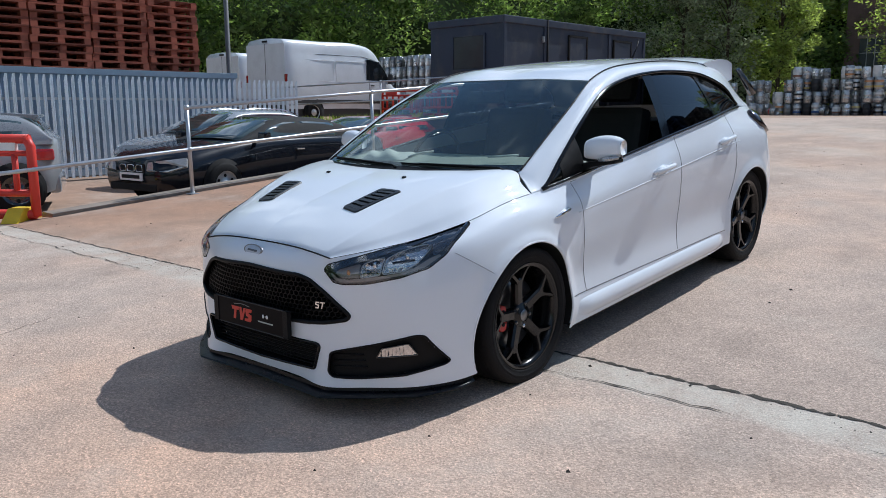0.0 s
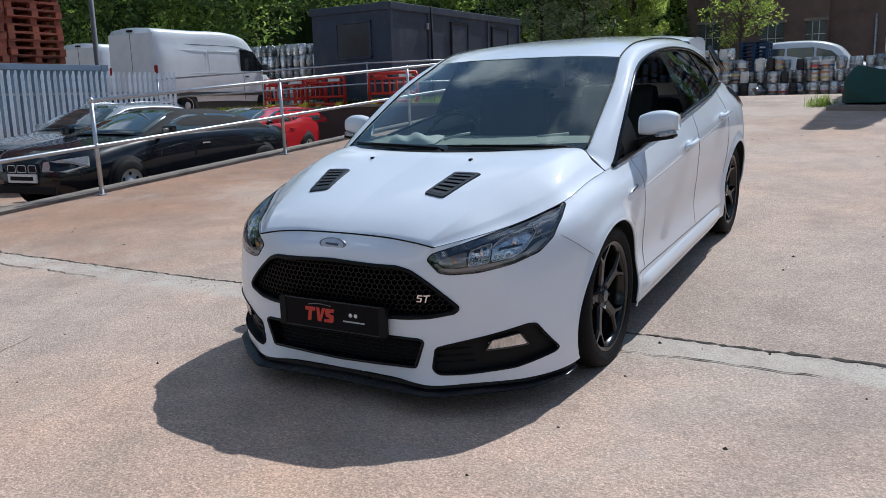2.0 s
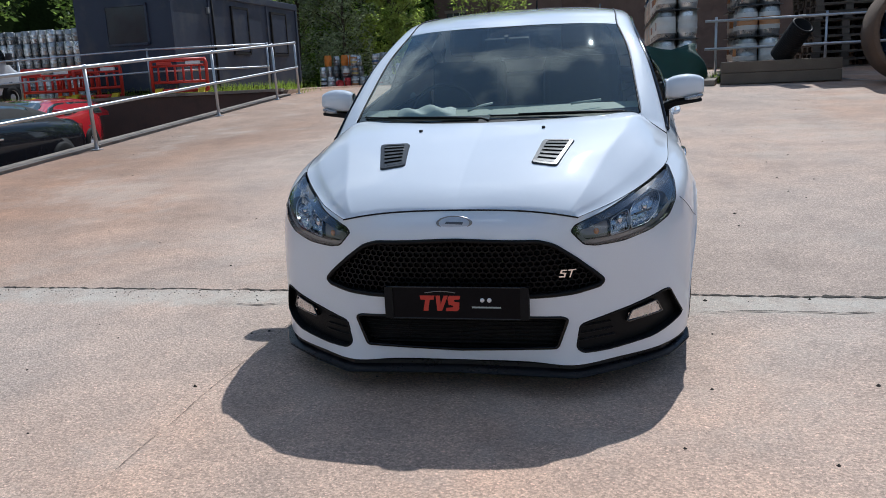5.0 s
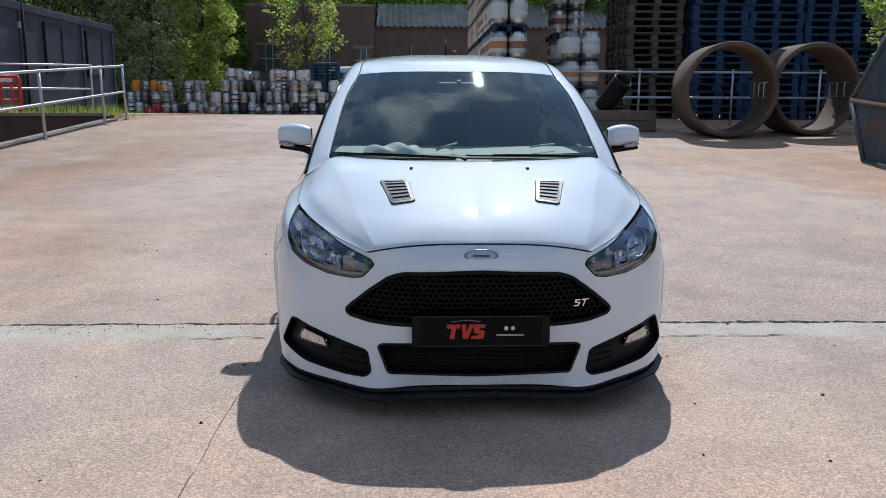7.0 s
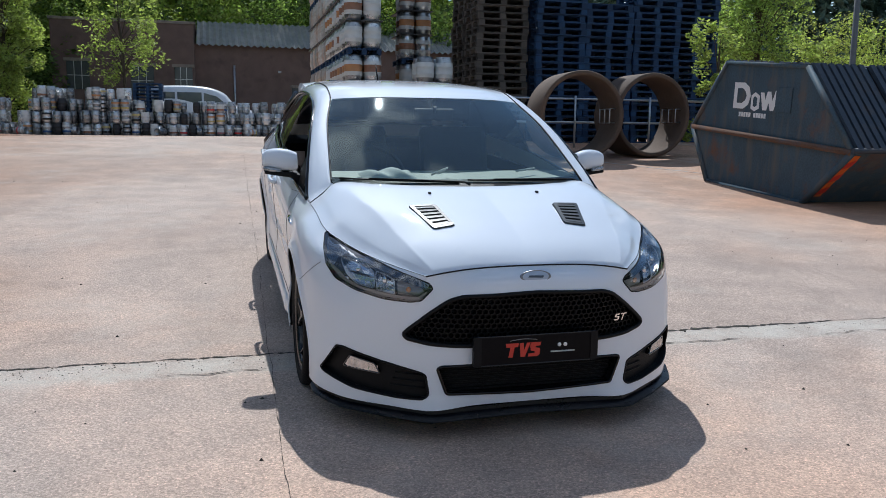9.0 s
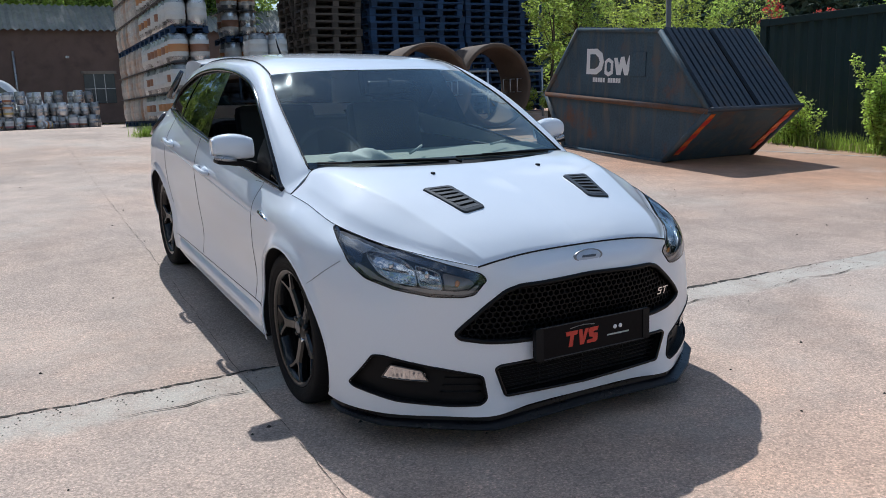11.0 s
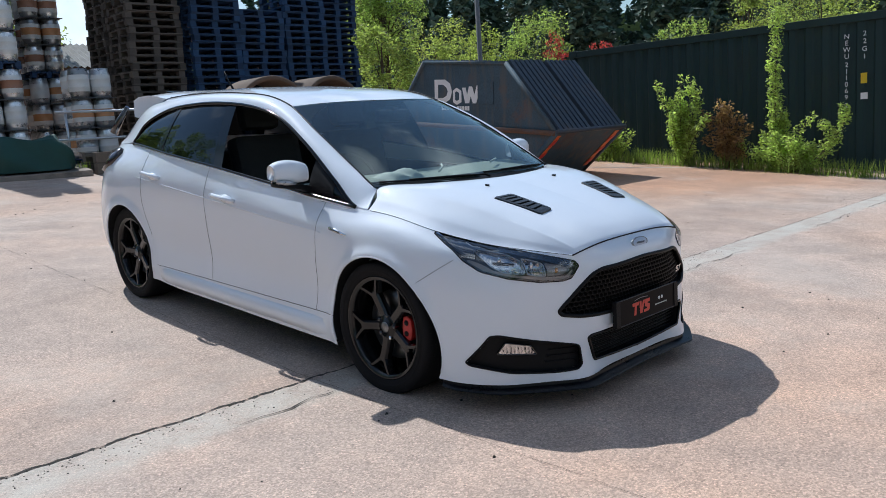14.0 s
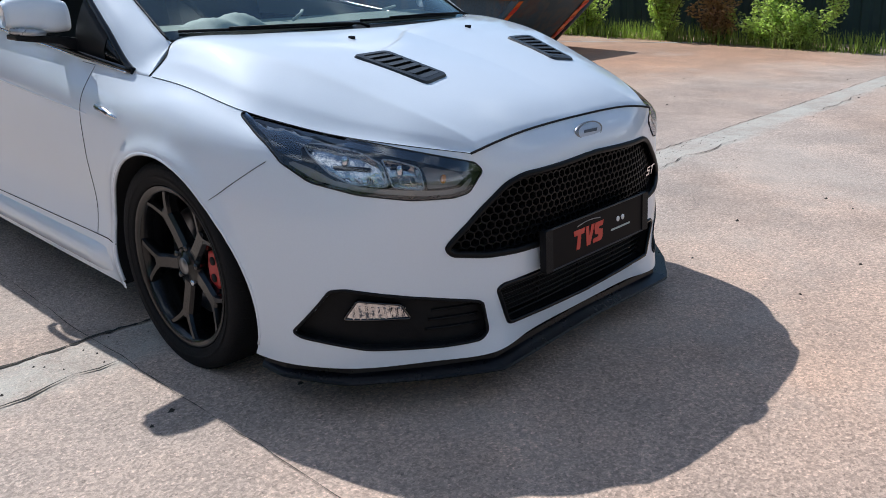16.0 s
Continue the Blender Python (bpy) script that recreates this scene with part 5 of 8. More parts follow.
wheel = build_wheel()
wheel.parent = car
CAL = [(-.034, .048), (-.040, .0), (-.034, -.048), (-.012, -.062), (.020, -.055), (.028, 0), (.020, .055), (-.012, .062)]
for n_, (x, y) in enumerate(((.762, 0), (-.762, 0), (.762, AXLE), (-.762, AXLE))):
    turn = Matrix.Rotation(radians((8, 27, 30, 20)[n_]), 4, "X")
    m = Matrix.Translation((x, y, HUB_Z)) @ (Matrix.Rotation(math.pi, 4, "Z") if x < 0 else Matrix()) @ turn
    if n_ == 0:
        wheel.matrix_basis = m
        w = wheel
    else:
        w = copy_thing(wheel, m)
    # caliper, in front of the hub at the front wheels
    if y == 0:
        cb = prism(bmesh.new(), CAL, -.03, .058, Matrix.Translation((x, y - 0.120, HUB_Z + .01)) @ (Matrix.Rotation(math.pi, 4, "Z") if x < 0 else Matrix()) @ Matrix(((0, 0, 1, 0), (1 if x > 0 else -1, 0, 0, 0), (0, 1, 0, 0), (0, 0, 0, 1))), 0.008)
        cal = part("brake_caliper", cb, M_REDCAL, car, "red brake caliper")
        for dz in (-.022, .030):
            part("caliper_slot", lathe(bmesh.new(), [(.013, 0), (.013, .004), (0, .004)], 12, Matrix.Translation((math.copysign(abs(x) + .057, x), y - .125, HUB_Z + .01 + dz)) @ Matrix.Rotation(radians(90 if x > 0 else -90), 4, "Y")), M_DARK, cal)
    wv_ = []
    for t in np.linspace(0, 2 * math.pi, 48, endpoint=False):
        ra = arch_radius(t, y) + .001
        py, pz = y + ra * math.cos(t), HUB_Z + ra * math.sin(t)
        ox = on_side(py, max(pz, .19)).x - .004
        wv_ += [(math.copysign(ox, x), py, pz), (math.copysign(ox - .03, x), y + (ra + .009) * math.cos(t), HUB_Z + (ra + .009) * math.sin(t)), (math.copysign(.50, x), y + (ra + .009) * math.cos(t), HUB_Z + (ra + .009) * math.sin(t))]
    keep_ = [i for i in range(48) if wv_[3 * i][2] > .17 and wv_[3 * ((i + 1) % 48)][2] > .17]
    solid(wv_, [(3 * i + j, 3 * i + j + 1, 3 * ((i + 1) % 48) + j + 1, 3 * ((i + 1) % 48) + j) for i in keep_ for j in range(2)], "wheel_arch_liner", M_DARK, car, "black wheel arch liner", smooth=True)
    lip = [on_side(y + arch_radius(t, y) * math.cos(t), HUB_Z + arch_radius(t, y) * math.sin(t), -.003, 1 if x > 0 else -1) for t in np.linspace(math.pi + .36, -.36, 70) if HUB_Z + arch_radius(t, y) * math.sin(t) > .185]
    part("arch_lip", tubed(lip, .0055, 6), M_WHITE, car)
    back = lathe(bmesh.new(), [(.43, 0), (.0, -.01)], 32, Matrix.Translation((math.copysign(.53, x), y, HUB_Z)) @ Matrix.Rotation(radians(90 if x > 0 else -90), 4, "Y"))
    part("wheel_arch_back", back, M_DARK, car)

# blade along the foot of each side skirt
for side in (1, -1):
    sv_ = []
    for i, y in enumerate(np.linspace(.36, 2.26, 40)):
        k = min(1.0, i / 3, (39 - i) / 3)
        sv_ += [(side * (x0 + dx * k), y, z) for x0, dx, z in ((.872, 0, .300), (.876, .014, .286), (.874, .030, .256), (.874, .028, .220), (.870, .010, .192))]
    sk_f = grid_faces(40, 5)
    solid(sv_, sk_f if side > 0 else sk_f[:, ::-1], "skirt_blade", M_WHITE, car, "white side skirt blade", smooth=True)

# ---- floor pan and cabin ----
part("floor_pan", boxed(-.56, .56, -.62, 3.2, .19, .27, .02), M_DARK, car, "black underside")
part("cabin_floor", boxed(-.80, .80, .45, 2.9, .27, .32), M_CABIN, car)
part("bulkhead", boxed(-.78, .78, .30, .36, .3, .90), M_CABIN, car)
part("engine_shroud", boxed(-.50, .50, -.60, -.50, .25, .66), M_DARK, car)
part("parcel_shelf", boxed(-.72, .72, 2.35, 3.15, .90, .96), M_CABIN, car)
for side in (1, -1):
    part("door_lining", boxed(side * .775, side * .80, .45, 2.35, .30, .90), M_CABIN, car)
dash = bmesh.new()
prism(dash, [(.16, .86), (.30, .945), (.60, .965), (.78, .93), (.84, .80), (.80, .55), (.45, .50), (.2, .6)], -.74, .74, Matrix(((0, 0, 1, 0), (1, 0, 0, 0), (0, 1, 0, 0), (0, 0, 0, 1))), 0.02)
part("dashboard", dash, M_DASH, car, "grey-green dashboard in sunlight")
for x, y in ((.36, 1.25), (-.36, 1.25)):
    sb = bmesh.new()
    box(sb, x - .25, x + .25, y - .25, y + .27, .42, .58, .05)
    part("seat_cushion", sb, M_CABIN, car, "dark seat")
    bb_ = box(bmesh.new(), -.24, .24, -.07, .07, 0, .62, .05)
    back = part("seat_back", bb_, M_CABIN, car, at=pose(x, y + .30, .54, -16))
    part("headrest", box(bmesh.new(), -.13, .13, -.05, .05, .66, .84, .04), M_CABIN, back)
part("rear_seat", boxed(-.62, .62, 2.05, 2.25, .4, 1.02, .06), M_CABIN, car, "dark rear bench")
sw = bmesh.new()
lathe(sw, [(.175, -.012), (.188, -.008), (.192, 0), (.188, .008), (.175, .012), (.168, 0)], 36, closed=True)
box(sw, -.17, .17, -.02, .02, -.01, .006)
box(sw, -.05, .05, -.06, .05, -.01, .03, .012)
part("steering_wheel", sw, M_CABIN, car, "black steering wheel", at=pose(-.36, .80, .90, 66))
mb = bmesh.new()
box(mb, -.12, .12, -.02, .02, -.035, .035, .012)
part("interior_mirror", mb, M_MATTBLK, car, at=pose(0, .86, 1.265, 10))
part("mirror_stalk", tubed([(0, .83, 1.31), (0, .85, 1.27)], .012, 8), M_MATTBLK, car)
# pale folded cloth and slips lying on the dashboard top
cl_v = []
for i, u in enumerate(np.linspace(-1, 1, 15)):
    for j, w in enumerate(np.linspace(-1, 1, 11)):
        hgt = .038 * max(0, 1 - u * u) ** .5 * max(0, 1 - w * w) ** .6 * (1 + .35 * math.sin(7 * u + 2 * w)) + .004
        cl_v.append((.15 * u, .075 * w + .03 * u * u, hgt))
cloth = solid(cl_v, grid_faces(15, 11), "folded_cloth", M_SEATTRIM, car, "pale folded cloth on the dashboard", smooth=True)
cloth.matrix_basis = pose(-.36, .37, .955, 8, 0, 10)
part("dashboard_slip", tubed([(-.14, .33, .975), (-.08, .36, .995), (-.03, .42, 1.0)], .006, 6), M_SEATTRIM, car, "pale curled slip")
part("dashboard_slip", tubed([(.36, .40, .985), (.50, .48, .99)], .006, 6), M_SEATTRIM, car, "pale pen on the dashboard")


# ---- mirrors ----
def build_mirror(side):
    rows_ = []
    for t in np.linspace(0, 1, 13):
        x = .818 + .183 * t
        k = math.sin(math.pi * min(1, max(0.0, 0.14 + t * 0.80))) ** 0.30
        rows_.append([(side * x, .635 + .025 * t - .062 * k * math.copysign(abs(math.cos(a)) ** .8, math.cos(a)) * (1 if math.cos(a) > 0 else .75), 1.000 + .012 * t + .076 * k * math.copysign(abs(math.sin(a)) ** .72, math.sin(a)) * (1 if math.sin(a) > 0 else .56)) for a in np.linspace(0, 2 * math.pi, 24, endpoint=False)])
    vv = [p for r in rows_ for p in r]
    ff = [(i * 24 + j, i * 24 + (j + 1) % 24, (i + 1) * 24 + (j + 1) % 24, (i + 1) * 24 + j) for i in range(12) for j in range(24)] + [tuple(range(24)), tuple(12 * 24 + j for j in reversed(range(24)))]
    ff = ff if side < 0 else [tuple(reversed(f)) for f in ff]
    ob = solid(vv, ff, "door_mirror", M_WHITE, car, "white door mirror with a clear indicator strip", smooth=True)
    fb = bmesh.new()
    prism(fb, [(.77, .905), (.80, .945), (.86, .957), (.99, .966), (.99, .950), (.86, .930), (.81, .900)], .590, .675, Matrix(((side, 0, 0, 0), (0, 0, 1, 0), (0, 1, 0, 0), (0, 0, 0, 1))), 0.006)
    part("mirror_foot", fb, M_MATTBLK, ob, "black mirror foot")
    ib = tubed([(side * .905, .5765, .968), (side * .945, .582, .972), (side * .972, .597, .975), (side * .992, .62, .978)], [.007, .011, .012, .009], 8)
    part("indicator_strip", ib, M_SILVERPL, ob, "clear indicator strip")
    gb = bmesh.new()
    box(gb, side * .855, side * .978, .680, .686, .962, 1.052, .002)
    part("mirror_glass", gb, M_CHROME, ob)
    return ob


for side in (1, -1):
    build_mirror(side)

# ---- nose: grille, lamps, plate, splitter ----
def plug(poly, step, axes_fn, push, name, material, parent, label="", smooth=True):
    """A panel that fills an outline on the body: axes_fn lays (a, b) onto the skin, push sinks it."""
    a = np.asarray(poly)
    lo, hi = a.min(0), a.max(0)
    na, nb = max(3, int((hi[0] - lo[0]) / step)), max(3, int((hi[1] - lo[1]) / step))
    A, B = np.meshgrid(np.linspace(lo[0] - step, hi[0] + step, na + 3), np.linspace(lo[1] - step, hi[1] + step, nb + 3), indexing="ij")
    q = np.stack([A, B], 2)
    f = grid_faces(*A.shape)
    flat = q.reshape(-1, 2)
    c = flat[f].mean(1)
    inn = inside(c[:, 0], c[:, 1], poly)
    border = np.intersect1d(f[inn].ravel(), f[~inn].ravel())
    for i in border:
        flat[i] = nearest_on(poly, flat[i])
    used, g = np.unique(f[inn].ravel(), return_inverse=True)
    v = [axes_fn(*flat[i]) + push for i in used]
    return solid(v, g.reshape(-1, 4), name, material, parent, label, smooth)


def reveal(poly, axes_fn, push, name, material, parent, out=0.0):
    """The side walls of an opening, from the skin inwards."""
    pts = []
    k = len(poly)
    for i in range(k):
        a, b = Vector(poly[i]), Vector(poly[(i + 1) % k])
        n = max(1, int((b - a).length / .02))
        pts += [a.lerp(b, j / n) for j in range(n)]
    v = []
    for p in pts:
        s = axes_fn(p.x, p.y)
        v += [s, s + push]
    n = len(pts)
    return solid(v, [(2 * i, 2 * i + 1, (2 * i + 3) % (2 * n), (2 * i + 2) % (2 * n)) for i in range(n)], name, material, parent, smooth=True)


def outline_bar(poly, axes_fn, r, name, material, parent, out=0.0):
    pts = []
    k = len(poly)
    for i in range(k):
        a, b = Vector(poly[i]), Vector(poly[(i + 1) % k])
        n = max(1, int((b - a).length / .025))
        pts += [a.lerp(b, j / n) for j in range(n)]
    return part(name, tubed([axes_fn(p.x, p.y) + Vector((0, -out, 0)) for p in pts], r, 6, True), material, parent)


GR = rounded(sym(GRILLE), .02)
grille = plug(GR, .03, on_nose, Vector((0, .07, 0)), "upper_grille", M_DARK, car, "black honeycomb grille")
reveal(GR, on_nose, Vector((0, .07, 0)), "grille_surround", M_MESH, grille)
outline_bar(GR, lambda x, z: on_nose(x, z), .009, "grille_edge", M_MESH, grille)
# honeycomb bars
pitch = .0245
hv, hf, seen_edges = [], [], set()
for r_ in range(-1, 14):
    for c_ in range(-26, 27):
        cx, cz = (c_ + .5 * (r_ % 2)) * pitch, .437 + r_ * pitch * .80
        if not inside(np.array([cx]), np.array([cz]), GR)[0]:
            continue
        for k in range(6):
            a0, a1 = radians(30 + 60 * k), radians(90 + 60 * k)
            p0, p1 = (cx + .577 * pitch * math.cos(a0), cz + .533 * pitch * math.sin(a0)), (cx + .577 * pitch * math.cos(a1), cz + .533 * pitch * math.sin(a1))
            key = tuple(sorted(((round(p0[0] * 500), round(p0[1] * 500)), (round(p1[0] * 500), round(p1[1] * 500)))))
            if key in seen_edges:
                continue
            seen_edges.add(key)
            s0, s1 = on_nose(*p0), on_nose(*p1)
            d = Vector((p1[0] - p0[0], 0, p1[1] - p0[1])).normalized()
            n = Vector((-d.z, 0, d.x)) * .0021
            b0 = len(hv)
            for s in (s0, s1):
                for dy in (.022, .046):
                    hv += [s + Vector((0, dy, 0)) + n, s + Vector((0, dy, 0)) - n]
            hf += [(b0, b0 + 1, b0 + 5, b0 + 4), (b0, b0 + 2, b0 + 6, b0 + 4), (b0 + 1, b0 + 3, b0 + 7, b0 + 5)]
tagged(solid(hv, hf, "honeycomb", M_MESH, grille), kind="stuff")
bar = [on_nose(x, .555, -.010) + Vector((0, .024, 0)) for x in np.linspace(-.46, .46, 40)]
part("crash_bar", tubed([p + Vector((0, .05, 0)) for p in bar], .030, 8), M_MATTBLK, grille)

LG = rounded(sym(LOWER_GRILLE), .012)
lower = plug(LG, .03, on_nose, Vector((0, .06, 0)), "lower_grille", M_DARK, car, "black slatted lower grille")
reveal(LG, on_nose, Vector((0, .06, 0)), "lower_surround", M_MATTBLK, lower)
outline_bar(LG, lambda x, z: on_nose(x, z), .007, "lower_edge", M_PIANO, lower)
for z in np.linspace(.243, .345, 7):
    xe = .352 + (z - .238) * .40
    part("grille_slat", tubed([on_nose(x, z) + Vector((0, .030, 0)) for x in np.linspace(-xe, xe, 26)], .0036, 5), M_MESH, lower)
for x in (-.2, 0, .2):
    part("slat_brace", tubed([on_nose(x, z) + Vector((0, .036, 0)) for z in np.linspace(.24, .35, 5)], .005, 5), M_MATTBLK, lower)

M_FOGGLASS = mat("fog_reflector", (0.55, 0.55, 0.56), 0.08, 1.0, 0.3, 40, 0.8, 30)
M_REFLECT = mat("lamp_reflector", (0.70, 0.68, 0.66), 0.13, 1.0, 0.25, 30, 0.5, 34)
for side in (1, -1):
    nose = lambda x, z, side=side: Vector((side * on_nose(x, z).x, on_nose(x, z).y, on_nose(x, z).z))
    inward = Vector((-side * .018, .026, 0))
    FP = rounded(FOG, .015)
    pod = plug(FP, .02, nose, inward, "fog_pod", M_MATTBLK, car, "satin black fog lamp surround")
    reveal(FP, nose, inward, "pod_wall", M_MATTBLK, pod)
    outline_bar(FP, nose, .0045, "pod_edge", M_MATTBLK, pod)
    FL = rounded([(.618, .296), (.638, .336), (.728, .354), (.752, .303)], .006)
    fl = plug(FL, .012, nose, inward * .45, "fog_lamp", M_FOGGLASS, pod, "clear fog lamp")
    reveal(FL, lambda x, z: nose(x, z) + inward * .45, inward * .5, "fog_bezel", M_GLOSSBLK, fl)
    outline_bar(FL, lambda x, z: nose(x, z) + inward * .40, .0035, "fog_rim", M_GLOSSBLK, fl)
    for k in range(9):
        xa = .630 + .0125 * k
        fv = [nose(xa - .004, .302) + inward * .60, nose(xa + .006, .302) + inward * .34, nose(xa + .008, .326 + .002 * k) + inward * .38, nose(xa - .002, .326 + .002 * k) + inward * .60]
        solid(fv, [(0, 1, 2, 3)], "fog_flute", M_FOGGLASS, fl).modifiers.new("t", "SOLIDIFY").thickness = .0012
    for z in (.252, .278, .304):
        part("pod_rib", tubed([nose(x, z) + inward * .9 for x in np.linspace(.455, .585 - (z - .25) * .3, 8)], .004, 5), M_MATTBLK, pod)
    # headlamp
    LP = rounded(LAMP, .01)
    deep = Vector((-side * .030, .080, -.004))
    lamp = plug(LP, .02, nose, deep, "headlamp", M_LAMPBACK, car, "clear headlamp with a black brow and chromed reflectors")
    reveal(LP, nose, deep, "lamp_housing", M_LAMPBACK, lamp)
    plug(LP, .015, lambda x, z: nose(x, z) + Vector((side * .0015, -.003, .001)), Vector((0, 0, 0)), "lamp_cover", M_LENS, lamp, "clear lamp cover").visible_shadow = False
    outline_bar(LP, nose, .0032, "lamp_gap", M_DARK, lamp)
    # dark brow under the cover's upper edge
    BROW = rounded([(.416, .665), (.432, .686), (.52, .711), (.62, .735), (.70, .763), (.764, .791), (.772, .786), (.792, .735), (.770, .700), (.752, .735), (.70, .750), (.64, .727), (.55, .697), (.47, .670)], .004)
    plug(BROW, .010, lambda x, z: nose(x, z) + Vector((side * .0006, -.0012, .0004)), Vector((0, 0, 0)), "lamp_brow", M_GLOSSBLK, lamp, "gloss black lamp brow")
    # lit units inside: two dished reflectors, the indicator and a bronze sill
    back = Vector((-side * .018, .046, -.002))
    for U, dip in (([(.636, .642), (.632, .700), (.650, .722), (.700, .738), (.735, .742), (.746, .722), (.732, .678), (.698, .650)], .12), ([(.562, .630), (.562, .686), (.600, .702), (.622, .706), (.628, .694), (.628, .640)], .08)):
        UP = rounded(U, .010)
        unit = plug(UP, .006, nose, back * (1 + dip), "reflector", M_REFLECT, lamp, "bright chromed reflector")
        reveal(UP, lambda x, z: nose(x, z) + back * .5, back * (.5 + dip), "reflector_wall", M_REFLECT, unit)
        outline_bar(UP, lambda x, z: nose(x, z) + back * .5, .0022, "unit_rim", M_SILVERPL, unit)
        cx, cz = sum(p[0] for p in U) / len(U), sum(p[1] for p in U) / len(U)
        c = nose(cx, cz) + back * .9
        bs = bmesh.new()
        bmesh.ops.create_uvsphere(bs, u_segments=12, v_segments=8, radius=.014, matrix=Matrix.Translation(c) @ Matrix.Diagonal((.8, .6, 1.3, 1)))
        part("bulb_shield", bs, M_CHROME, unit, smooth=True)
        # stepped facets fanned across the dish, and the dark bulb slot
        xl, xr = min(p[0] for p in U), max(p[0] for p in U)
        for k in range(6):
            xa = xl + (xr - xl) * (k + .5) / 6
            fv = [nose(xa - .007, .642) + back * (.95 + dip), nose(xa + .006, .646) + back * (.70 + dip), nose(xa + .009, .664) + back * (.82 + dip), nose(xa - .005, .660) + back * (1.05 + dip)]
            solid(fv, [(0, 1, 2, 3)], "reflector_facet", M_REFLECT, unit).modifiers.new("t", "SOLIDIFY").thickness = .0015
        part("bulb_slot", tubed([nose(xl + (xr - xl) * .2, .684) + back * .8, nose(xl + (xr - xl) * .75, .690) + back * .8], .0045, 6), M_DARK, unit)
    IN = rounded([(.450, .646), (.468, .662), (.545, .684), (.554, .680), (.554, .630), (.476, .628)], .006)
    ind = plug(IN, .012, nose, back * .7, "indicator", M_GREYPL, lamp, "smoked grey indicator lens")
    c = nose(.512, .652) + back * .55
    bs = bmesh.new()
    bmesh.ops.create_uvsphere(bs, u_segments=12, v_segments=8, radius=.010, matrix=Matrix.Translation(c) @ Matrix.Diagonal((1, .5, 1.2, 1)))
    part("amber_bulb", bs, M_AMBER, ind, "amber indicator bulb", smooth=True)
    part("lamp_divider", tubed([nose(.558, .686) + back * .45, nose(.558, .660) + back * .45, nose(.558, .630) + back * .45], .003, 6), M_DARK, lamp)
    SILL = rounded([(.452, .645), (.474, .628), (.52, .6265), (.60, .634), (.680, .645), (.730, .664), (.755, .690), (.778, .706), (.786, .700), (.756, .662), (.695, .637), (.60, .620), (.50, .613), (.462, .620), (.430, .652)], .003)
    plug(SILL, .008, nose, back * .30, "lamp_sill", M_GREYPL, lamp, "grey-brown lamp sill")

# splitter under the bumper
M_SPLIT = mat("satin_black_splitter", (0.006, 0.006, 0.008), 0.30, 0, 0.2, 8, 0, 90)
M_SPLIT.node_tree.nodes["Principled BSDF"].inputs["Specular IOR Level"].default_value = 0.25
plan = np.array([(0, -.852, .178), (.425, -.858, .172), (.58, -.765, .172), (.745, -.632, .168), (.838, -.475, .166), (.866, -.33, .168)])
along = np.r_[np.linspace(0, 1, 24, endpoint=False), np.linspace(1, 4.55, 40)]
base_line = np.stack([np.interp(along, np.arange(6), plan[:, k]) for k in range(3)], 1)
tan_ = np.gradient(base_line, axis=0)
nor = np.stack([-tan_[:, 1], tan_[:, 0], 0 * tan_[:, 0]], 1)
nor /= np.linalg.norm(nor, axis=1)[:, None]
nor = np.where((nor[:, 1:2] < 0) | (nor[:, :1] > .5), nor, -nor)
reach = np.interp(np.arange(len(base_line)), [0, 22, 26, 50, 63], [.042, .044, .045, .032, .006])[:, None]
drop = np.array([0, 0, 1.0])
lines = [base_line - nor * .03 + drop * .004, base_line - nor * .006 - drop * .002, base_line - nor * .002 - drop * .016, base_line + nor * reach * .6 - drop * .020, base_line + nor * reach - drop * .023, base_line + nor * (reach + .003) - drop * .028, base_line + nor * reach - drop * .033, base_line - nor * .05 - drop * .033]
sp = np.stack(lines, 1)
k = sp.shape[1]
sv = np.vstack([sp.reshape(-1, 3), sp.reshape(-1, 3) * [-1, 1, 1]])
gf = grid_faces(len(base_line), k)
solid(sv, np.vstack([gf, gf[:, ::-1] + len(sp.reshape(-1, 3))]), "front_splitter", M_SPLIT, car, "gloss black front splitter", smooth=False)

# badge, plate and their marks
M_BADGE = mat("dull_blue_badge_enamel", (0.42, 0.50, 0.62), 0.4, 0.1, 0.1, 20)
on_front = Matrix(((1, 0, 0, 0), (0, 0, -1, 0), (0, 1, 0, 0), (0, 0, 0, 1)))
bz, by = .711, on_nose(0, .711).y
bm_ = lathe(bmesh.new(), [(.066, -.004), (.066, .003), (.060, .006), (.056, .004)], 40, pose(0, by, bz, -14) @ on_front @ Matrix.Diagonal((1, .40, 1, 1)))
M_BADGEBAR = mat("slate_badge_bar", (0.07, 0.09, 0.13), 0.35, 0.2, 0.1, 20)
badge = part("bonnet_badge", bm_, M_DISC, car, "oval chrome badge")
part("badge_field", lathe(bmesh.new(), [(.057, .004), (.055, .005), (0, .006)], 40, pose(0, by, bz, -14) @ on_front @ Matrix.Diagonal((1, .40, 1, 1))), M_BADGE, badge)
part("badge_bar", prism(bmesh.new(), [(-.034, -.003), (.030, -.006), (.034, .003), (-.028, .005)], .005, .0072, pose(0, by, bz, -14) @ on_front), M_BADGEBAR, badge)
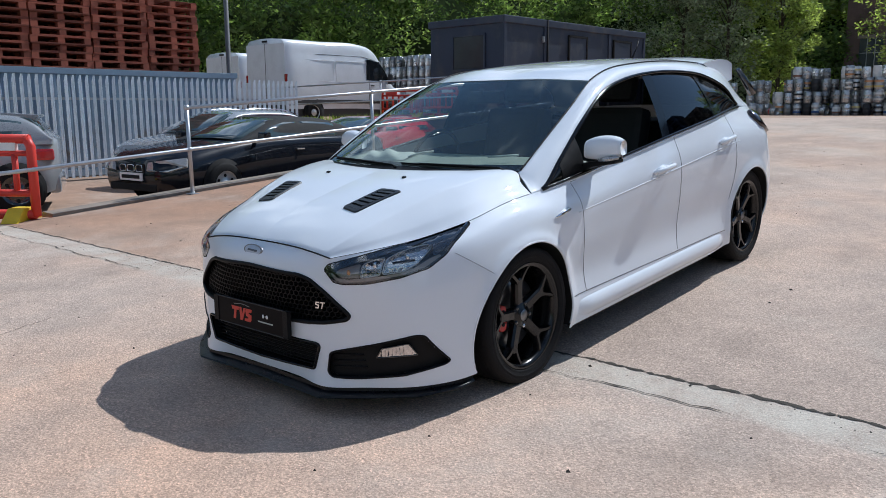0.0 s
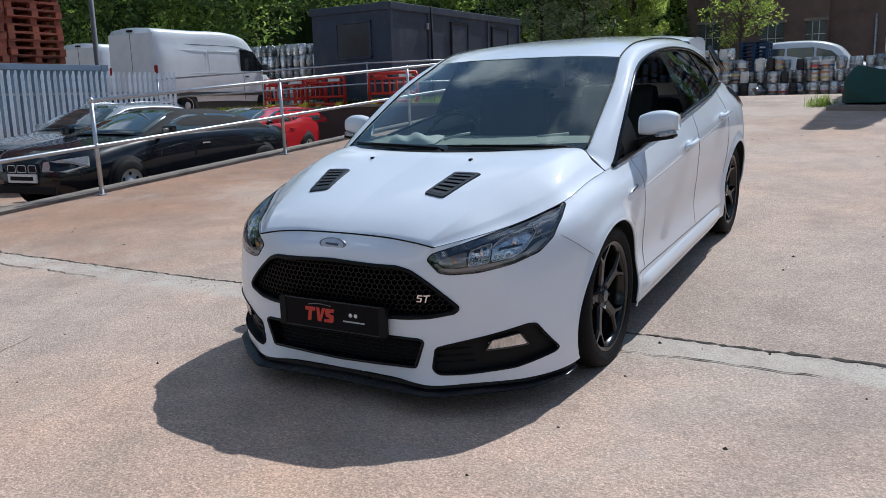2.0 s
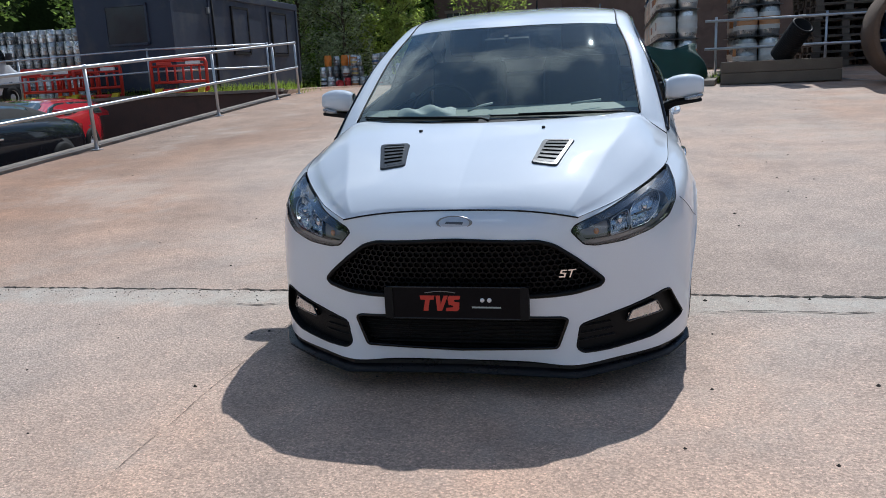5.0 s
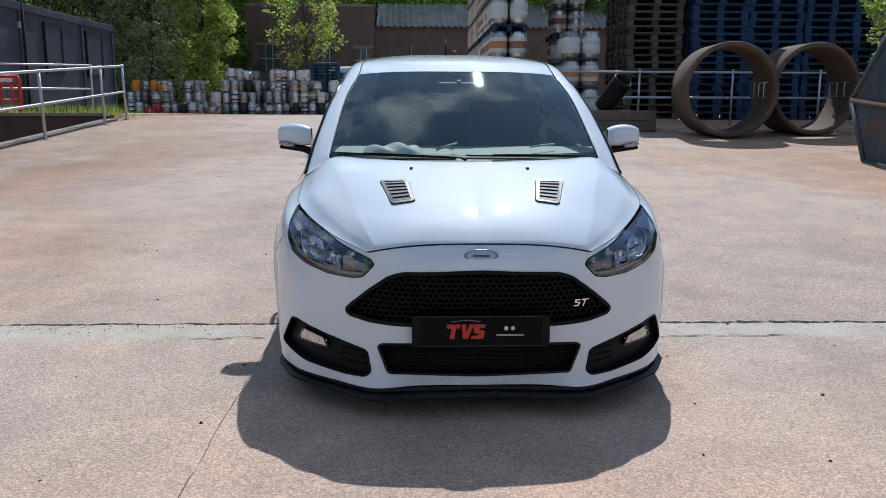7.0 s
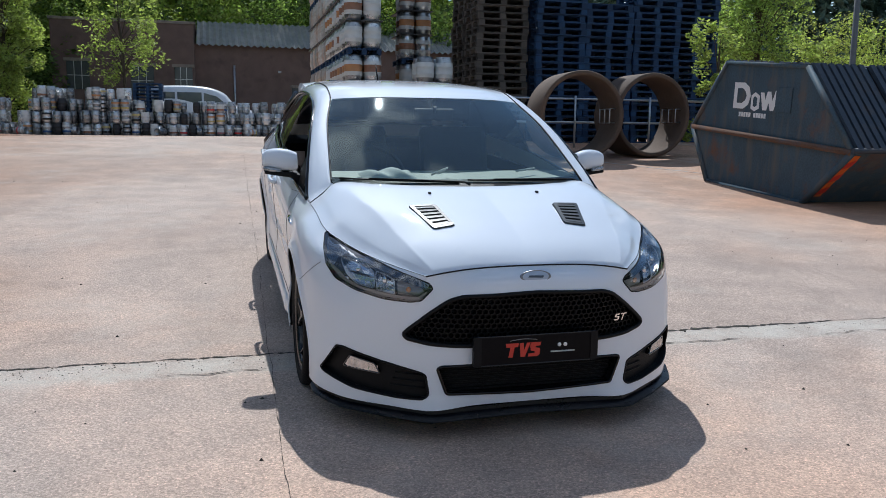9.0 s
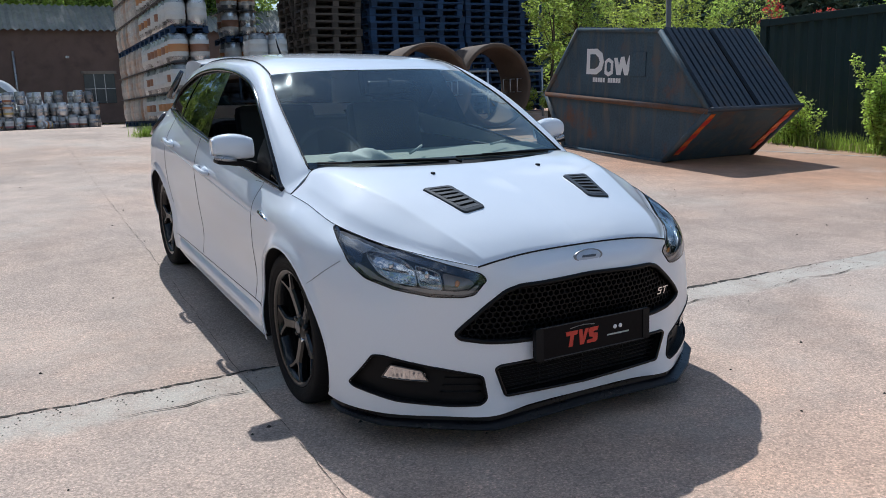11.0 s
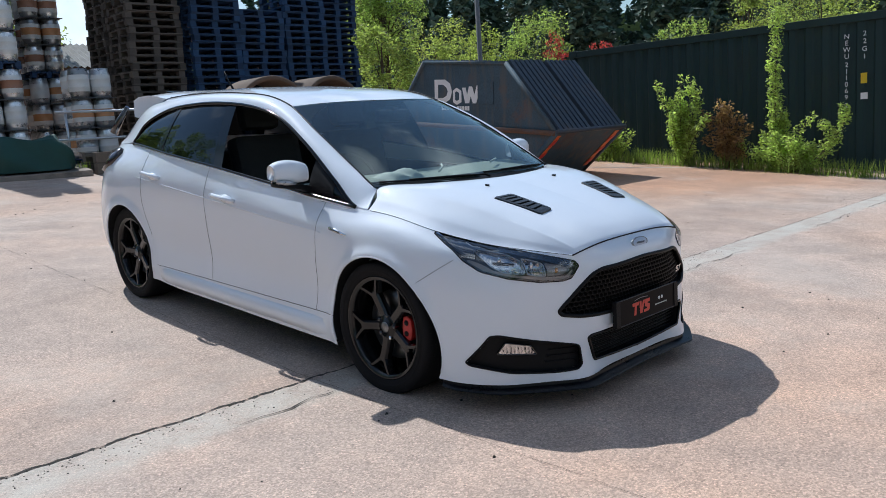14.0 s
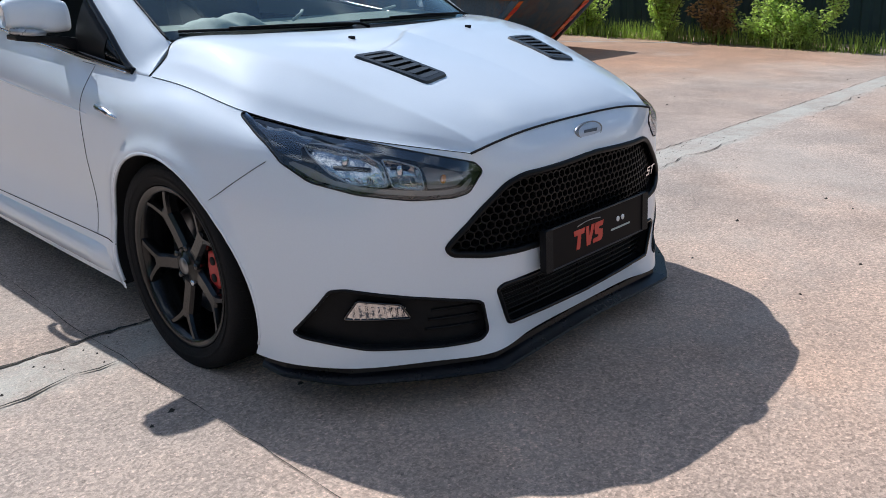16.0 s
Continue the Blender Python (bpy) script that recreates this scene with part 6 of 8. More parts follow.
# small slanted marks in the grille
gm = on_nose(.40, .515) + Vector((0, .008, 0))
mk = part("grille_mark", prism(bmesh.new(), [(-.034, -.016), (-.010, -.016), (-.003, .004), (-.022, .006), (-.020, .012), (0, .013), (-.002, .018), (-.026, .018), (-.031, .002), (-.012, -.002), (-.015, -.010), (-.034, -.010)], 0, .006, Matrix.Translation(gm) @ on_front @ Matrix.Rotation(radians(6), 4, "Y") @ Matrix.Scale(.85, 4)), M_CHROME, grille, "silver slanted grille mark")
part("mark_stroke", prism(bmesh.new(), [(.004, .018), (.038, .021), (.037, .016), (.024, .0145), (.014, -.016), (.008, -.016), (.017, .0135), (.005, .0125)], 0, .006, Matrix.Translation(gm) @ on_front @ Matrix.Rotation(radians(6), 4, "Y") @ Matrix.Scale(.85, 4)), M_CHROME, mk)
plate_m = pose(0, -.893, .4235, -4) @ on_front
pl = part("show_plate", prism(bmesh.new(), rounded([(-.262, -.057), (.262, -.057), (.262, .057), (-.262, .057)], .008), -.012, .004, plate_m), M_PLATE, car, "black show plate with red and white marks")
part("plate_frame", tubed([plate_m @ Vector((x, y, .003)) for x, y in rounded([(-.264, -.059), (.264, -.059), (.264, .059), (-.264, .059)], .01)], .0030, 6, True), M_VENT, pl)
for sx_ in (-1, 1):
    part("plate_clip", prism(bmesh.new(), rounded([(sx_ * .236, -.060), (sx_ * .268, -.060), (sx_ * .268, .060), (sx_ * .236, .060)], .006), -.014, .0075, plate_m), M_MATTBLK, pl, "black plate clip")
part("plate_bracket", boxed(-.20, .20, -.89, -.84, .385, .46), M_DARK, pl)
# the mark: slanted red blocks under a thin arc
R = lambda pts, h=.0052: part("plate_mark", prism(bmesh.new(), pts, .0042, h, plate_m), M_REDTXT, pl, "red slanted block")
R([(-.134, .028), (-.078, .028), (-.082, .012), (-.097, .012), (-.104, -.030), (-.122, -.030), (-.114, .012), (-.131, .012)])
R([(-.074, .028), (-.058, .028), (-.056, -.006), (-.044, .028), (-.028, .028), (-.052, -.030), (-.070, -.030)])
R([(-.024, .028), (.018, .028), (.014, .014), (-.006, .012), (-.006, .006), (.014, .002), (.012, -.022), (.004, -.030), (-.038, -.030), (-.036, -.018), (-.010, -.016), (-.009, -.010), (-.026, -.006), (-.030, .016)])
part("plate_arc", tubed([plate_m @ Vector((x, .036 + .008 * math.cos((x + .055) * 22), .0045)) for x in np.linspace(-.115, .0, 12)], .0016, 5), M_GREYPL, pl)
for x in (.098, .124):
    part("plate_dot", lathe(bmesh.new(), [(.0085, .0042), (.0085, .005), (0, .0052)], 16, plate_m @ Matrix.Translation((x, .012, 0))), M_WHITETXT, pl, "white round mark")
part("plate_line", prism(bmesh.new(), [(.060, -.018), (.166, -.018), (.166, -.012), (.060, -.012)], .0042, .005, plate_m), M_SEATTRIM, pl, "pale line of small print")

# bonnet vents
for side in (1, -1):
    V4 = [Vector((side * x, y, 0)) for x, y in ((.250, -.528), (.352, -.542), (.412, -.300), (.280, -.303))]
    top = lambda x, y, o: on_bonnet(x, y, o)
    outer_ = rounded([(abs(p.x), p.y) for p in V4], .018)
    innr = rounded([(.270, -.510), (.338, -.520), (.389, -.319), (.300, -.321)], .012)
    n = len(outer_)
    v = []
    for (x0, y0), (x1, y1) in zip(outer_, innr):
        v += [top(side * x0, y0, .0005), top(side * (x0 * .8 + x1 * .2), y0 * .8 + y1 * .2, .007), top(side * x1, y1, .007), top(side * x1, y1, .0) - Vector((0, 0, .02))]
    fs = [(i * 4 + j, i * 4 + j + 1, ((i + 1) % n) * 4 + j + 1, ((i + 1) % n) * 4 + j) for i in range(n) for j in range(3)]
    vent = solid(v, fs, "bonnet_vent", M_VENT, car, "black louvred bonnet vent")
    solid([top(side * x, y, .0015) for x, y in innr], [tuple(range(len(innr)))], "vent_floor", M_DARK, vent)
    for t in np.linspace(.0, .86, 6):
        a, a2 = (Vector((.270, -.510)).lerp(Vector((.300, -.321)), q) for q in (t, t + .125))
        b, b2 = (Vector((.338, -.520)).lerp(Vector((.389, -.319)), q) for q in (t, t + .125))
        sl = solid([top(side * a.x, a.y, .0068), top(side * b.x, b.y, .0068), top(side * b2.x, b2.y, .0035), top(side * a2.x, a2.y, .0035)], [(0, 1, 2, 3)], "louvre", M_VENT, vent)
        md = sl.modifiers.new("t", "SOLIDIFY")
        md.thickness, md.offset = .0022, 0
    # washer jets and wipers
    jp = on_bonnet(side * .27, -.138)
    jb = bmesh.new()
    box(jb, jp.x - .007, jp.x + .007, jp.y - .011, jp.y + .009, jp.z - .003, jp.z + .008, .003)
    part("washer_jet", jb, M_MATTBLK, car, "black washer jet")


def foot_at(x, dy, dz):
    f_ = np.array([np.interp(abs(x), foot[:, 0], foot[:, k]) for k in (1, 2)])
    return Vector((x, f_[0] + dy, f_[1] + dz))


for x0, x1 in ((-.64, -.05), (.0, .58)):
    pts = [foot_at(x, .012 + .016 * (x1 - x) / (x1 - x0), .012 + .010 * (x1 - x) / (x1 - x0)) for x in np.linspace(x0, x1, 14)]
    wp = part("wiper_blade", tubed(pts, .0045, 6), M_MATTBLK, car, "black wiper blade")
    part("wiper_arm", tubed([pts[3] + Vector((0, -.008, .006)), pts[8] + Vector((0, -.012, .008)), pts[-1] + Vector((.02, -.022, .004)), pts[-1] + Vector((.05, -.030, -.008))], [.0035, .004, .005, .007], 6), M_MATTBLK, wp)
part("aerial", tubed([(0, 2.62, 1.415), (0, 2.70, 1.50), (0, 2.74, 1.56)], [.009, .005, .003], 8), M_MATTBLK, car, "short black roof aerial")

# ---- the brick building and the minibus behind the kegs ----
M_BRICK = mat("dark_red_brick", (0.165, 0.110, 0.090), 0.88, 0, 0.28, 2.2, 0.4, 30, tint=(0.11, 0.075, 0.065))
M_ROOFSHEET = mat("grey_corrugated_sheet", (0.30, 0.29, 0.275), 0.85, 0.0, 0.3, 2, 0.2, 30)
M_PANE = mat("dirty_window_pane", (0.05, 0.06, 0.065), 0.2, 0, 0.3, 3)
bld = thing("brick_building", "long dark red brick works building with a corrugated roof", "building", Matrix.Translation((-10.6, 48, .95)) @ Matrix.Scale(1.3, 4))
part("wall", boxed(0, 6.1, 0, 5, 0, 4.95), M_BRICK, bld, "older gabled brick wall")
part("parapet", boxed(-.08, 6.18, -.06, 5, 4.95, 5.08, .02), M_KERB, bld)
part("wall", boxed(6.1, 24, .6, 5, 0, 4.15), M_BRICK, bld)
rv = []
for i in range(241):
    x = 6.2 + 17.7 * i / 240
    dz = .05 * math.cos(i * math.pi / 2)
    rv += [(x, .35, 4.10 + dz), (x, 3.6, 5.55 + dz)]
solid(rv, [(2 * i, 2 * i + 2, 2 * i + 3, 2 * i + 1) for i in range(240)], "roof", M_ROOFSHEET, bld, "grey corrugated roof sheets")
for x, z, w, h in ((.6, 1.9, .95, 1.25), (3.3, 1.7, 1.0, 1.3), (5.2, 1.9, .8, 1.1), (10.6, .9, 1.3, 1.3)):
    y = -.02 if x < 6.4 else .58
    wo = part("window", boxed(x, x + w, y - .02, y + .05, z, z + h, .01), M_PANE, bld, "dusty small-paned window")
    part("lintel", boxed(x - .1, x + w + .1, y - .05, y + .05, z + h, z + h + .14, .01), M_KERB, wo)
    for k in (1, 2):
        part("glazing_bar", boxed(x + w * k / 3 - .015, x + w * k / 3 + .015, y - .035, y - .02, z, z + h), M_SILVERPL, wo)
    part("glazing_bar", boxed(x, x + w, y - .036, y - .02, z + h * .5 - .015, z + h * .5 + .015), M_SILVERPL, wo)
part("downpipe", tubed([(7.9, .52, 0), (7.9, .52, 3.2)], .05, 8), M_SILVERPL, bld, "pale downpipe")
part("wall_lamp", boxed(9.95, 10.1, .45, .58, 2.9, 3.0, .02), M_SILVERPL, bld)


# ---- vans ----
M_VANW = mat("white_van_paint", (0.74, 0.76, 0.79), 0.28, 0, 0.03, 2, 0, 120, coat=.6)
M_VANGLASS = mat("dark_vehicle_glass", (0.012, 0.015, 0.018), 0.06, 0, 0.1, 4, coat=1)
M_GREYBUMP = mat("grey_bumper_plastic", (0.05, 0.05, 0.052), 0.6, 0, 0.15, 8, 0.2)
M_ALLOY = mat("silver_alloy", (0.55, 0.56, 0.57), 0.35, 0.3, 0.1, 8)


def plain_wheel(parent, x, y, z, r, w, cover, side):
    m = Matrix.Translation((x, y, z)) @ Matrix.Rotation(radians(90 * side), 4, "Y")
    wh = part("wheel", lathe(bmesh.new(), [(r * .62, -w / 2), (r * .9, -w / 2), (r, -w * .35), (r, w * .35), (r * .9, w / 2), (r * .62, w / 2)], 32, m), M_RUBBER, parent, "black tyre")
    part("wheel_trim", lathe(bmesh.new(), [(r * .64, w * .44), (r * .58, w * .30), (r * .25, w * .34), (r * .16, w * .46), (0, w * .47)], 32, m), cover, wh, "silver wheel trim")
    for i in range(6):
        a = 2 * math.pi * i / 6
        part("trim_slot", lathe(bmesh.new(), [(r * .08, w * .36), (0, w * .362)], 8, m @ Matrix.Translation((r * .42 * math.cos(a), r * .42 * math.sin(a), 0))), M_DARK, wh)


def loft_vehicle(name, sections, material, parent, label=""):
    """A body drawn through upright slices: each is y and a list of (x, z) from the sill over the roof's middle, mirrored."""
    at = np.linspace(0, len(sections) - 1, 8 * len(sections))
    arr = np.array([[(x, y, z) for x, z in sec] for y, sec in sections])
    k = arr.shape[1]
    lines = np.stack([spline(arr[:, j], at) for j in range(k)], 1)
    up = np.linspace(0, k - 1, 6 * k)
    p = np.stack([spline(r, up) for r in lines], 0)
    p[..., 0] = np.maximum(p[..., 0], 0)
    p[:, -1, 0] = 0
    sk = Skin(p)
    vv = np.vstack([sk.v, sk.v * [-1, 1, 1]])
    ff = np.vstack([sk.f, sk.f[:, ::-1] + len(sk.v)])
    nu = p.shape[1]
    caps = [list(range(o, o + nu)) + [len(sk.v) + i for i in range(o + nu - 2, o - 1, -1)] for o in (0, (p.shape[0] - 1) * nu)]
    ff = [tuple(f) for f in ff] + [tuple(c) for c in caps]
    ob = solid(vv, ff, name, material, parent, label, smooth=True)
    bm = bmesh.new()
    bm.from_mesh(ob.data)
    bmesh.ops.remove_doubles(bm, verts=bm.verts, dist=.0005)
    bmesh.ops.recalc_face_normals(bm, faces=bm.faces)
    bm.to_mesh(ob.data)
    bm.free()
    return ob


def panel_van(at, group):
    """A tall panel van, 5.5 m long, nose towards +y."""
    v = thing("panel_van", "white high-roof panel van parked on the terrace", "van", at, group)
    rear = [(.96, .45), (1.0, .9), (1.0, 1.4), (.95, 2.1), (.86, 2.52), (.45, 2.60), (0, 2.62)]
    secs = [(0, [(x * .97, z) for x, z in rear]), (.06, rear), (1.5, rear), (3.2, rear), (3.9, [(.98, .42), (1.0, .9), (1.0, 1.4), (.93, 2.0), (.82, 2.36), (.42, 2.48), (0, 2.50)]), (4.45, [(.97, .42), (1.0, .85), (.99, 1.3), (.90, 1.62), (.78, 1.80), (.40, 1.92), (0, 1.96)]), (4.85, [(.95, .42), (.98, .8), (.96, 1.08), (.86, 1.22), (.72, 1.30), (.38, 1.37), (0, 1.40)]), (5.35, [(.85, .40), (.90, .65), (.88, .85), (.78, 1.0), (.6, 1.08), (.3, 1.13), (0, 1.15)]), (5.5, [(.72, .42), (.78, .6), (.76, .75), (.66, .88), (.5, .94), (.25, .97), (0, .98)])]
    loft_vehicle("body", secs, M_VANW, v)
    part("rear_door", boxed(-.93, .93, -.015, .01, .55, 2.45, .01), M_VANW, v)
    part("door_gap", boxed(-.006, .006, -.022, -.012, .55, 2.45), M_DARK, v)
    for s in (1, -1):
        part("tail_lamp", boxed(s * .90, s * .985, -.03, .06, 1.28, 1.52, .02), M_REDLENS, v, "small red tail lamp")
        gb = prism(bmesh.new(), [(3.42, 1.40), (4.52, 1.36), (4.40, 1.62), (4.02, 2.02), (3.46, 2.08)], .93, 1.006, Matrix(((0, 0, s, 0), (1, 0, 0, 0), (0, 1, 0, 0), (0, 0, 0, 1))), 0)
        part("cab_window", gb, M_VANGLASS, v, "dark cab window")
        part("side_moulding", boxed(s * .99, s * 1.018, .25, 4.9, .62, .74, .01), M_GREYBUMP, v, "black rubbing strip")
        for ya, yb in ((.45, 1.95), (2.05, 3.45)):
            part("pressed_panel", tubed([(s * (1.0 - .02 * (z > 1.6)), y, z) for y, z in ((ya, 1.32), (yb, 1.32), (yb, 1.98), (ya, 1.98))], .009, 6, True), M_VANW, v)
        part("roof_seam", tubed([(s * .945, .1, 2.16), (s * .945, 3.3, 2.16), (s * .93, 3.9, 2.06)], .008, 6), M_GREYBUMP, v)
        part("door_handle", boxed(s * .995, s * 1.02, 3.62, 3.78, 1.20, 1.24, .006), M_GREYBUMP, v)
        part("door_line", tubed([(s * 1.004, 3.55, .5), (s * 1.004, 3.55, 1.9)], .006, 6), M_DARK, v)
        mb = bmesh.new()
        box(mb, s * 1.02, s * 1.2, 4.42, 4.52, 1.28, 1.62, .03)
        part("door_mirror", mb, M_GREYBUMP, v)
        part("headlamp", boxed(s * .66, s * .88, 5.12, 5.38, .80, 1.0, .03), M_LENS, v)
        for y in (1.05, 4.55):
            plain_wheel(v, s * .925, y, .34, .34, .22, M_ALLOY, s)
            ab = lathe(bmesh.new(), [(.43, 0), (.43, .012), (0, .013)], 28, Matrix.Translation((s * .985, y, .36)) @ Matrix.Rotation(radians(90 * s), 4, "Y"))
            part("wheel_arch", ab, M_DARK, v)
    part("underbody", boxed(-.93, .93, .25, 4.9, .20, .47, .02), M_GREYBUMP, v, "grey lower sill")
    part("rear_bumper", boxed(-.97, .97, -.10, .05, .38, .58, .03), M_GREYBUMP, v, "grey step bumper")
    part("roof_lamp", boxed(-.12, .12, -.03, .02, 2.50, 2.56, .01), M_DARK, v)
    part("screen", prism(bmesh.new(), [(-.74, 0), (.74, 0), (.64, .62), (-.64, .62)], 0, .02, pose(0, 4.83, 1.41, 118 - 180, 0, 0) @ pose(0, 0, 0, 0, 0, 0), .0), M_VANGLASS, v)
    return v


van = panel_van(pose(-16.42, 11.60, .85) @ Matrix.Diagonal((.95, .90, .915, 1)), "vans on the terrace")
copy_thing(van, pose(-19.6, 12.3, .85) @ Matrix.Diagonal((1, 1, .915, 1)))

# minibus in front of the brick building
M_BUSGLASS = mat("grey_vehicle_glass", (0.075, 0.090, 0.105), 0.08, 0, 0.2, 1.5, coat=1)
bus = thing("minibus", "white minibus with dark windows behind the kegs", "van", pose(-4.5, 36.4, 1.20, 0, 0, -90) @ Matrix.Scale(.98, 4))
low = [(.93, .30), (.98, .75), (.96, 1.05), (.90, 1.5), (.80, 1.84), (.4, 1.94), (0, 1.96)]
loft_vehicle("body", [(0, [(x * .96, z * .98) for x, z in low]), (.15, low), (2.9, low), (3.55, [(.92, .3), (.97, .75), (.95, 1.05), (.86, 1.4), (.72, 1.58), (.36, 1.68), (0, 1.7)]), (4.05, [(.9, .3), (.94, .7), (.92, .95), (.8, 1.06), (.62, 1.12), (.3, 1.17), (0, 1.18)]), (4.8, [(.72, .32), (.78, .55), (.75, .72), (.62, .84), (.5, .88), (.25, .92), (0, .93)])], M_VANW, bus)
for s in (1, -1):
    for y0, y1 in ((.35, 1.3), (1.4, 2.5)):
        part("side_window", boxed(s * .84, s * .965, y0, y1, 1.05, 1.70, .02), M_BUSGLASS, bus)
    part("cab_window", prism(bmesh.new(), [(2.6, 1.05), (3.75, 1.05), (3.2, 1.52), (2.6, 1.68)], .84, .965, Matrix(((0, 0, s, 0), (1, 0, 0, 0), (0, 1, 0, 0), (0, 0, 0, 1)))), M_BUSGLASS, bus)
    for y in (.9, 3.8):
        plain_wheel(bus, s * .86, y, .32, .32, .2, M_ALLOY, s)

# ---- grey site cabin on the terrace ----
M_CABINGREY = mat("dark_grey_cabin_paint", (0.036, 0.048, 0.078), 0.55, 0, 0.16, 2.5, 0.15, 60, tint=(0.085, 0.09, 0.10), tint_amount=.5)
cabin = thing("site_cabin", "dark grey portable site cabin with boarded windows", "cabin", pose(-9.0, 13.08, 1.05, 0, 0, 88))
cab_l, cab_w, cab_h = 6.7, 2.45, 2.42
part("wall", boxed(0, cab_l, 0, cab_w, .12, cab_h - .12), M_CABINGREY, cabin)
part("roof", boxed(-.05, cab_l + .05, -.05, cab_w + .05, cab_h - .18, cab_h, .02), M_CABINGREY, cabin)
part("skid", boxed(.1, cab_l - .1, .2, .4, 0, .12), M_DARK, cabin)
part("skid", boxed(.1, cab_l - .1, cab_w - .4, cab_w - .2, 0, .12), M_DARK, cabin)
for x in (.0, 1.65, 4.75, cab_l):
    part("corner_post", boxed(x - .05, x + .05, -.04, .02, .05, cab_h - .02, .01), M_CABINGREY, cabin)
for x, w in ((2.75, .80), (5.0, .9)):
    wo = part("window_board", boxed(x, x + w, -.035, .0, 1.0, 2.05, .01), M_CABINGREY, cabin, "grey shutter over the window")
    for a, b, c, d in ((x - .05, x, .95, 2.1), (x + w, x + w + .05, .95, 2.1), (x - .05, x + w + .05, 2.05, 2.11), (x - .05, x + w + .05, .92, .98)):
        part("shutter_frame", boxed(a, b, -.05, .0, c, d), M_DARK, wo)
eo = part("window_board", boxed(-.035, .0, .62, 1.62, 1.18, 1.98, .01), M_PANE, cabin, "dark end window")
for a, b, c, d in ((.57, .62, 1.13, 2.03), (1.62, 1.67, 1.13, 2.03), (.57, 1.67, 1.98, 2.03), (.57, 1.67, 1.13, 1.18)):
    part("shutter_frame", boxed(-.05, .0, a, b, c, d), M_CABINGREY, eo)
part("downpipe", tubed([(1.72, -.05, 0.1), (1.72, -.05, cab_h)], .03, 8), M_DARK, cabin)
part("wall_lamp", boxed(1.50, 1.57, -.08, -.01, 1.85, 2.0, .01), M_SILVERPL, cabin)

# ---- plastic barriers ----
M_REDPL = mat("red_barrier_plastic", (0.62, 0.045, 0.03), 0.42, 0, 0.12, 4, 0.1, 60)
M_YELLOWPL = mat("yellow_rubber_foot", (0.72, 0.50, 0.02), 0.6, 0, 0.12, 6, 0.1)


def barrier(at, w=1.7, h=1.0):
    b = thing("plastic_barrier", "red plastic pedestrian barrier with open bars", "barrier", at, "red plastic barriers")
    bm = bmesh.new()
    for x in (-w / 2 + .04, w / 2 - .04):
        tube(bm, [(x, 0, .10), (x, 0, h - .12), (x * .93, 0, h - .02)], .052, 8)
    for z, r in ((h - .04, .052), (h - .20, .032), (.36, .04), (.12, .055)):
        tube(bm, [(-w / 2 + .05, 0, z), (w / 2 - .05, 0, z)], r, 8)
    part("frame", bm, M_REDPL, b)
    for i in range(6):
        x = -w / 2 + w * (i + 1) / 7
        part("bar", tubed([(x, 0, .36), (x, 0, h - .2)], .034, 8), M_REDPL, b)
    for s in (-1, 1):
        part("reflector", boxed(s * w * .25 - .22, s * w * .25 + .22, -.03, .03, h - .17, h - .05, .01), M_WHITETXT if s > 0 else M_REDPL, b)
    for x in (-w / 2 + .22, w / 2 - .22):
        part("foot", prism(bmesh.new(), [(-.26, 0), (.26, 0), (.24, .05), (.09, .20), (-.09, .20), (-.24, .05)], -.10, .10, Matrix.Translation((x, 0, 0)) @ Matrix(((0, 0, 1, 0), (1, 0, 0, 0), (0, 1, 0, 0), (0, 0, 0, 1))), .01), M_YELLOWPL, b, "yellow rubber foot")
    return b


b0 = barrier(pose(-7.02, .335, ground_z(-6.9, .4), 0, 0, 34))
for x, y, r in ((-8.75, 12.72, 20), (-10.75, 12.6, 12), (-11.75, 12.35, 14), (-11.3, 12.75, -10)):
    copy_thing(b0, pose(x, y, ground_z(x, y), 0, 0, r) @ Matrix.Diagonal((.72, 1, .78, 1)))

# ---- light blue container, palisade fence, red-brown pallets ----
M_BLUEC = mat("faded_blue_container_paint", (0.23, 0.31, 0.40), 0.55, 0.05, 0.14, 1.5, 0.1, 40, tint=(0.20, 0.17, 0.15), tint_amount=.25)
M_GREENC = mat("dark_green_container_paint", (0.012, 0.034, 0.035), 0.72, 0.05, 0.18, 1.6, 0.1, 40, tint=(0.02, 0.035, 0.03), tint_amount=.5)


def corrugated(length, height, depth, pitch):
    """One wall of trapezoid ribs, x along, z up, ribs towards -y."""
    prof, x = [], 0.0
    while x < length - pitch:
        prof += [(x, 0), (x + pitch * .22, 0), (x + pitch * .36, -depth), (x + pitch * .72, -depth), (x + pitch * .86, 0)]
        x += pitch
    prof.append((length, 0))
    v = [(a, b, 0) for a, b in prof] + [(a, b, height) for a, b in prof]
    k = len(prof)
    return v, [(i, i + 1, k + i + 1, k + i) for i in range(k - 1)]


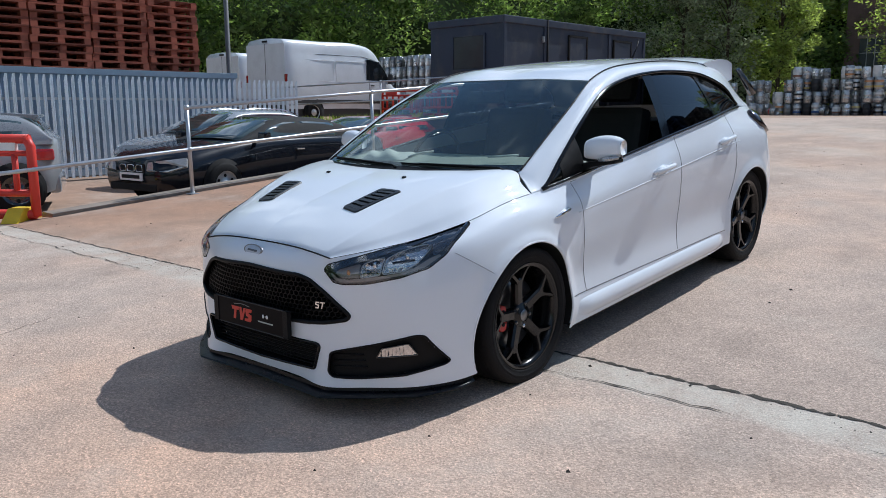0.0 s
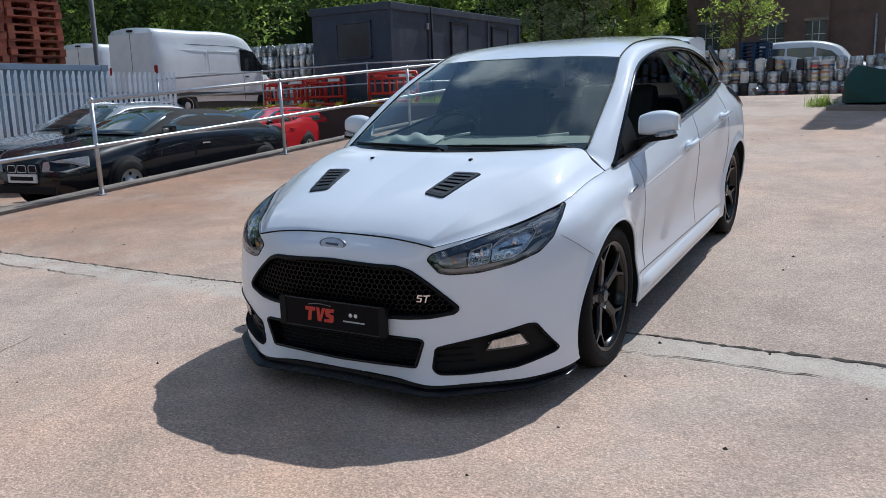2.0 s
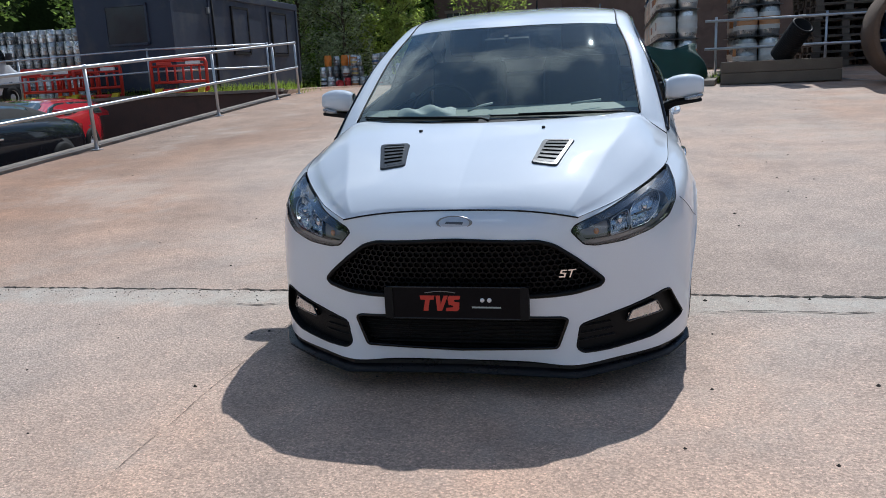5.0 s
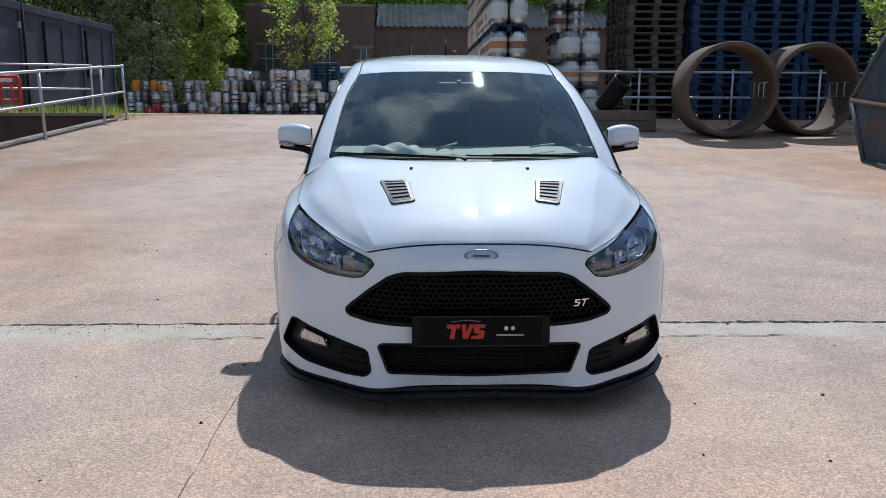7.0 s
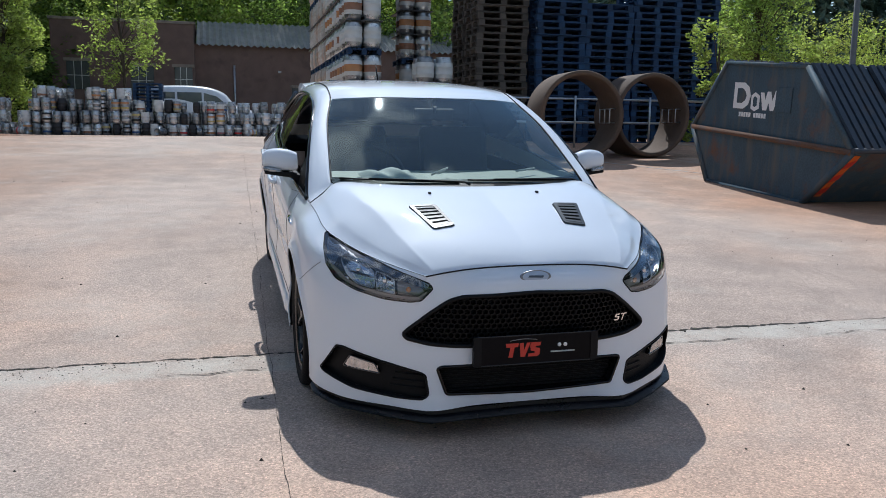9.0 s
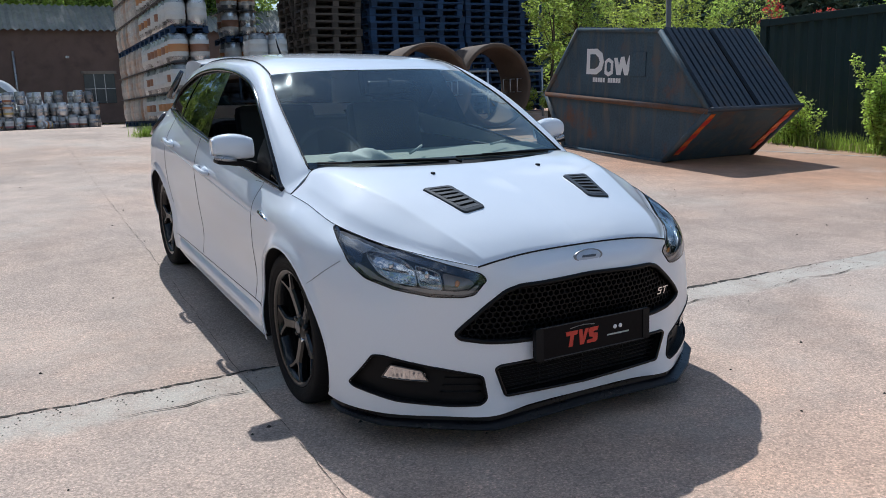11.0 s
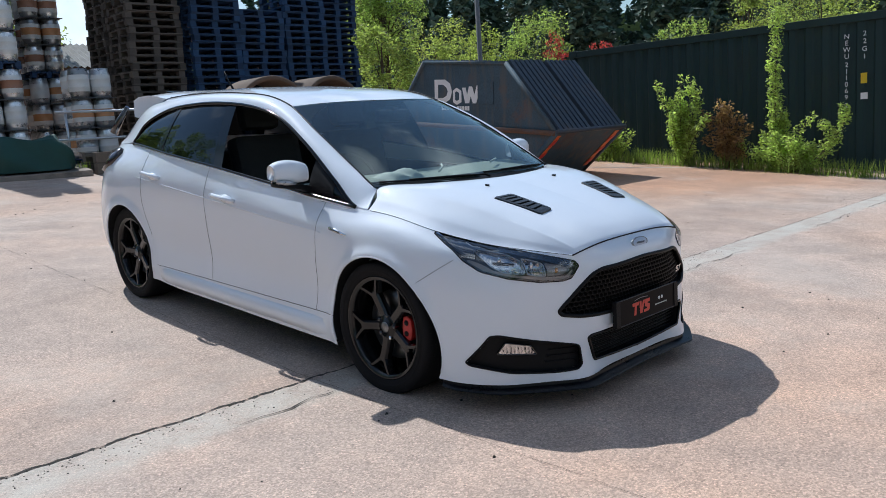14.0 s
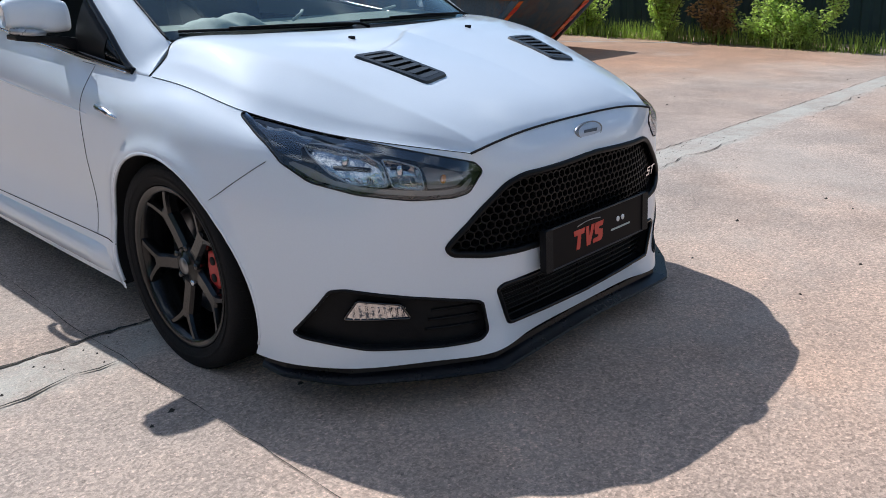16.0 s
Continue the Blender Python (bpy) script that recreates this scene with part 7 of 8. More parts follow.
def container(at, material, label, length=6.06, w=2.44, h=2.59):
    c = thing("shipping_container", label, "container", at)
    for name, m, ln in (("side_wall", pose(.1, .06, .14), length - .2), ("side_wall", pose(length - .1, w - .06, .14, 0, 0, 180), length - .2), ("end_wall", pose(.06, w - .1, .14, 0, 0, -90), w - .2), ("end_wall", pose(length - .06, .1, .14, 0, 0, 90), w - .2)):
        v, f = corrugated(ln, h - .26, .036, .26)
        ob = solid(v, f, name, material, c)
        ob.matrix_basis = m
    part("roof", boxed(.03, length - .03, .03, w - .03, h - .05, h - .02), material, c)
    for x in (0, length - .12):
        for y in (0, w - .12):
            part("corner_post", boxed(x, x + .12, y, y + .12, .0, h, .006), material, c)
            for z in (0, h - .12):
                part("corner_casting", boxed(x - .006, x + .17, y - .006, y + .17, z - .003, z + .123, .008), material, c)
    for y in (0, w - .1):
        part("bottom_rail", boxed(.12, length - .12, y, y + .1, .02, .15, .006), material, c)
        part("top_rail", boxed(.12, length - .12, y, y + .08, h - .13, h - .01, .006), material, c)
    return c


blue_x = -13.5
container(pose(blue_x, 2.45, LOW, 0, 0, 90), M_BLUEC, "faded light blue steel shipping container with pallets on top", h=2.20)
green = container(pose(10.30, 6.93, -.08, 0, 0, -90), M_GREENC, "dark green steel shipping container with white code letters")
# vertical code letters on the side, the maker's plates
for i, ch in enumerate("NEWU2110692"):
    lettering("code_letter", ch, .105, M_WHITETXT, green, pose(5.24, .018, 2.25 - i * .100 - (.03 if i > 3 else 0) - (.03 if i > 9 else 0), 90, 0, 0), .001)
for i, ch in enumerate("22G1"):
    lettering("code_letter", ch, .105, M_WHITETXT, green, pose(5.50, .018, 2.27 - i * .115, 90, 0, 0), .001)
part("maker_plate", boxed(5.45, 5.54, .012, .02, 1.52, 1.68), M_YELLOWPL, green, "yellow plate")
part("maker_plate", boxed(5.45, 5.55, .012, .02, 1.28, 1.38), M_WHITETXT, green, "small white mark")

# palisade: tall pointed pales before the container
fence = thing("palisade_fence", "galvanised steel palisade fence with pointed pales", "fence")
pale = None
FX = -12.7
n_p = 74
for i in range(n_p):
    y = -.2 + i * .135
    z0 = LOW
    if pale is None:
        bm = bmesh.new()
        prof = [(-.034, 0), (-.018, .036), (0, .014), (.018, .036), (.034, 0), (.018, .028), (0, .006), (-.018, .028)]
        prism(bm, [(b, a) for a, b in prof], .06, 2.02, None)
        for v in bm.verts:
            if v.co.z > 1.9 and abs(v.co.y) > .025:
                v.co.z -= .10
        pale = part("pale", bm, M_FENCE, fence)
        pale.matrix_basis = pose(FX, y, z0)
    else:
        o = bpy.data.objects.new("pale", pale.data)
        scene.collection.objects.link(o)
        o.parent = fence
        o.matrix_basis = pose(FX, y, z0)
for z in (.45, 1.75):
    part("rail", boxed(FX - .05, FX - .005, -.3, -.2 + n_p * .135, z - .30, z - .25), M_STEEL, fence)

# pallets
M_REDWOOD = mat("red_brown_pallet_wood", (0.27, 0.072, 0.040), 0.8, 0, 0.22, 4, 0.3, 60, random_hue=.35)
M_DARKWOOD = mat("weathered_dark_pallet_wood", (0.085, 0.070, 0.058), 0.85, 0, 0.25, 4, 0.3, 60, random_hue=.45)
M_BLUEWOOD = mat("blue_painted_pallet_wood", (0.012, 0.042, 0.105), 0.75, 0, 0.25, 4, 0.3, 60, random_hue=.4)
PALLETS = {}


def pallet(material, key, at, label, group):
    """One wooden pallet, 1.2 by 1.0 by 0.15 m: deck boards over three bearers and three foot boards. Built once for each colour, then copied."""
    if key in PALLETS:
        return copy_thing(PALLETS[key], at)
    p = thing("pallet", label, "pallet", at, group)
    for i in range(7):
        y = -.5 + i * (1.0 - .1) / 6
        part("deck_board", boxed(-.6, .6, y, y + .1, .128, .150), material, p)
    for x in (-.6, -.07, .46):
        bm = boxed(x, x + .14, -.5, .5, .106, .126)
        for y in (-.5, -.07, .36):
            box(bm, x, x + .14, y, y + .14, .024, .108)
        part("bearer", bm, material, p)
    for y in (-.5, -.05, .40):
        part("foot_board", boxed(-.6, .6, y, y + .1, 0, .022), material, p)
    PALLETS[key] = p
    return p


def pallet_stack(x, y, z, n, material, key, turn, label, group, seed):
    r = random.Random(seed)
    for i in range(n):
        pallet(material, key, pose(x + r.uniform(-.025, .025), y + r.uniform(-.025, .025), z + i * .152, 0, 0, turn + r.uniform(-1.2, 1.2)), label, group)


for i, (x, y, n) in enumerate(((blue_x - .60, 3.30, 11), (blue_x - .60, 4.53, 11), (blue_x - .60, 5.76, 10), (blue_x - .60, 7.0, 10), (blue_x - 1.7, 3.30, 11), (blue_x - 1.7, 4.53, 11), (blue_x - 1.7, 5.76, 10), (blue_x - 1.7, 7.0, 10))):
    pallet_stack(x, y, LOW + 2.203, n, M_REDWOOD, "red", 90, "red-brown wooden pallet stacked on the blue container", "pallets on the container", 300 + i)
for i, (x, y, n, m_, k) in enumerate(((5.0, 14.3, 29, M_DARKWOOD, "dark"), (5.0, 15.4, 29, M_DARKWOOD, "dark"), (6.35, 14.1, 32, M_BLUEWOOD, "blue"), (7.6, 14.2, 21, M_BLUEWOOD, "blue"), (8.85, 14.2, 33, M_BLUEWOOD, "blue"), (10.1, 14.5, 24, M_BLUEWOOD, "blue"), (-4.3, 34.7, 15, M_BLUEWOOD, "blue"))):
    pallet_stack(x, y, ground_z(x, y - .4), n, m_, k, 0, ("blue painted", "dark weathered")[k == "dark"] + " wooden pallet in a tall stack", "tall pallet stacks", 320 + i)

# ---- kegs ----
M_KEG = mat("dull_keg_steel", (0.50, 0.505, 0.51), 0.30, 0.80, 0.3, 7, 0.05, 40, random_hue=.5)
BANDS = [mat("keg_band_" + k, c, 0.5, 0, 0.1, 6) for k, c in (("white", (.66, .66, .64)), ("orange", (.50, .24, .10)), ("red", (.62, .05, .05)), ("blue", (.05, .12, .30)), ("yellow", (.52, .42, .16)), ("brown", (.30, .15, .09)), ("black", (.02, .02, .022)), ("pink", (.45, .20, .20)), ("bright_orange", (.70, .22, .03)))]


def keg_mesh(bands, r=.195, h=.56):
    """A steel barrel with rolled rims, two ribs and painted bands."""
    bm = bmesh.new()
    prof = [(0, .03), (r * .80, .03), (r * .84, 0), (r * .92, 0), (r * .90, .06), (r, .12), (r, .19), (r * 1.05, .205), (r, .22), (r, .34), (r * 1.05, .355), (r, .37), (r, .44), (r * .90, .50), (r * .92, h), (r * .84, h), (r * .80, .52), (r * .2, .515), (0, .515)]
    lathe(bm, prof, 14)
    me = bpy.data.meshes.new("keg")
    bm.to_mesh(me)
    bm.free()
    for m_ in (M_KEG, *bands):
        me.materials.append(m_)
    for p in me.polygons:
        z = p.center.z
        if len(bands) == 4:
            p.material_index = 1
        elif len(bands) > 0 and .12 < z < .20 or (len(bands) > 1 and .36 < z < .45):
            p.material_index = 1 if z < .3 else min(2, len(bands))
        elif len(bands) == 3 and .21 < z < .35:
            p.material_index = 3
    return me


WIDE = [keg_mesh((BANDS[0], BANDS[0], BANDS[k_])) for k_ in (1, 5, 2, 4, 0)]
KEGS = [keg_mesh(()), keg_mesh(()), keg_mesh((BANDS[0], BANDS[0])), keg_mesh((BANDS[1], BANDS[0])), keg_mesh((BANDS[2], BANDS[0])), keg_mesh((BANDS[3], BANDS[0])), keg_mesh((BANDS[4], BANDS[1])), keg_mesh((BANDS[5], BANDS[0], BANDS[0])), keg_mesh((BANDS[8],) * 4), keg_mesh((BANDS[2],) * 4), keg_mesh((BANDS[6], BANDS[6])), keg_mesh((BANDS[7], BANDS[0], BANDS[0])), keg_mesh((BANDS[6], BANDS[4])), *WIDE, keg_mesh((BANDS[0],) * 4), keg_mesh((BANDS[6],) * 4)]
LABELS = ["plain steel beer keg", "plain steel beer keg", "steel keg with white bands", "steel keg with orange and white bands", "steel keg with red and white bands", "steel keg with blue and white bands", "steel keg with yellow and orange bands", "steel keg with brown and white bands", "keg painted orange all over", "keg painted red all over", "steel keg with black bands", "steel keg with pink and white bands", "steel keg with black and yellow bands", "white-banded keg with an orange middle", "white-banded keg with a brown middle", "white-banded keg with a red middle", "white-banded keg with a yellow middle", "plain keg with white bands", "keg painted white all over", "keg painted black all over"]


def keg(x, y, z, k, group, turn=0.0, lying=False, size=1.0):
    o = new("keg", KEGS[k])
    o.matrix_basis = pose(x, y, z, 0, 0, turn) if not lying else pose(x, y, z + .2 * size, 90, 0, turn)
    o.scale = (size, size, size)
    tagged(o, LABELS[k] + (" lying on its side" if lying else ""), "keg", group)


# the long heap on the crest of the yard: two rows of single kegs and a joined one behind
kr = random.Random(77)
KS = .88
LEVELS = ((-12.6, 3), (-10.9, 1), (-10.2, 3), (-9.7, 1), (-9.3, 2), (-8.6, 4), (-7.2, 3), (-6.5, 4), (-4.9, 3), (-3.1, 3), (-1.1, 3), (2.2, 0))


def joined_kegs(name, places, label, material=None):
    pv, pf, k0 = [], [], 0
    sv_ = np.array([v.co[:] for v in KEGS[0].vertices])
    sf_ = np.array([p.vertices[:] for p in KEGS[0].polygons if len(p.vertices) == 4])
    for x, y, z, s_ in places:
        pv.append(sv_ * s_ + (x, y, z))
        pf.append(sf_ + k0)
        k0 += len(sv_)
    return tagged(mesh_np(name, np.vstack(pv), np.vstack(pf), material or M_KEGS), label, "kegs", kind="stuff")


back_kegs = []
for row, y in enumerate((32.0, 32.45, 32.9, 33.35)):
    x = -12.5 + .15 * (row % 2)
    while x < 2.0:
        top_ = [h for q, h in LEVELS if x >= q][-1]
        hh = max(1, top_ - (kr.random() < .4) - (row == 0) * kr.choice((0, 1, 2)) + 0)
        for lv in range(hh):
            k = kr.choice((0, 0, 1, 1, 2, 2, 10, 4, 3, 5, 7, 11, 12, 18, 18, 19, 6, 0))
            if row == 0 and -5.6 < x < -4.5 and lv == 2:
                k = 6
            if x < -11.0 and lv > 0 and kr.random() < .8:
                k = 8
            if row == 0 and -12.0 < x < -11.2 and lv == 0:
                k = 9
            s_ = KS * kr.uniform(.88, 1.06)
            px, py, pz = x + kr.uniform(-.03, .03), y + kr.uniform(-.05, .05), ground_z(x, y) + lv * .488
            if row < 1 or (row == 1 and lv >= 2):
                keg(px, py, pz, k, "kegs along the crest", kr.uniform(0, 360), lying=(row == 0 and hh == 1 and kr.random() < .25), size=s_)
            else:
                back_kegs.append((px, py, pz, s_))
        x += .375
M_KEGS = mat("mixed_keg_steel", (0.42, 0.42, 0.42), 0.30, 0.80, 0.4, 5, 0.05, 40, random_hue=.6, islands=True)
joined_kegs("keg_heap", back_kegs, "rows of kegs heaped behind the front ones")
# palletised kegs, stacked high: three rows of kegs on each pallet, a thin board between the rows
M_KEGW = mat("white_and_orange_keg_wrap", (0.52, 0.50, 0.47), 0.45, 0.1, 0.35, 3, 0.1, 30, tint=(0.48, 0.24, 0.11), tint_amount=.7, random_hue=.3, islands=True)
M_PAD = mat("grey_layer_board", (0.10, 0.105, 0.11), 0.8, 0, 0.2, 5, 0.2, 60)


def keg_set(cx, cy, z, columns, rows_y, label="blue wooden pallet under stacked kegs"):
    """One loaded pallet: kegs two abreast and three deep, of which the given columns and places are filled."""
    pallet(M_BLUEWOOD, "keg", pose(cx, cy, z, 0, 0, 90 + kr.uniform(-1, 1)) @ Matrix.Diagonal((1, .86, .95, 1)), label, "pallets under the kegs")
    z += .146
    for row in range(3):
        kk = kr.choice((13, 13, 13, 14, 14, 17, 17))
        for ix in columns:
            for iy in rows_y:
                keg(cx - .205 + .41 * ix + kr.uniform(-.008, .008), cy - .40 + .40 * iy + kr.uniform(-.008, .008), z, kk if kr.random() < .6 else kr.choice((13, 14, 14, 17, 17, 2)), "kegs stacked on pallets", kr.uniform(0, 360), size=1.0)
        z += .562
        if row < 2:
            tagged(part("layer_board", boxed(-.42, .42, -.61, .61, 0, .012, .003), M_PAD, at=pose(cx, cy, z)), "thin grey board between rows of kegs", "board", "boards between kegs")
            z += .013
    return z


far_stack = []
for i in range(6):
    z = ground_z(1.8, 13.6)
    for k in range(3):
        z = keg_set(1.80, 14.22 + 1.24 * i, z, (0, 1) if i == 0 else (0,), (0, 1, 2) if i < 3 else ())
        if i >= 3:
            far_stack += [(1.595, 14.22 + 1.24 * i - .40 + .40 * iy, z - 1.712 + .575 * row, 1.0) for iy in range(3) for row in range(3)]
z = ground_z(3.5, 16)
for k in range(3):
    z = keg_set(3.52, 16.6, z, (0, 1), (0, 1))
keg_set(3.28, 13.72, ground_z(3.28, 13.1), (0, 1), (0, 1))
joined_kegs("keg_stack", far_stack, "white-banded kegs stacked at the far end of the row", M_KEGW)
# kegs on the terrace behind the van
joined_kegs("keg_pile", [(-18.3 + ix * .27 + iy * .1, 17.4 + iy * .28, .86 + lv * .36, .64) for ix in range(20) for iy in range(3) for lv in range(kr.choice((5, 6, 6)) if ix > 2 else 5)], "dense pile of plain steel kegs behind the van")

# ---- skip ----
M_SKIP = mat("scuffed_blue_grey_skip_paint", (0.060, 0.094, 0.122), 0.66, 0.0, 0.34, 2.6, 0.25, 40, tint=(0.17, 0.078, 0.04), tint_amount=.30)
_n, _l = M_SKIP.node_tree.nodes, M_SKIP.node_tree.links
_b = _n["Principled BSDF"]
_b.inputs["Specular IOR Level"].default_value = 0.25
_sm, _sn, _sr, _sx = _n.new("ShaderNodeMapping"), _n.new("ShaderNodeTexNoise"), _n.new("ShaderNodeValToRGB"), _n.new("ShaderNodeMixRGB")
_sm.inputs["Scale"].default_value = (5, 5, .7)
_sn.inputs["Scale"].default_value, _sn.inputs["Detail"].default_value = 1.6, 8
_sr.color_ramp.elements[0].position, _sr.color_ramp.elements[1].position = .50, .72
_sx.inputs["Color2"].default_value = (.115, .115, .11, 1)
_l.new(_n.new("ShaderNodeTexCoord").outputs["Object"], _sm.inputs["Vector"])
_l.new(_sm.outputs[0], _sn.inputs["Vector"])
_l.new(_sn.outputs["Fac"], _sr.inputs["Fac"])
_l.new(_sr.outputs["Color"], _sx.inputs["Fac"])
_l.new(_b.inputs["Base Color"].links[0].from_socket, _sx.inputs["Color1"])
_l.new(_sx.outputs[0], _b.inputs["Base Color"])
M_SKIPLID = mat("dark_skip_lid_steel", (0.034, 0.045, 0.062), 0.50, 0.0, 0.2, 3, 0.2, 40, tint=(0.075, 0.06, 0.05), tint_amount=.4)
# near-black lid sheet: shade between the ribs put into the colour
M_LIDGAP = mat("lid_steel_shaded_gap", (0.010, 0.011, 0.013), 0.6, 0, 0.2, 3, 0.2, 40)
M_RUST = mat("rusty_skip_rail", (0.13, 0.070, 0.045), 0.8, 0, 0.3, 4, 0.4, 40, tint=(0.08, 0.085, 0.10), tint_amount=.5)
M_ORANGE = mat("orange_reflective_stripe", (0.75, 0.16, 0.02), 0.35, 0, 0.08, 6)
skip = thing("skip", "enclosed blue-grey steel waste skip with ribbed lids and rust", "skip", pose(6.02, 5.95, .43, SLOPE, 0, 0))
SK = [(-1.05, 0), (1.10, 0), (1.62, .80), (.86, 1.78), (-.86, 1.72), (-1.80, .72)]
sm = Matrix(((0, 0, 1, 0), (1, 0, 0, 0), (0, 1, 0, 0), (0, 0, 0, 1)))
part("body", prism(bmesh.new(), SK, .0, 1.70, sm, .012), M_SKIP, skip)
for x in (-.03, 1.68):
    for a, b, w in ((SK[5], SK[2], .05), (SK[3], SK[4], .035), (SK[0], SK[5], .045), (SK[1], SK[2], .045), (SK[2], SK[3], .04), (SK[4], SK[5], .04), (SK[0], SK[1], .04)):
        bm = bmesh.new()
        tube(bm, [(x + .025, a[0], a[1]), (x + .025, b[0], b[1])], w, 4)
        part("edge_rail", bm, M_RUST if (a, b) == (SK[5], SK[2]) else M_SKIP, skip)


def slope_lid(a, b, name):
    """Ribbed lid halves on a sloping end."""
    d = Vector((0, b[0] - a[0], b[1] - a[1]))
    n = Vector((0, -d.z, d.y)).normalized()
    if n.z < 0:
        n = -n
    base = Vector((0, a[0], a[1]))
    ln = d.length
    ax = Matrix(((1, 0, 0, base.x), (0, d.y / ln, n.y, base.y), (0, d.z / ln, n.z, base.z), (0, 0, 0, 1)))
    for x0, x1 in ((.02, .81), (.88, 1.68)):
        lid = part(name, box(bmesh.new(), x0, x1, -.02, ln + .02, .004, .018, .003, ax), M_LIDGAP, skip, "dark ribbed steel lid")
        for i in range(7):
            xc = x0 + (x1 - x0) * (i + .5) / 7
            part("rib", prism(bmesh.new(), [(xc - .046, .018), (xc - .038, .060), (xc + .038, .060), (xc + .046, .018)], -.01, ln + .01, ax @ Matrix(((1, 0, 0, 0), (0, 0, 1, 0), (0, 1, 0, 0), (0, 0, 0, 1)))), M_SKIPLID, lid)
    bm = bmesh.new()
    tube(bm, [base + n * .03 + Vector((-.03, 0, 0)), base + n * .03 + Vector((1.73, 0, 0))], .035, 6)
    part("lid_bar", bm, M_SKIPLID, skip)


slope_lid(SK[5], SK[4], "lid")
slope_lid(SK[2], SK[3], "lid")
# the end's upright stripes
for x in (.05, 1.55):
    d0, d1 = Vector((0, SK[0][0], SK[0][1])), Vector((0, SK[5][0], SK[5][1]))
    n = Vector((0, -.55, -.83)) * .012
    v = [d0.lerp(d1, .15) + n + Vector((x, 0, 0)), d0.lerp(d1, .15) + n + Vector((x + .1, 0, 0)), d0.lerp(d1, .95) + n + Vector((x + .1, 0, 0)), d0.lerp(d1, .95) + n + Vector((x, 0, 0))]
    ob = solid(v, [(0, 1, 2, 3)], "reflective_stripe", M_ORANGE, skip)
    md = ob.modifiers.new("t", "SOLIDIFY")
    md.thickness = .006
    for q in (.18, .44, .70):
        v = [d0.lerp(d1, q + da) + n * 1.7 + Vector((x + dx, 0, 0)) for da, dx in ((0, 0), (.07, .1), (.19, .1), (.12, 0))]
        solid(v, [(0, 1, 2, 3)], "red_chevron", M_REDPL, ob, "red slanted band").modifiers.new("t", "SOLIDIFY").thickness = .003
LOGO = ([(.62, .0), (.62, .46), (.34, .46), (.20, .38), (.15, .23), (.20, .08), (.34, .0)], [(.12, .02), (.12, .24), (.02, .30), (-.10, .24), (-.10, .02), (.02, -.03)], [(-.12, .30), (-.20, .0), (-.30, .0), (-.34, .14), (-.40, .0), (-.48, .0), (-.60, .34), (-.50, .34), (-.44, .16), (-.38, .32), (-.30, .32), (-.25, .16), (-.21, .30)])
HOLES = ([(.52, .10), (.52, .36), (.38, .36), (.29, .30), (.26, .23), (.29, .15), (.38, .10)], [(.06, .07), (.06, .20), (.02, .23), (-.04, .20), (-.04, .07), (.02, .045)])
for o in LOGO:
    part("logo_shape", prism(bmesh.new(), [(y * .82 + .13, 1.13 + z * .80) for y, z in o], -.006, -.001, sm), M_WHITETXT, skip, "white painted logo shape")
for o in HOLES:
    part("logo_gap", prism(bmesh.new(), [(y * .82 + .13, 1.13 + z * .80) for y, z in o], -.009, -.004, sm), M_SKIP, skip)
for k in range(11):
    if k != 5:
        w = .020
        part("number_bar", boxed(-.008, -.002, .46 - k * .056 - w, .46 - k * .056 + w, 1.02, 1.085), M_WHITETXT, skip, "white number mark")
part("hatch_outline", boxed(-.012, -.001, -.62, -.30, 1.12, 1.45, .004), M_SKIP, skip)

# ---- concrete pipe rings with step irons ----
M_RING = mat("stained_concrete_pipe", (0.125, 0.085, 0.060), 0.88, 0, 0.25, 3, 0.5, 40, tint=(0.09, 0.065, 0.05), tint_amount=.6)
for i, (x, y, turn) in enumerate(((5.22, 10.3, -4), (6.88, 10.75, 2))):
    r = thing("pipe_ring", "large brown-stained concrete manhole ring standing on edge", "concrete ring", pose(x, y, ground_z(x, y) + .80, 0, 0, turn), "concrete rings")
    m = Matrix.Rotation(radians(90), 4, "X")
    part("ring", lathe(bmesh.new(), [(.795, -.47), (.81, -.44), (.81, .44), (.795, .47), (.735, .47), (.72, .44), (.72, -.44), (.735, -.47)], 64, m, closed=True), M_RING, r)
    for k in range(3):
        yy = -.28 + k * .24
        bm = tubed([(.72, yy, .13), (.60, yy, .13), (.60, yy, -.13), (.72, yy, -.13)], .014, 8)
        part("step_iron", bm, M_STEEL, r, "galvanised step iron")
# scaffold-tube rails behind them
rail = thing("tube_barrier", "low scaffold-tube rail before the pallet stacks", "rail")
for z in (.55, 1.05):
    part("rail", tubed([(2.2, 12.35, ground_z(2.2, 12.35) + z), (9.6, 12.5, ground_z(9.6, 12.5) + z)], .024, 8), M_STEEL, rail)
for x in (2.4, 4.3, 6.2, 8.0, 9.5):
    part("post", tubed([(x, 12.40, ground_z(x, 12.4)), (x, 12.40, ground_z(x, 12.4) + 1.12)], .024, 8), M_STEEL, rail)

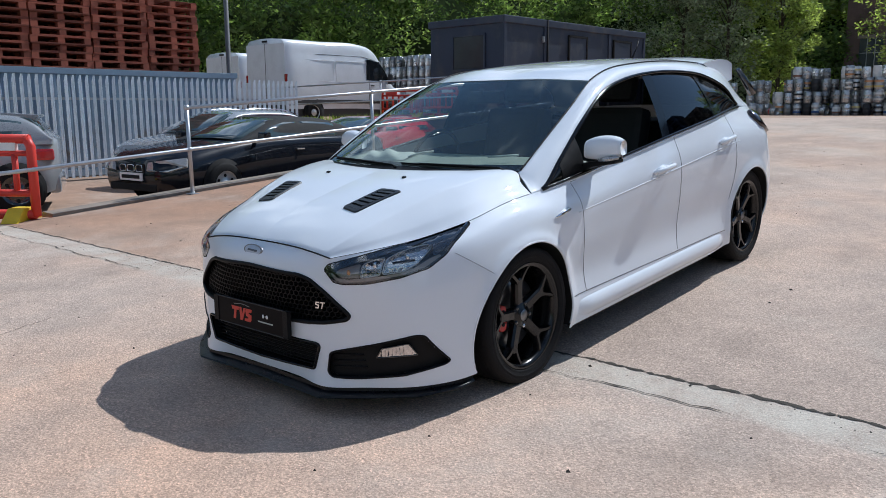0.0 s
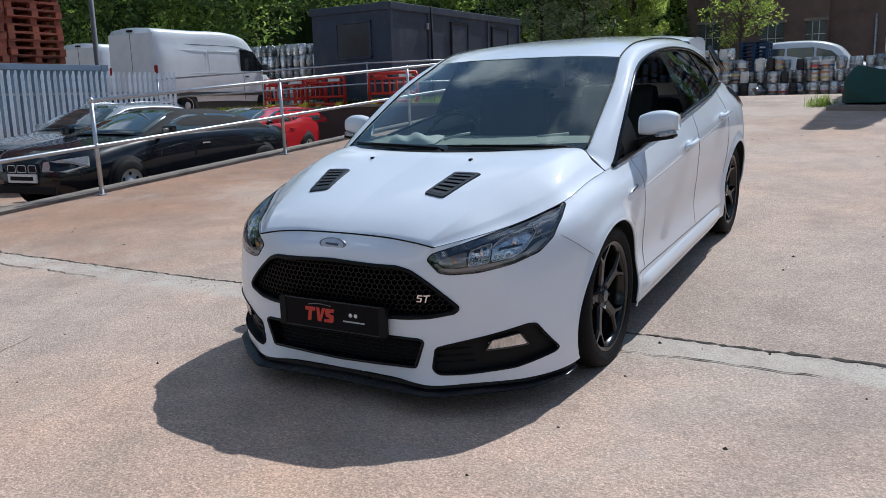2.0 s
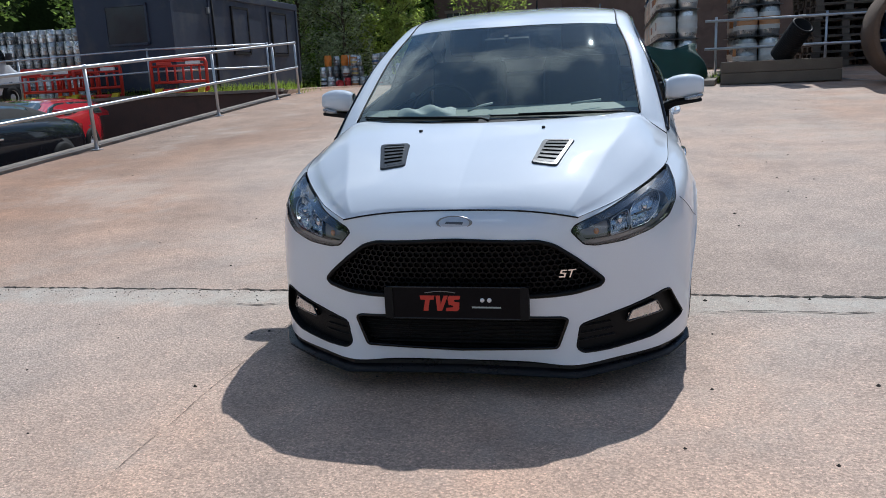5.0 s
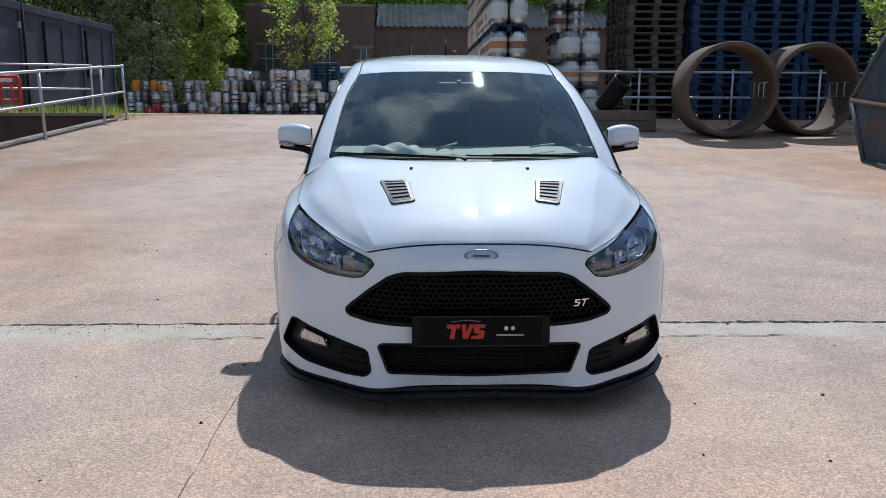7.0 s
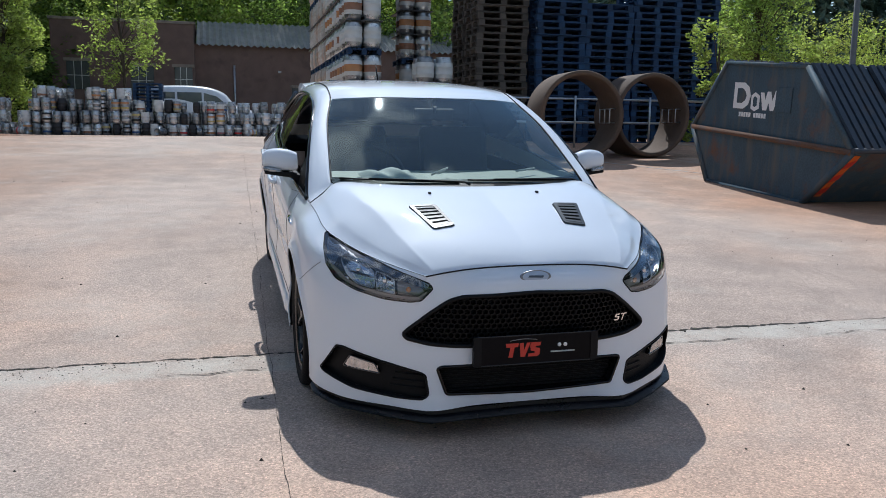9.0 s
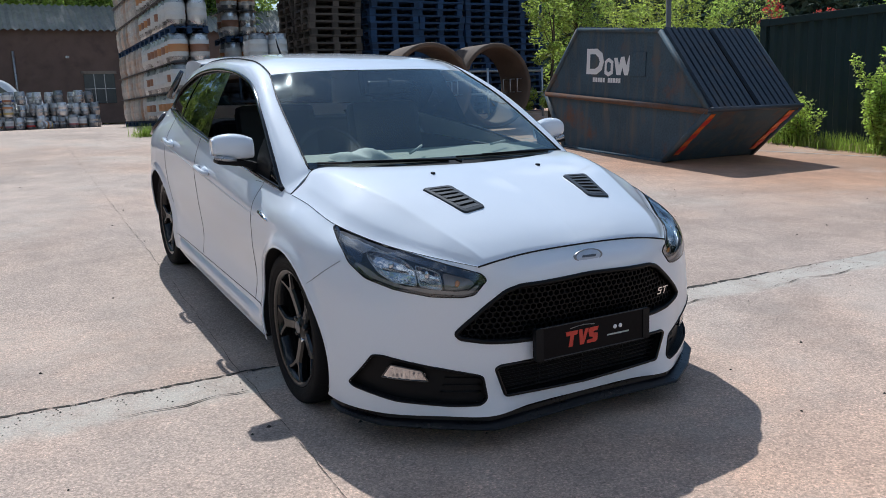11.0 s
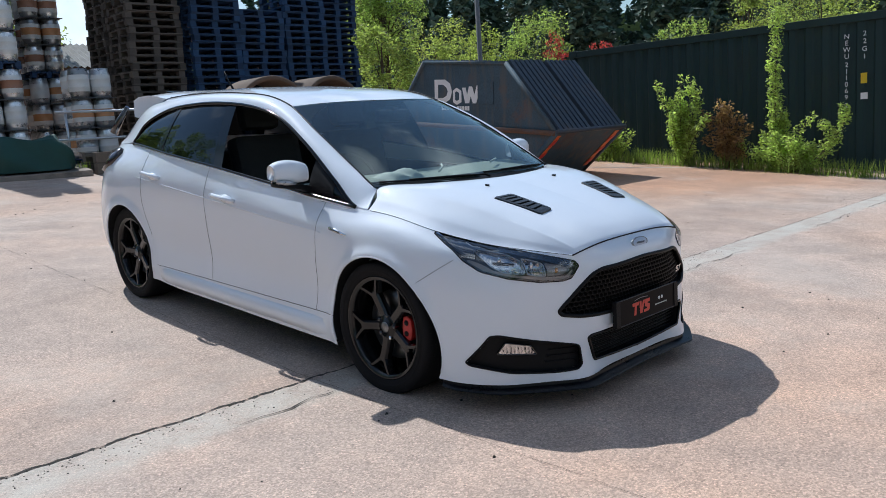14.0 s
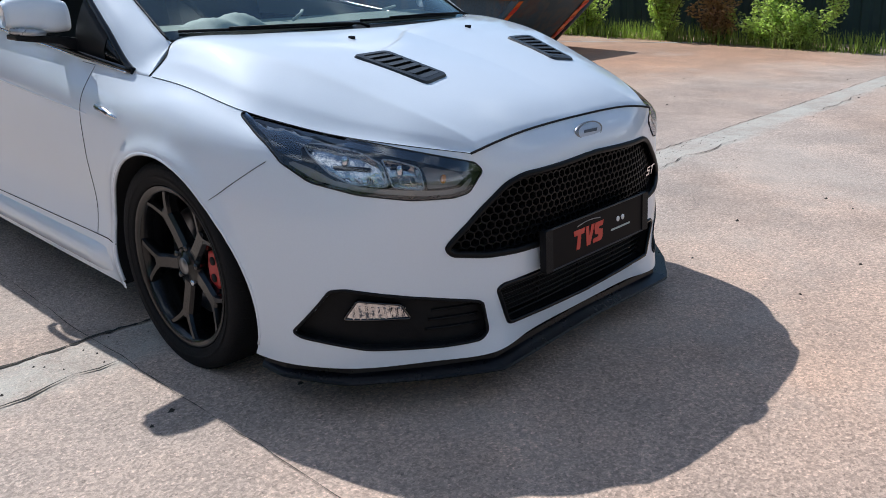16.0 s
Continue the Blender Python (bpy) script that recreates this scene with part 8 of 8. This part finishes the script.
# ---- builder's sack, timber trough, plastic pipe ----
M_SACK = mat("green_woven_sack", (0.012, 0.055, 0.045), 0.75, 0, 0.25, 5, 0.4, 120, random_hue=0)
sack_t = thing("builders_sack", "dark green woven builder's sack slumped on a slab", "sack", pose(1.52, 11.75, ground_z(1.5, 11.7) + .10, 0, 0, -12))
g = np.random.default_rng(4)
rows_ = []
for i, z in enumerate(np.linspace(0, .56, 12)):
    row = []
    for j in range(40):
        a = 2 * math.pi * j / 40
        c, s = math.cos(a), math.sin(a)
        k = 1 / (abs(c) ** 4 + abs(s) ** 4) ** .25
        wob = 1 + .07 * math.sin(3 * a + i * .5) + .035 * math.sin(7 * a + i * .8) - (.34 * (z / .56) ** 2)
        row.append((.62 * c * k * wob, .42 * s * k * wob, z + .05 * math.sin(2 * a + 1) * (z / .56)))
    rows_.append(row)
v = [p for r in rows_ for p in r] + [(0, 0, .50)]
f = [(i * 40 + j, i * 40 + (j + 1) % 40, (i + 1) * 40 + (j + 1) % 40, (i + 1) * 40 + j) for i in range(11) for j in range(40)] + [(11 * 40 + j, 11 * 40 + (j + 1) % 40, 480) for j in range(40)]
solid(v, f, "sack", M_SACK, sack_t, smooth=True)
tagged(part("concrete_slab", boxed(-.75, .85, -.50, .5, 0, .10, .015), M_KERB, at=pose(1.52, 11.75, ground_z(1.5, 11.75) - .01, SLOPE, 0, -12)), "low concrete slab under the green sack", "slab")
M_TIMBER = mat("grey_weathered_timber", (0.14, 0.115, 0.09), 0.85, 0, 0.25, 4, 0.4, 50)
tr = thing("timber_trough", "weathered timber trough of stacked sleepers", "trough", pose(3.35, 11.5, ground_z(3.3, 11.3), 0, 0, -6))
for k in range(2):
    part("sleeper", boxed(-.95, .95, -.42, -.22, k * .19, .185 + k * .19, .012), M_TIMBER, tr)
    part("sleeper", boxed(-.95, .95, .22, .42, k * .19, .185 + k * .19, .012), M_TIMBER, tr)
part("board", boxed(-.95, .95, -.2, .2, .30, .34), M_TIMBER, tr)
pb = bmesh.new()
prof = []
for i in range(20):
    z = i * .035
    prof += [(.17, z), (.185, z + .010), (.185, z + .022), (.17, z + .032)]
lathe(pb, prof + [(.155, .70), (.155, 0.02), (0, .02)], 24)
tagged(part("drain_pipe", pb, M_MATTBLK, at=pose(3.35, 11.4, ground_z(3.3, 11.3) + .42, 35, 28, 0)), "short black ribbed plastic drain pipe on the trough", "pipe")

# ---- lamp posts ----
M_POST = mat("dull_grey_post_paint", (0.13, 0.135, 0.14), 0.6, 0, 0.15, 4, 0.2, 60)
for x, y, z, h in ((-14.1, 8.75, LOW, 8), (11.7, 10.6, .75, 9)):
    lp = thing("lamp_post", "tall grey steel lamp post", "lamp post", pose(x, y, z))
    part("post", tubed([(0, 0, 0), (0, 0, 1.2), (0, 0, 1.25), (0, 0, h)], [.085, .085, .06, .05], 12), M_POST, lp)
    part("bracket", tubed([(0, 0, h), (0, -.5, h + .12)], .03, 8), M_STEEL, lp)
    part("lantern", boxed(-.12, .12, -1.0, -.45, h + .06, h + .18, .03), M_SILVERPL, lp)

# ---- parked cars on the lower level ----
M_NAVY = mat("black_car_paint", (0.006, 0.008, 0.013), 0.25, 0, 0.1, 3, coat=.6)
M_NAVY.node_tree.nodes["Principled BSDF"].inputs["Specular IOR Level"].default_value = .1
M_CARGLASS = mat("teal_grey_car_glass", (0.040, 0.060, 0.060), 0.05, 0, 0.25, 1.5, coat=1)
M_TAILRED = mat("bright_red_tail_lamp", (0.50, 0.015, 0.02), 0.12, 0, 0.1, 10, coat=1)
M_PALELAMP = mat("clear_lamp_glass", (0.42, 0.43, 0.43), 0.12, 0, 0.35, 14, coat=1)
M_SOFTTOP = mat("black_canvas_hood", (0.014, 0.014, 0.015), 0.85, 0, 0.2, 10, 0.3, 200)
M_SILVERCAR = mat("silver_grey_car_paint", (0.36, 0.38, 0.40), 0.26, 0.15, 0.06, 3, coat=1)
M_GREYCAR = mat("mid_grey_car_paint", (0.30, 0.315, 0.33), 0.3, 0.1, 0.06, 3, coat=1)
M_REDCAR = mat("red_car_paint", (0.55, 0.02, 0.03), 0.22, 0, 0.05, 3, coat=1)


def parked_car(name, label, at, paint, roofpaint, L, W, H, bonnet_z, kind, plate=True, tail=.90):
    """A plain family car: a lofted lower body, a glazed upper body and its lamps, grille, wheels and mirrors. Nose towards -y, front axle at y 0."""
    c = thing(name, label, "car", at)
    w = W / 2
    f, r = -.88, L - .88
    bz = bonnet_z
    deck = bz + .10 if kind == "saloon" else bz + .16
    secs = [
        (f, [(w * .62, .26), (w * .70, .40), (w * .68, .55), (w * .55, bz - .14), (w * .3, bz - .10), (0, bz - .09)]),
        (f + .22, [(w * .86, .22), (w * .92, .42), (w * .90, .60), (w * .74, bz - .06), (w * .4, bz - .02), (0, bz - .01)]),
        (0, [(w * .97, .22), (w, .45), (w * .97, .68), (w * .86, bz + .02), (w * .45, bz + .06), (0, bz + .075)]),
        (.75, [(w * .97, .20), (w, .45), (w * .985, .72), (w * .90, bz + .09), (w * .45, bz + .13), (0, bz + .14)]),
        (1.7, [(w * .97, .20), (w, .45), (w * .99, .74), (w * .92, bz + .11), (w * .45, bz + .13), (0, bz + .13)]),
        (r - .85, [(w * .97, .22), (w, .46), (w * .985, .75), (w * .90, deck), (w * .45, deck + .02), (0, deck + .02)]),
        (r - .15, [(w * .84, .26), (w * .90, .48), (w * .88, .74), (w * .76, deck - .03), (w * .4, deck), (0, deck)]),
        (r, [(w * .66, .32), (w * .72, .50), (w * .70, .72), (w * .6, deck - .10), (w * .3, deck - .08), (0, deck - .08)]),
    ]
    loft_vehicle("body", secs, paint, c)
    top0 = bz + .09
    if kind == "saloon":
        rs = [(.42, 0), (.95, .62), (1.35, .98), (1.9, 1.0), (2.35, .9), (2.95, .35), (3.15, .0)]
    else:
        rs = [(.30, 0), (.85, .62), (1.25, .95), (1.9, 1.0), (2.6, .95), (3.0, .75), (3.28, .0)]
    up = H - top0
    secs2 = [(y, [(w * .90, top0 - .06), (w * .89, top0 + .02 * k), (w * (.90 - .18 * k), top0 + up * k * .80), (w * (.80 - .20 * k), top0 + up * k * .95), (w * .35, top0 + up * k), (0, top0 + up * k * 1.01)]) for y, k in rs]
    loft_vehicle("cabin", secs2, roofpaint, c, "black canvas hood" if roofpaint is M_SOFTTOP else "painted roof and pillars")
    # windscreen, rear and side windows, set just proud of the cabin
    roof_z = lambda y: top0 + up * float(np.interp(y, [q[0] for q in rs], [q[1] for q in rs]))
    side_x = lambda y, z: w * (.905 - .19 * min(1.0, max(0.0, (z - top0) / max(.05, (roof_z(y) - top0) * .80)))  * float(np.interp(y, [q[0] for q in rs], [q[1] for q in rs])))
    y0, y1 = rs[0][0], rs[2][0]
    for name, ya, yb, lab in (("windscreen", y0 + .06, y1 - .06, "raked windscreen"), ("rear_window", rs[-1][0] - .12, rs[-3][0] + .12, "rear window")):
        gv_ = []
        for u in np.linspace(0, 1, 7):
            y = ya + (yb - ya) * u
            for q in np.linspace(-1, 1, 9):
                gv_.append((q * w * (.78 - .18 * u), y - (.05 if name == "windscreen" else -.03) * (1 - q * q) + (.012 if ya > yb else -.012), roof_z(y) + .022 - .035 * abs(q) ** 3))
        g_ = solid(gv_, grid_faces(7, 9), name, M_CARGLASS, c, lab, smooth=True)
        md = g_.modifiers.new("t", "SOLIDIFY")
        md.thickness, md.offset = .008, 0
    for s in (1, -1):
        ends = ((rs[1][0] + .05, 1.62), (1.70, rs[-3][0] + (.10 if kind == "saloon" else .32)))
        for name, (ya, yb) in zip(("front_side_window", "rear_side_window"), ends):
            gv_ = []
            for u in np.linspace(0, 1, 9):
                yy = ya + (yb - ya) * u
                ylow = y0 + .30 + (yb - y0 - .30) * u if name == "front_side_window" else yy
                for q in np.linspace(0, 1, 5):
                    y = ylow + (yy - ylow) * q
                    z = top0 + .015 + (roof_z(yy) - top0) * .74 * q
                    gv_.append((s * (side_x(y, z) + .012), y, z))
            g_ = solid(gv_, grid_faces(9, 5), name, M_CARGLASS, c, "dark side window", smooth=True)
            md = g_.modifiers.new("t", "SOLIDIFY")
            md.thickness, md.offset = .008, 0
        part("belt_strip", tubed([(s * (side_x(y, top0) + .012), y, top0 + .005) for y in np.linspace(y0 + .3, rs[-1][0] - .4, 12)], .007, 6), M_CHROME if roofpaint is M_SILVERCAR else M_DARK, c)
        if roofpaint is M_SILVERCAR and H > 1.5:
            part("roof_rail", tubed([(s * w * .60, y, roof_z(y) + .03) for y in np.linspace(rs[2][0] + .1, rs[-2][0], 10)], .016, 6), M_CHROME, c, "bright roof rail")
        if roofpaint is M_SILVERCAR:
            part("window_surround", tubed([(s * (side_x(y, top0 + (roof_z(y) - top0) * .80) + .008), y, top0 + (roof_z(y) - top0) * .83) for y in np.linspace(y0 + .20, rs[-2][0], 16)], .024, 6), M_ALLOY, c, "bright silver window surround")
        hb = bmesh.new()
        lv_ = [hb.verts.new(p) for p in ((s * w * .44, f - .03, bz - .27), (s * w * .82, f + .06, bz - .28), (s * w * .97, f + .28, bz - .21), (s * w * .92, f + .32, bz - .10), (s * w * .70, f + .09, bz - .13), (s * w * .46, f - .01, bz - .16))]
        hb.faces.new(lv_ if s < 0 else lv_[::-1])
        lamp_ = part("headlamp", hb, M_PALELAMP, c, "clear headlamp")
        md = lamp_.modifiers.new("t", "SOLIDIFY")
        md.thickness, md.offset = .05, 0
        part("tail_lamp", boxed(s * w * (.56 if tail > .7 else .70), s * w * (.84 if tail > .7 else .955), r - .30, r - (.07 if tail > .7 else .03), deck - (.20 if tail > .7 else .34), deck - (.06 if tail > .7 else .19), .03), M_TAILRED if tail < .7 else M_REDLENS, c, "red tail lamp")
        mb = bmesh.new()
        box(mb, s * (w + .02), s * (w + .19), .62, .74, bz + .10, bz + .23, .03)
        part("door_mirror", mb, paint, c)
        part("mirror_arm", boxed(s * (w - .08), s * (w + .05), .65, .70, bz + .09, bz + .13), M_MATTBLK, c)
        part("door_handle", boxed(s * (w * .985), s * (w + .02), 1.42, 1.58, .745, .775, .008), M_CHROME if paint is M_NAVY else paint, c)
        for y in (.62, 1.68):
            part("door_line", tubed([(s * (w + .001), y, .30), (s * (w * .992), y - .02, .72)], .005, 6), M_DARK, c)
        part("sill_strip", tubed([(s * (w + .003), .45, .24), (s * (w + .003), 2.2, .24)], .008, 6), M_SILVERPL, c)
        for y in (0, r - tail):
            ab = lathe(bmesh.new(), [(.355, 0), (.355, .014), (0, .015)], 32, Matrix.Translation((s * (w - .012), y, .33)) @ Matrix.Rotation(radians(90 * s), 4, "Y"))
            part("wheel_arch", ab, M_DARK, c)
            plain_wheel(c, s * (w - .055), y, .315, .315, .2, M_ALLOY if tail > .7 else M_GLOSSBLK, s)
    if tail < .7:
        part("roof_spoiler", prism(bmesh.new(), [(rs[-3][0] - .10, H - .08), (rs[-3][0] + .1, H - .02), (rs[-2][0] + .12, H - .05), (rs[-2][0] + .12, H - .08), (rs[-2][0] - .02, roof_z(rs[-2][0]) - .04), (rs[-3][0] + .1, roof_z(rs[-3][0] + .1) - .05)], -.56, .56, Matrix(((0, 0, 1, 0), (1, 0, 0, 0), (0, 1, 0, 0), (0, 0, 0, 1))), .01), paint, c, "grey roof spoiler")
        part("rear_bumper", boxed(-w * .74, w * .74, r - .14, r + .015, .24, .50, .05), paint, c)
    part("grille", boxed(-.30, .30, f - .015, f + .05, bz - .30, bz - .17, .02), M_DARK, c)
    for x, gw in ((-.19, .075), (0, .085), (.19, .075)):
        ring_ = rounded([(-gw, -.045), (gw, -.045), (gw * .9, .045), (-gw * .9, .045)], .03)
        part("grille_frame", tubed([(x + a_, f - .022 + .10 * x * x, bz - .235 + b_) for a_, b_ in ring_], .006, 6, True), M_CHROME, c)
    part("lower_intake", boxed(-.55, .55, f - .012, f + .05, .26, .36, .02), M_DARK, c)
    if plate:
        po = part("number_plate", boxed(-.26, .26, f - .034, f - .008, .40, .51, .004), M_WHITETXT, c, "white number plate")
        part("plate_bar", boxed(-.21, .21, f - .037, f - .033, .43, .48), M_DARK, po)
    return c


parked_car("convertible_car", "black convertible with a closed canvas hood", pose(-7.78, 3.55, LOW - .01, 0, 0, 5), M_NAVY, M_SOFTTOP, 4.63, 1.76, 1.25, .81, "saloon")
parked_car("family_car", "silver-grey estate car with bright roof rails beside the fence", pose(-10.30, 4.84, LOW, 0, 0, 5) @ Matrix.Diagonal((.93, .86, .85, 1)), M_SILVERCAR, M_SILVERCAR, 4.5, 1.83, 1.58, .98, "hatch", False)
parked_car("small_red_car", "red car parked below the terrace wall", pose(-9.62, 7.85, LOW, 0, 0, 12), M_REDCAR, M_REDCAR, 3.9, 1.66, 1.2, .80, "hatch", False)
parked_car("grey_hatchback", "grey hatchback seen from behind, black wheels", pose(-10.33, -.76, LOW, 0, 0, -27), M_GREYCAR, M_GREYCAR, 4.2, 1.8, 1.35, .88, "hatch", False, .5)
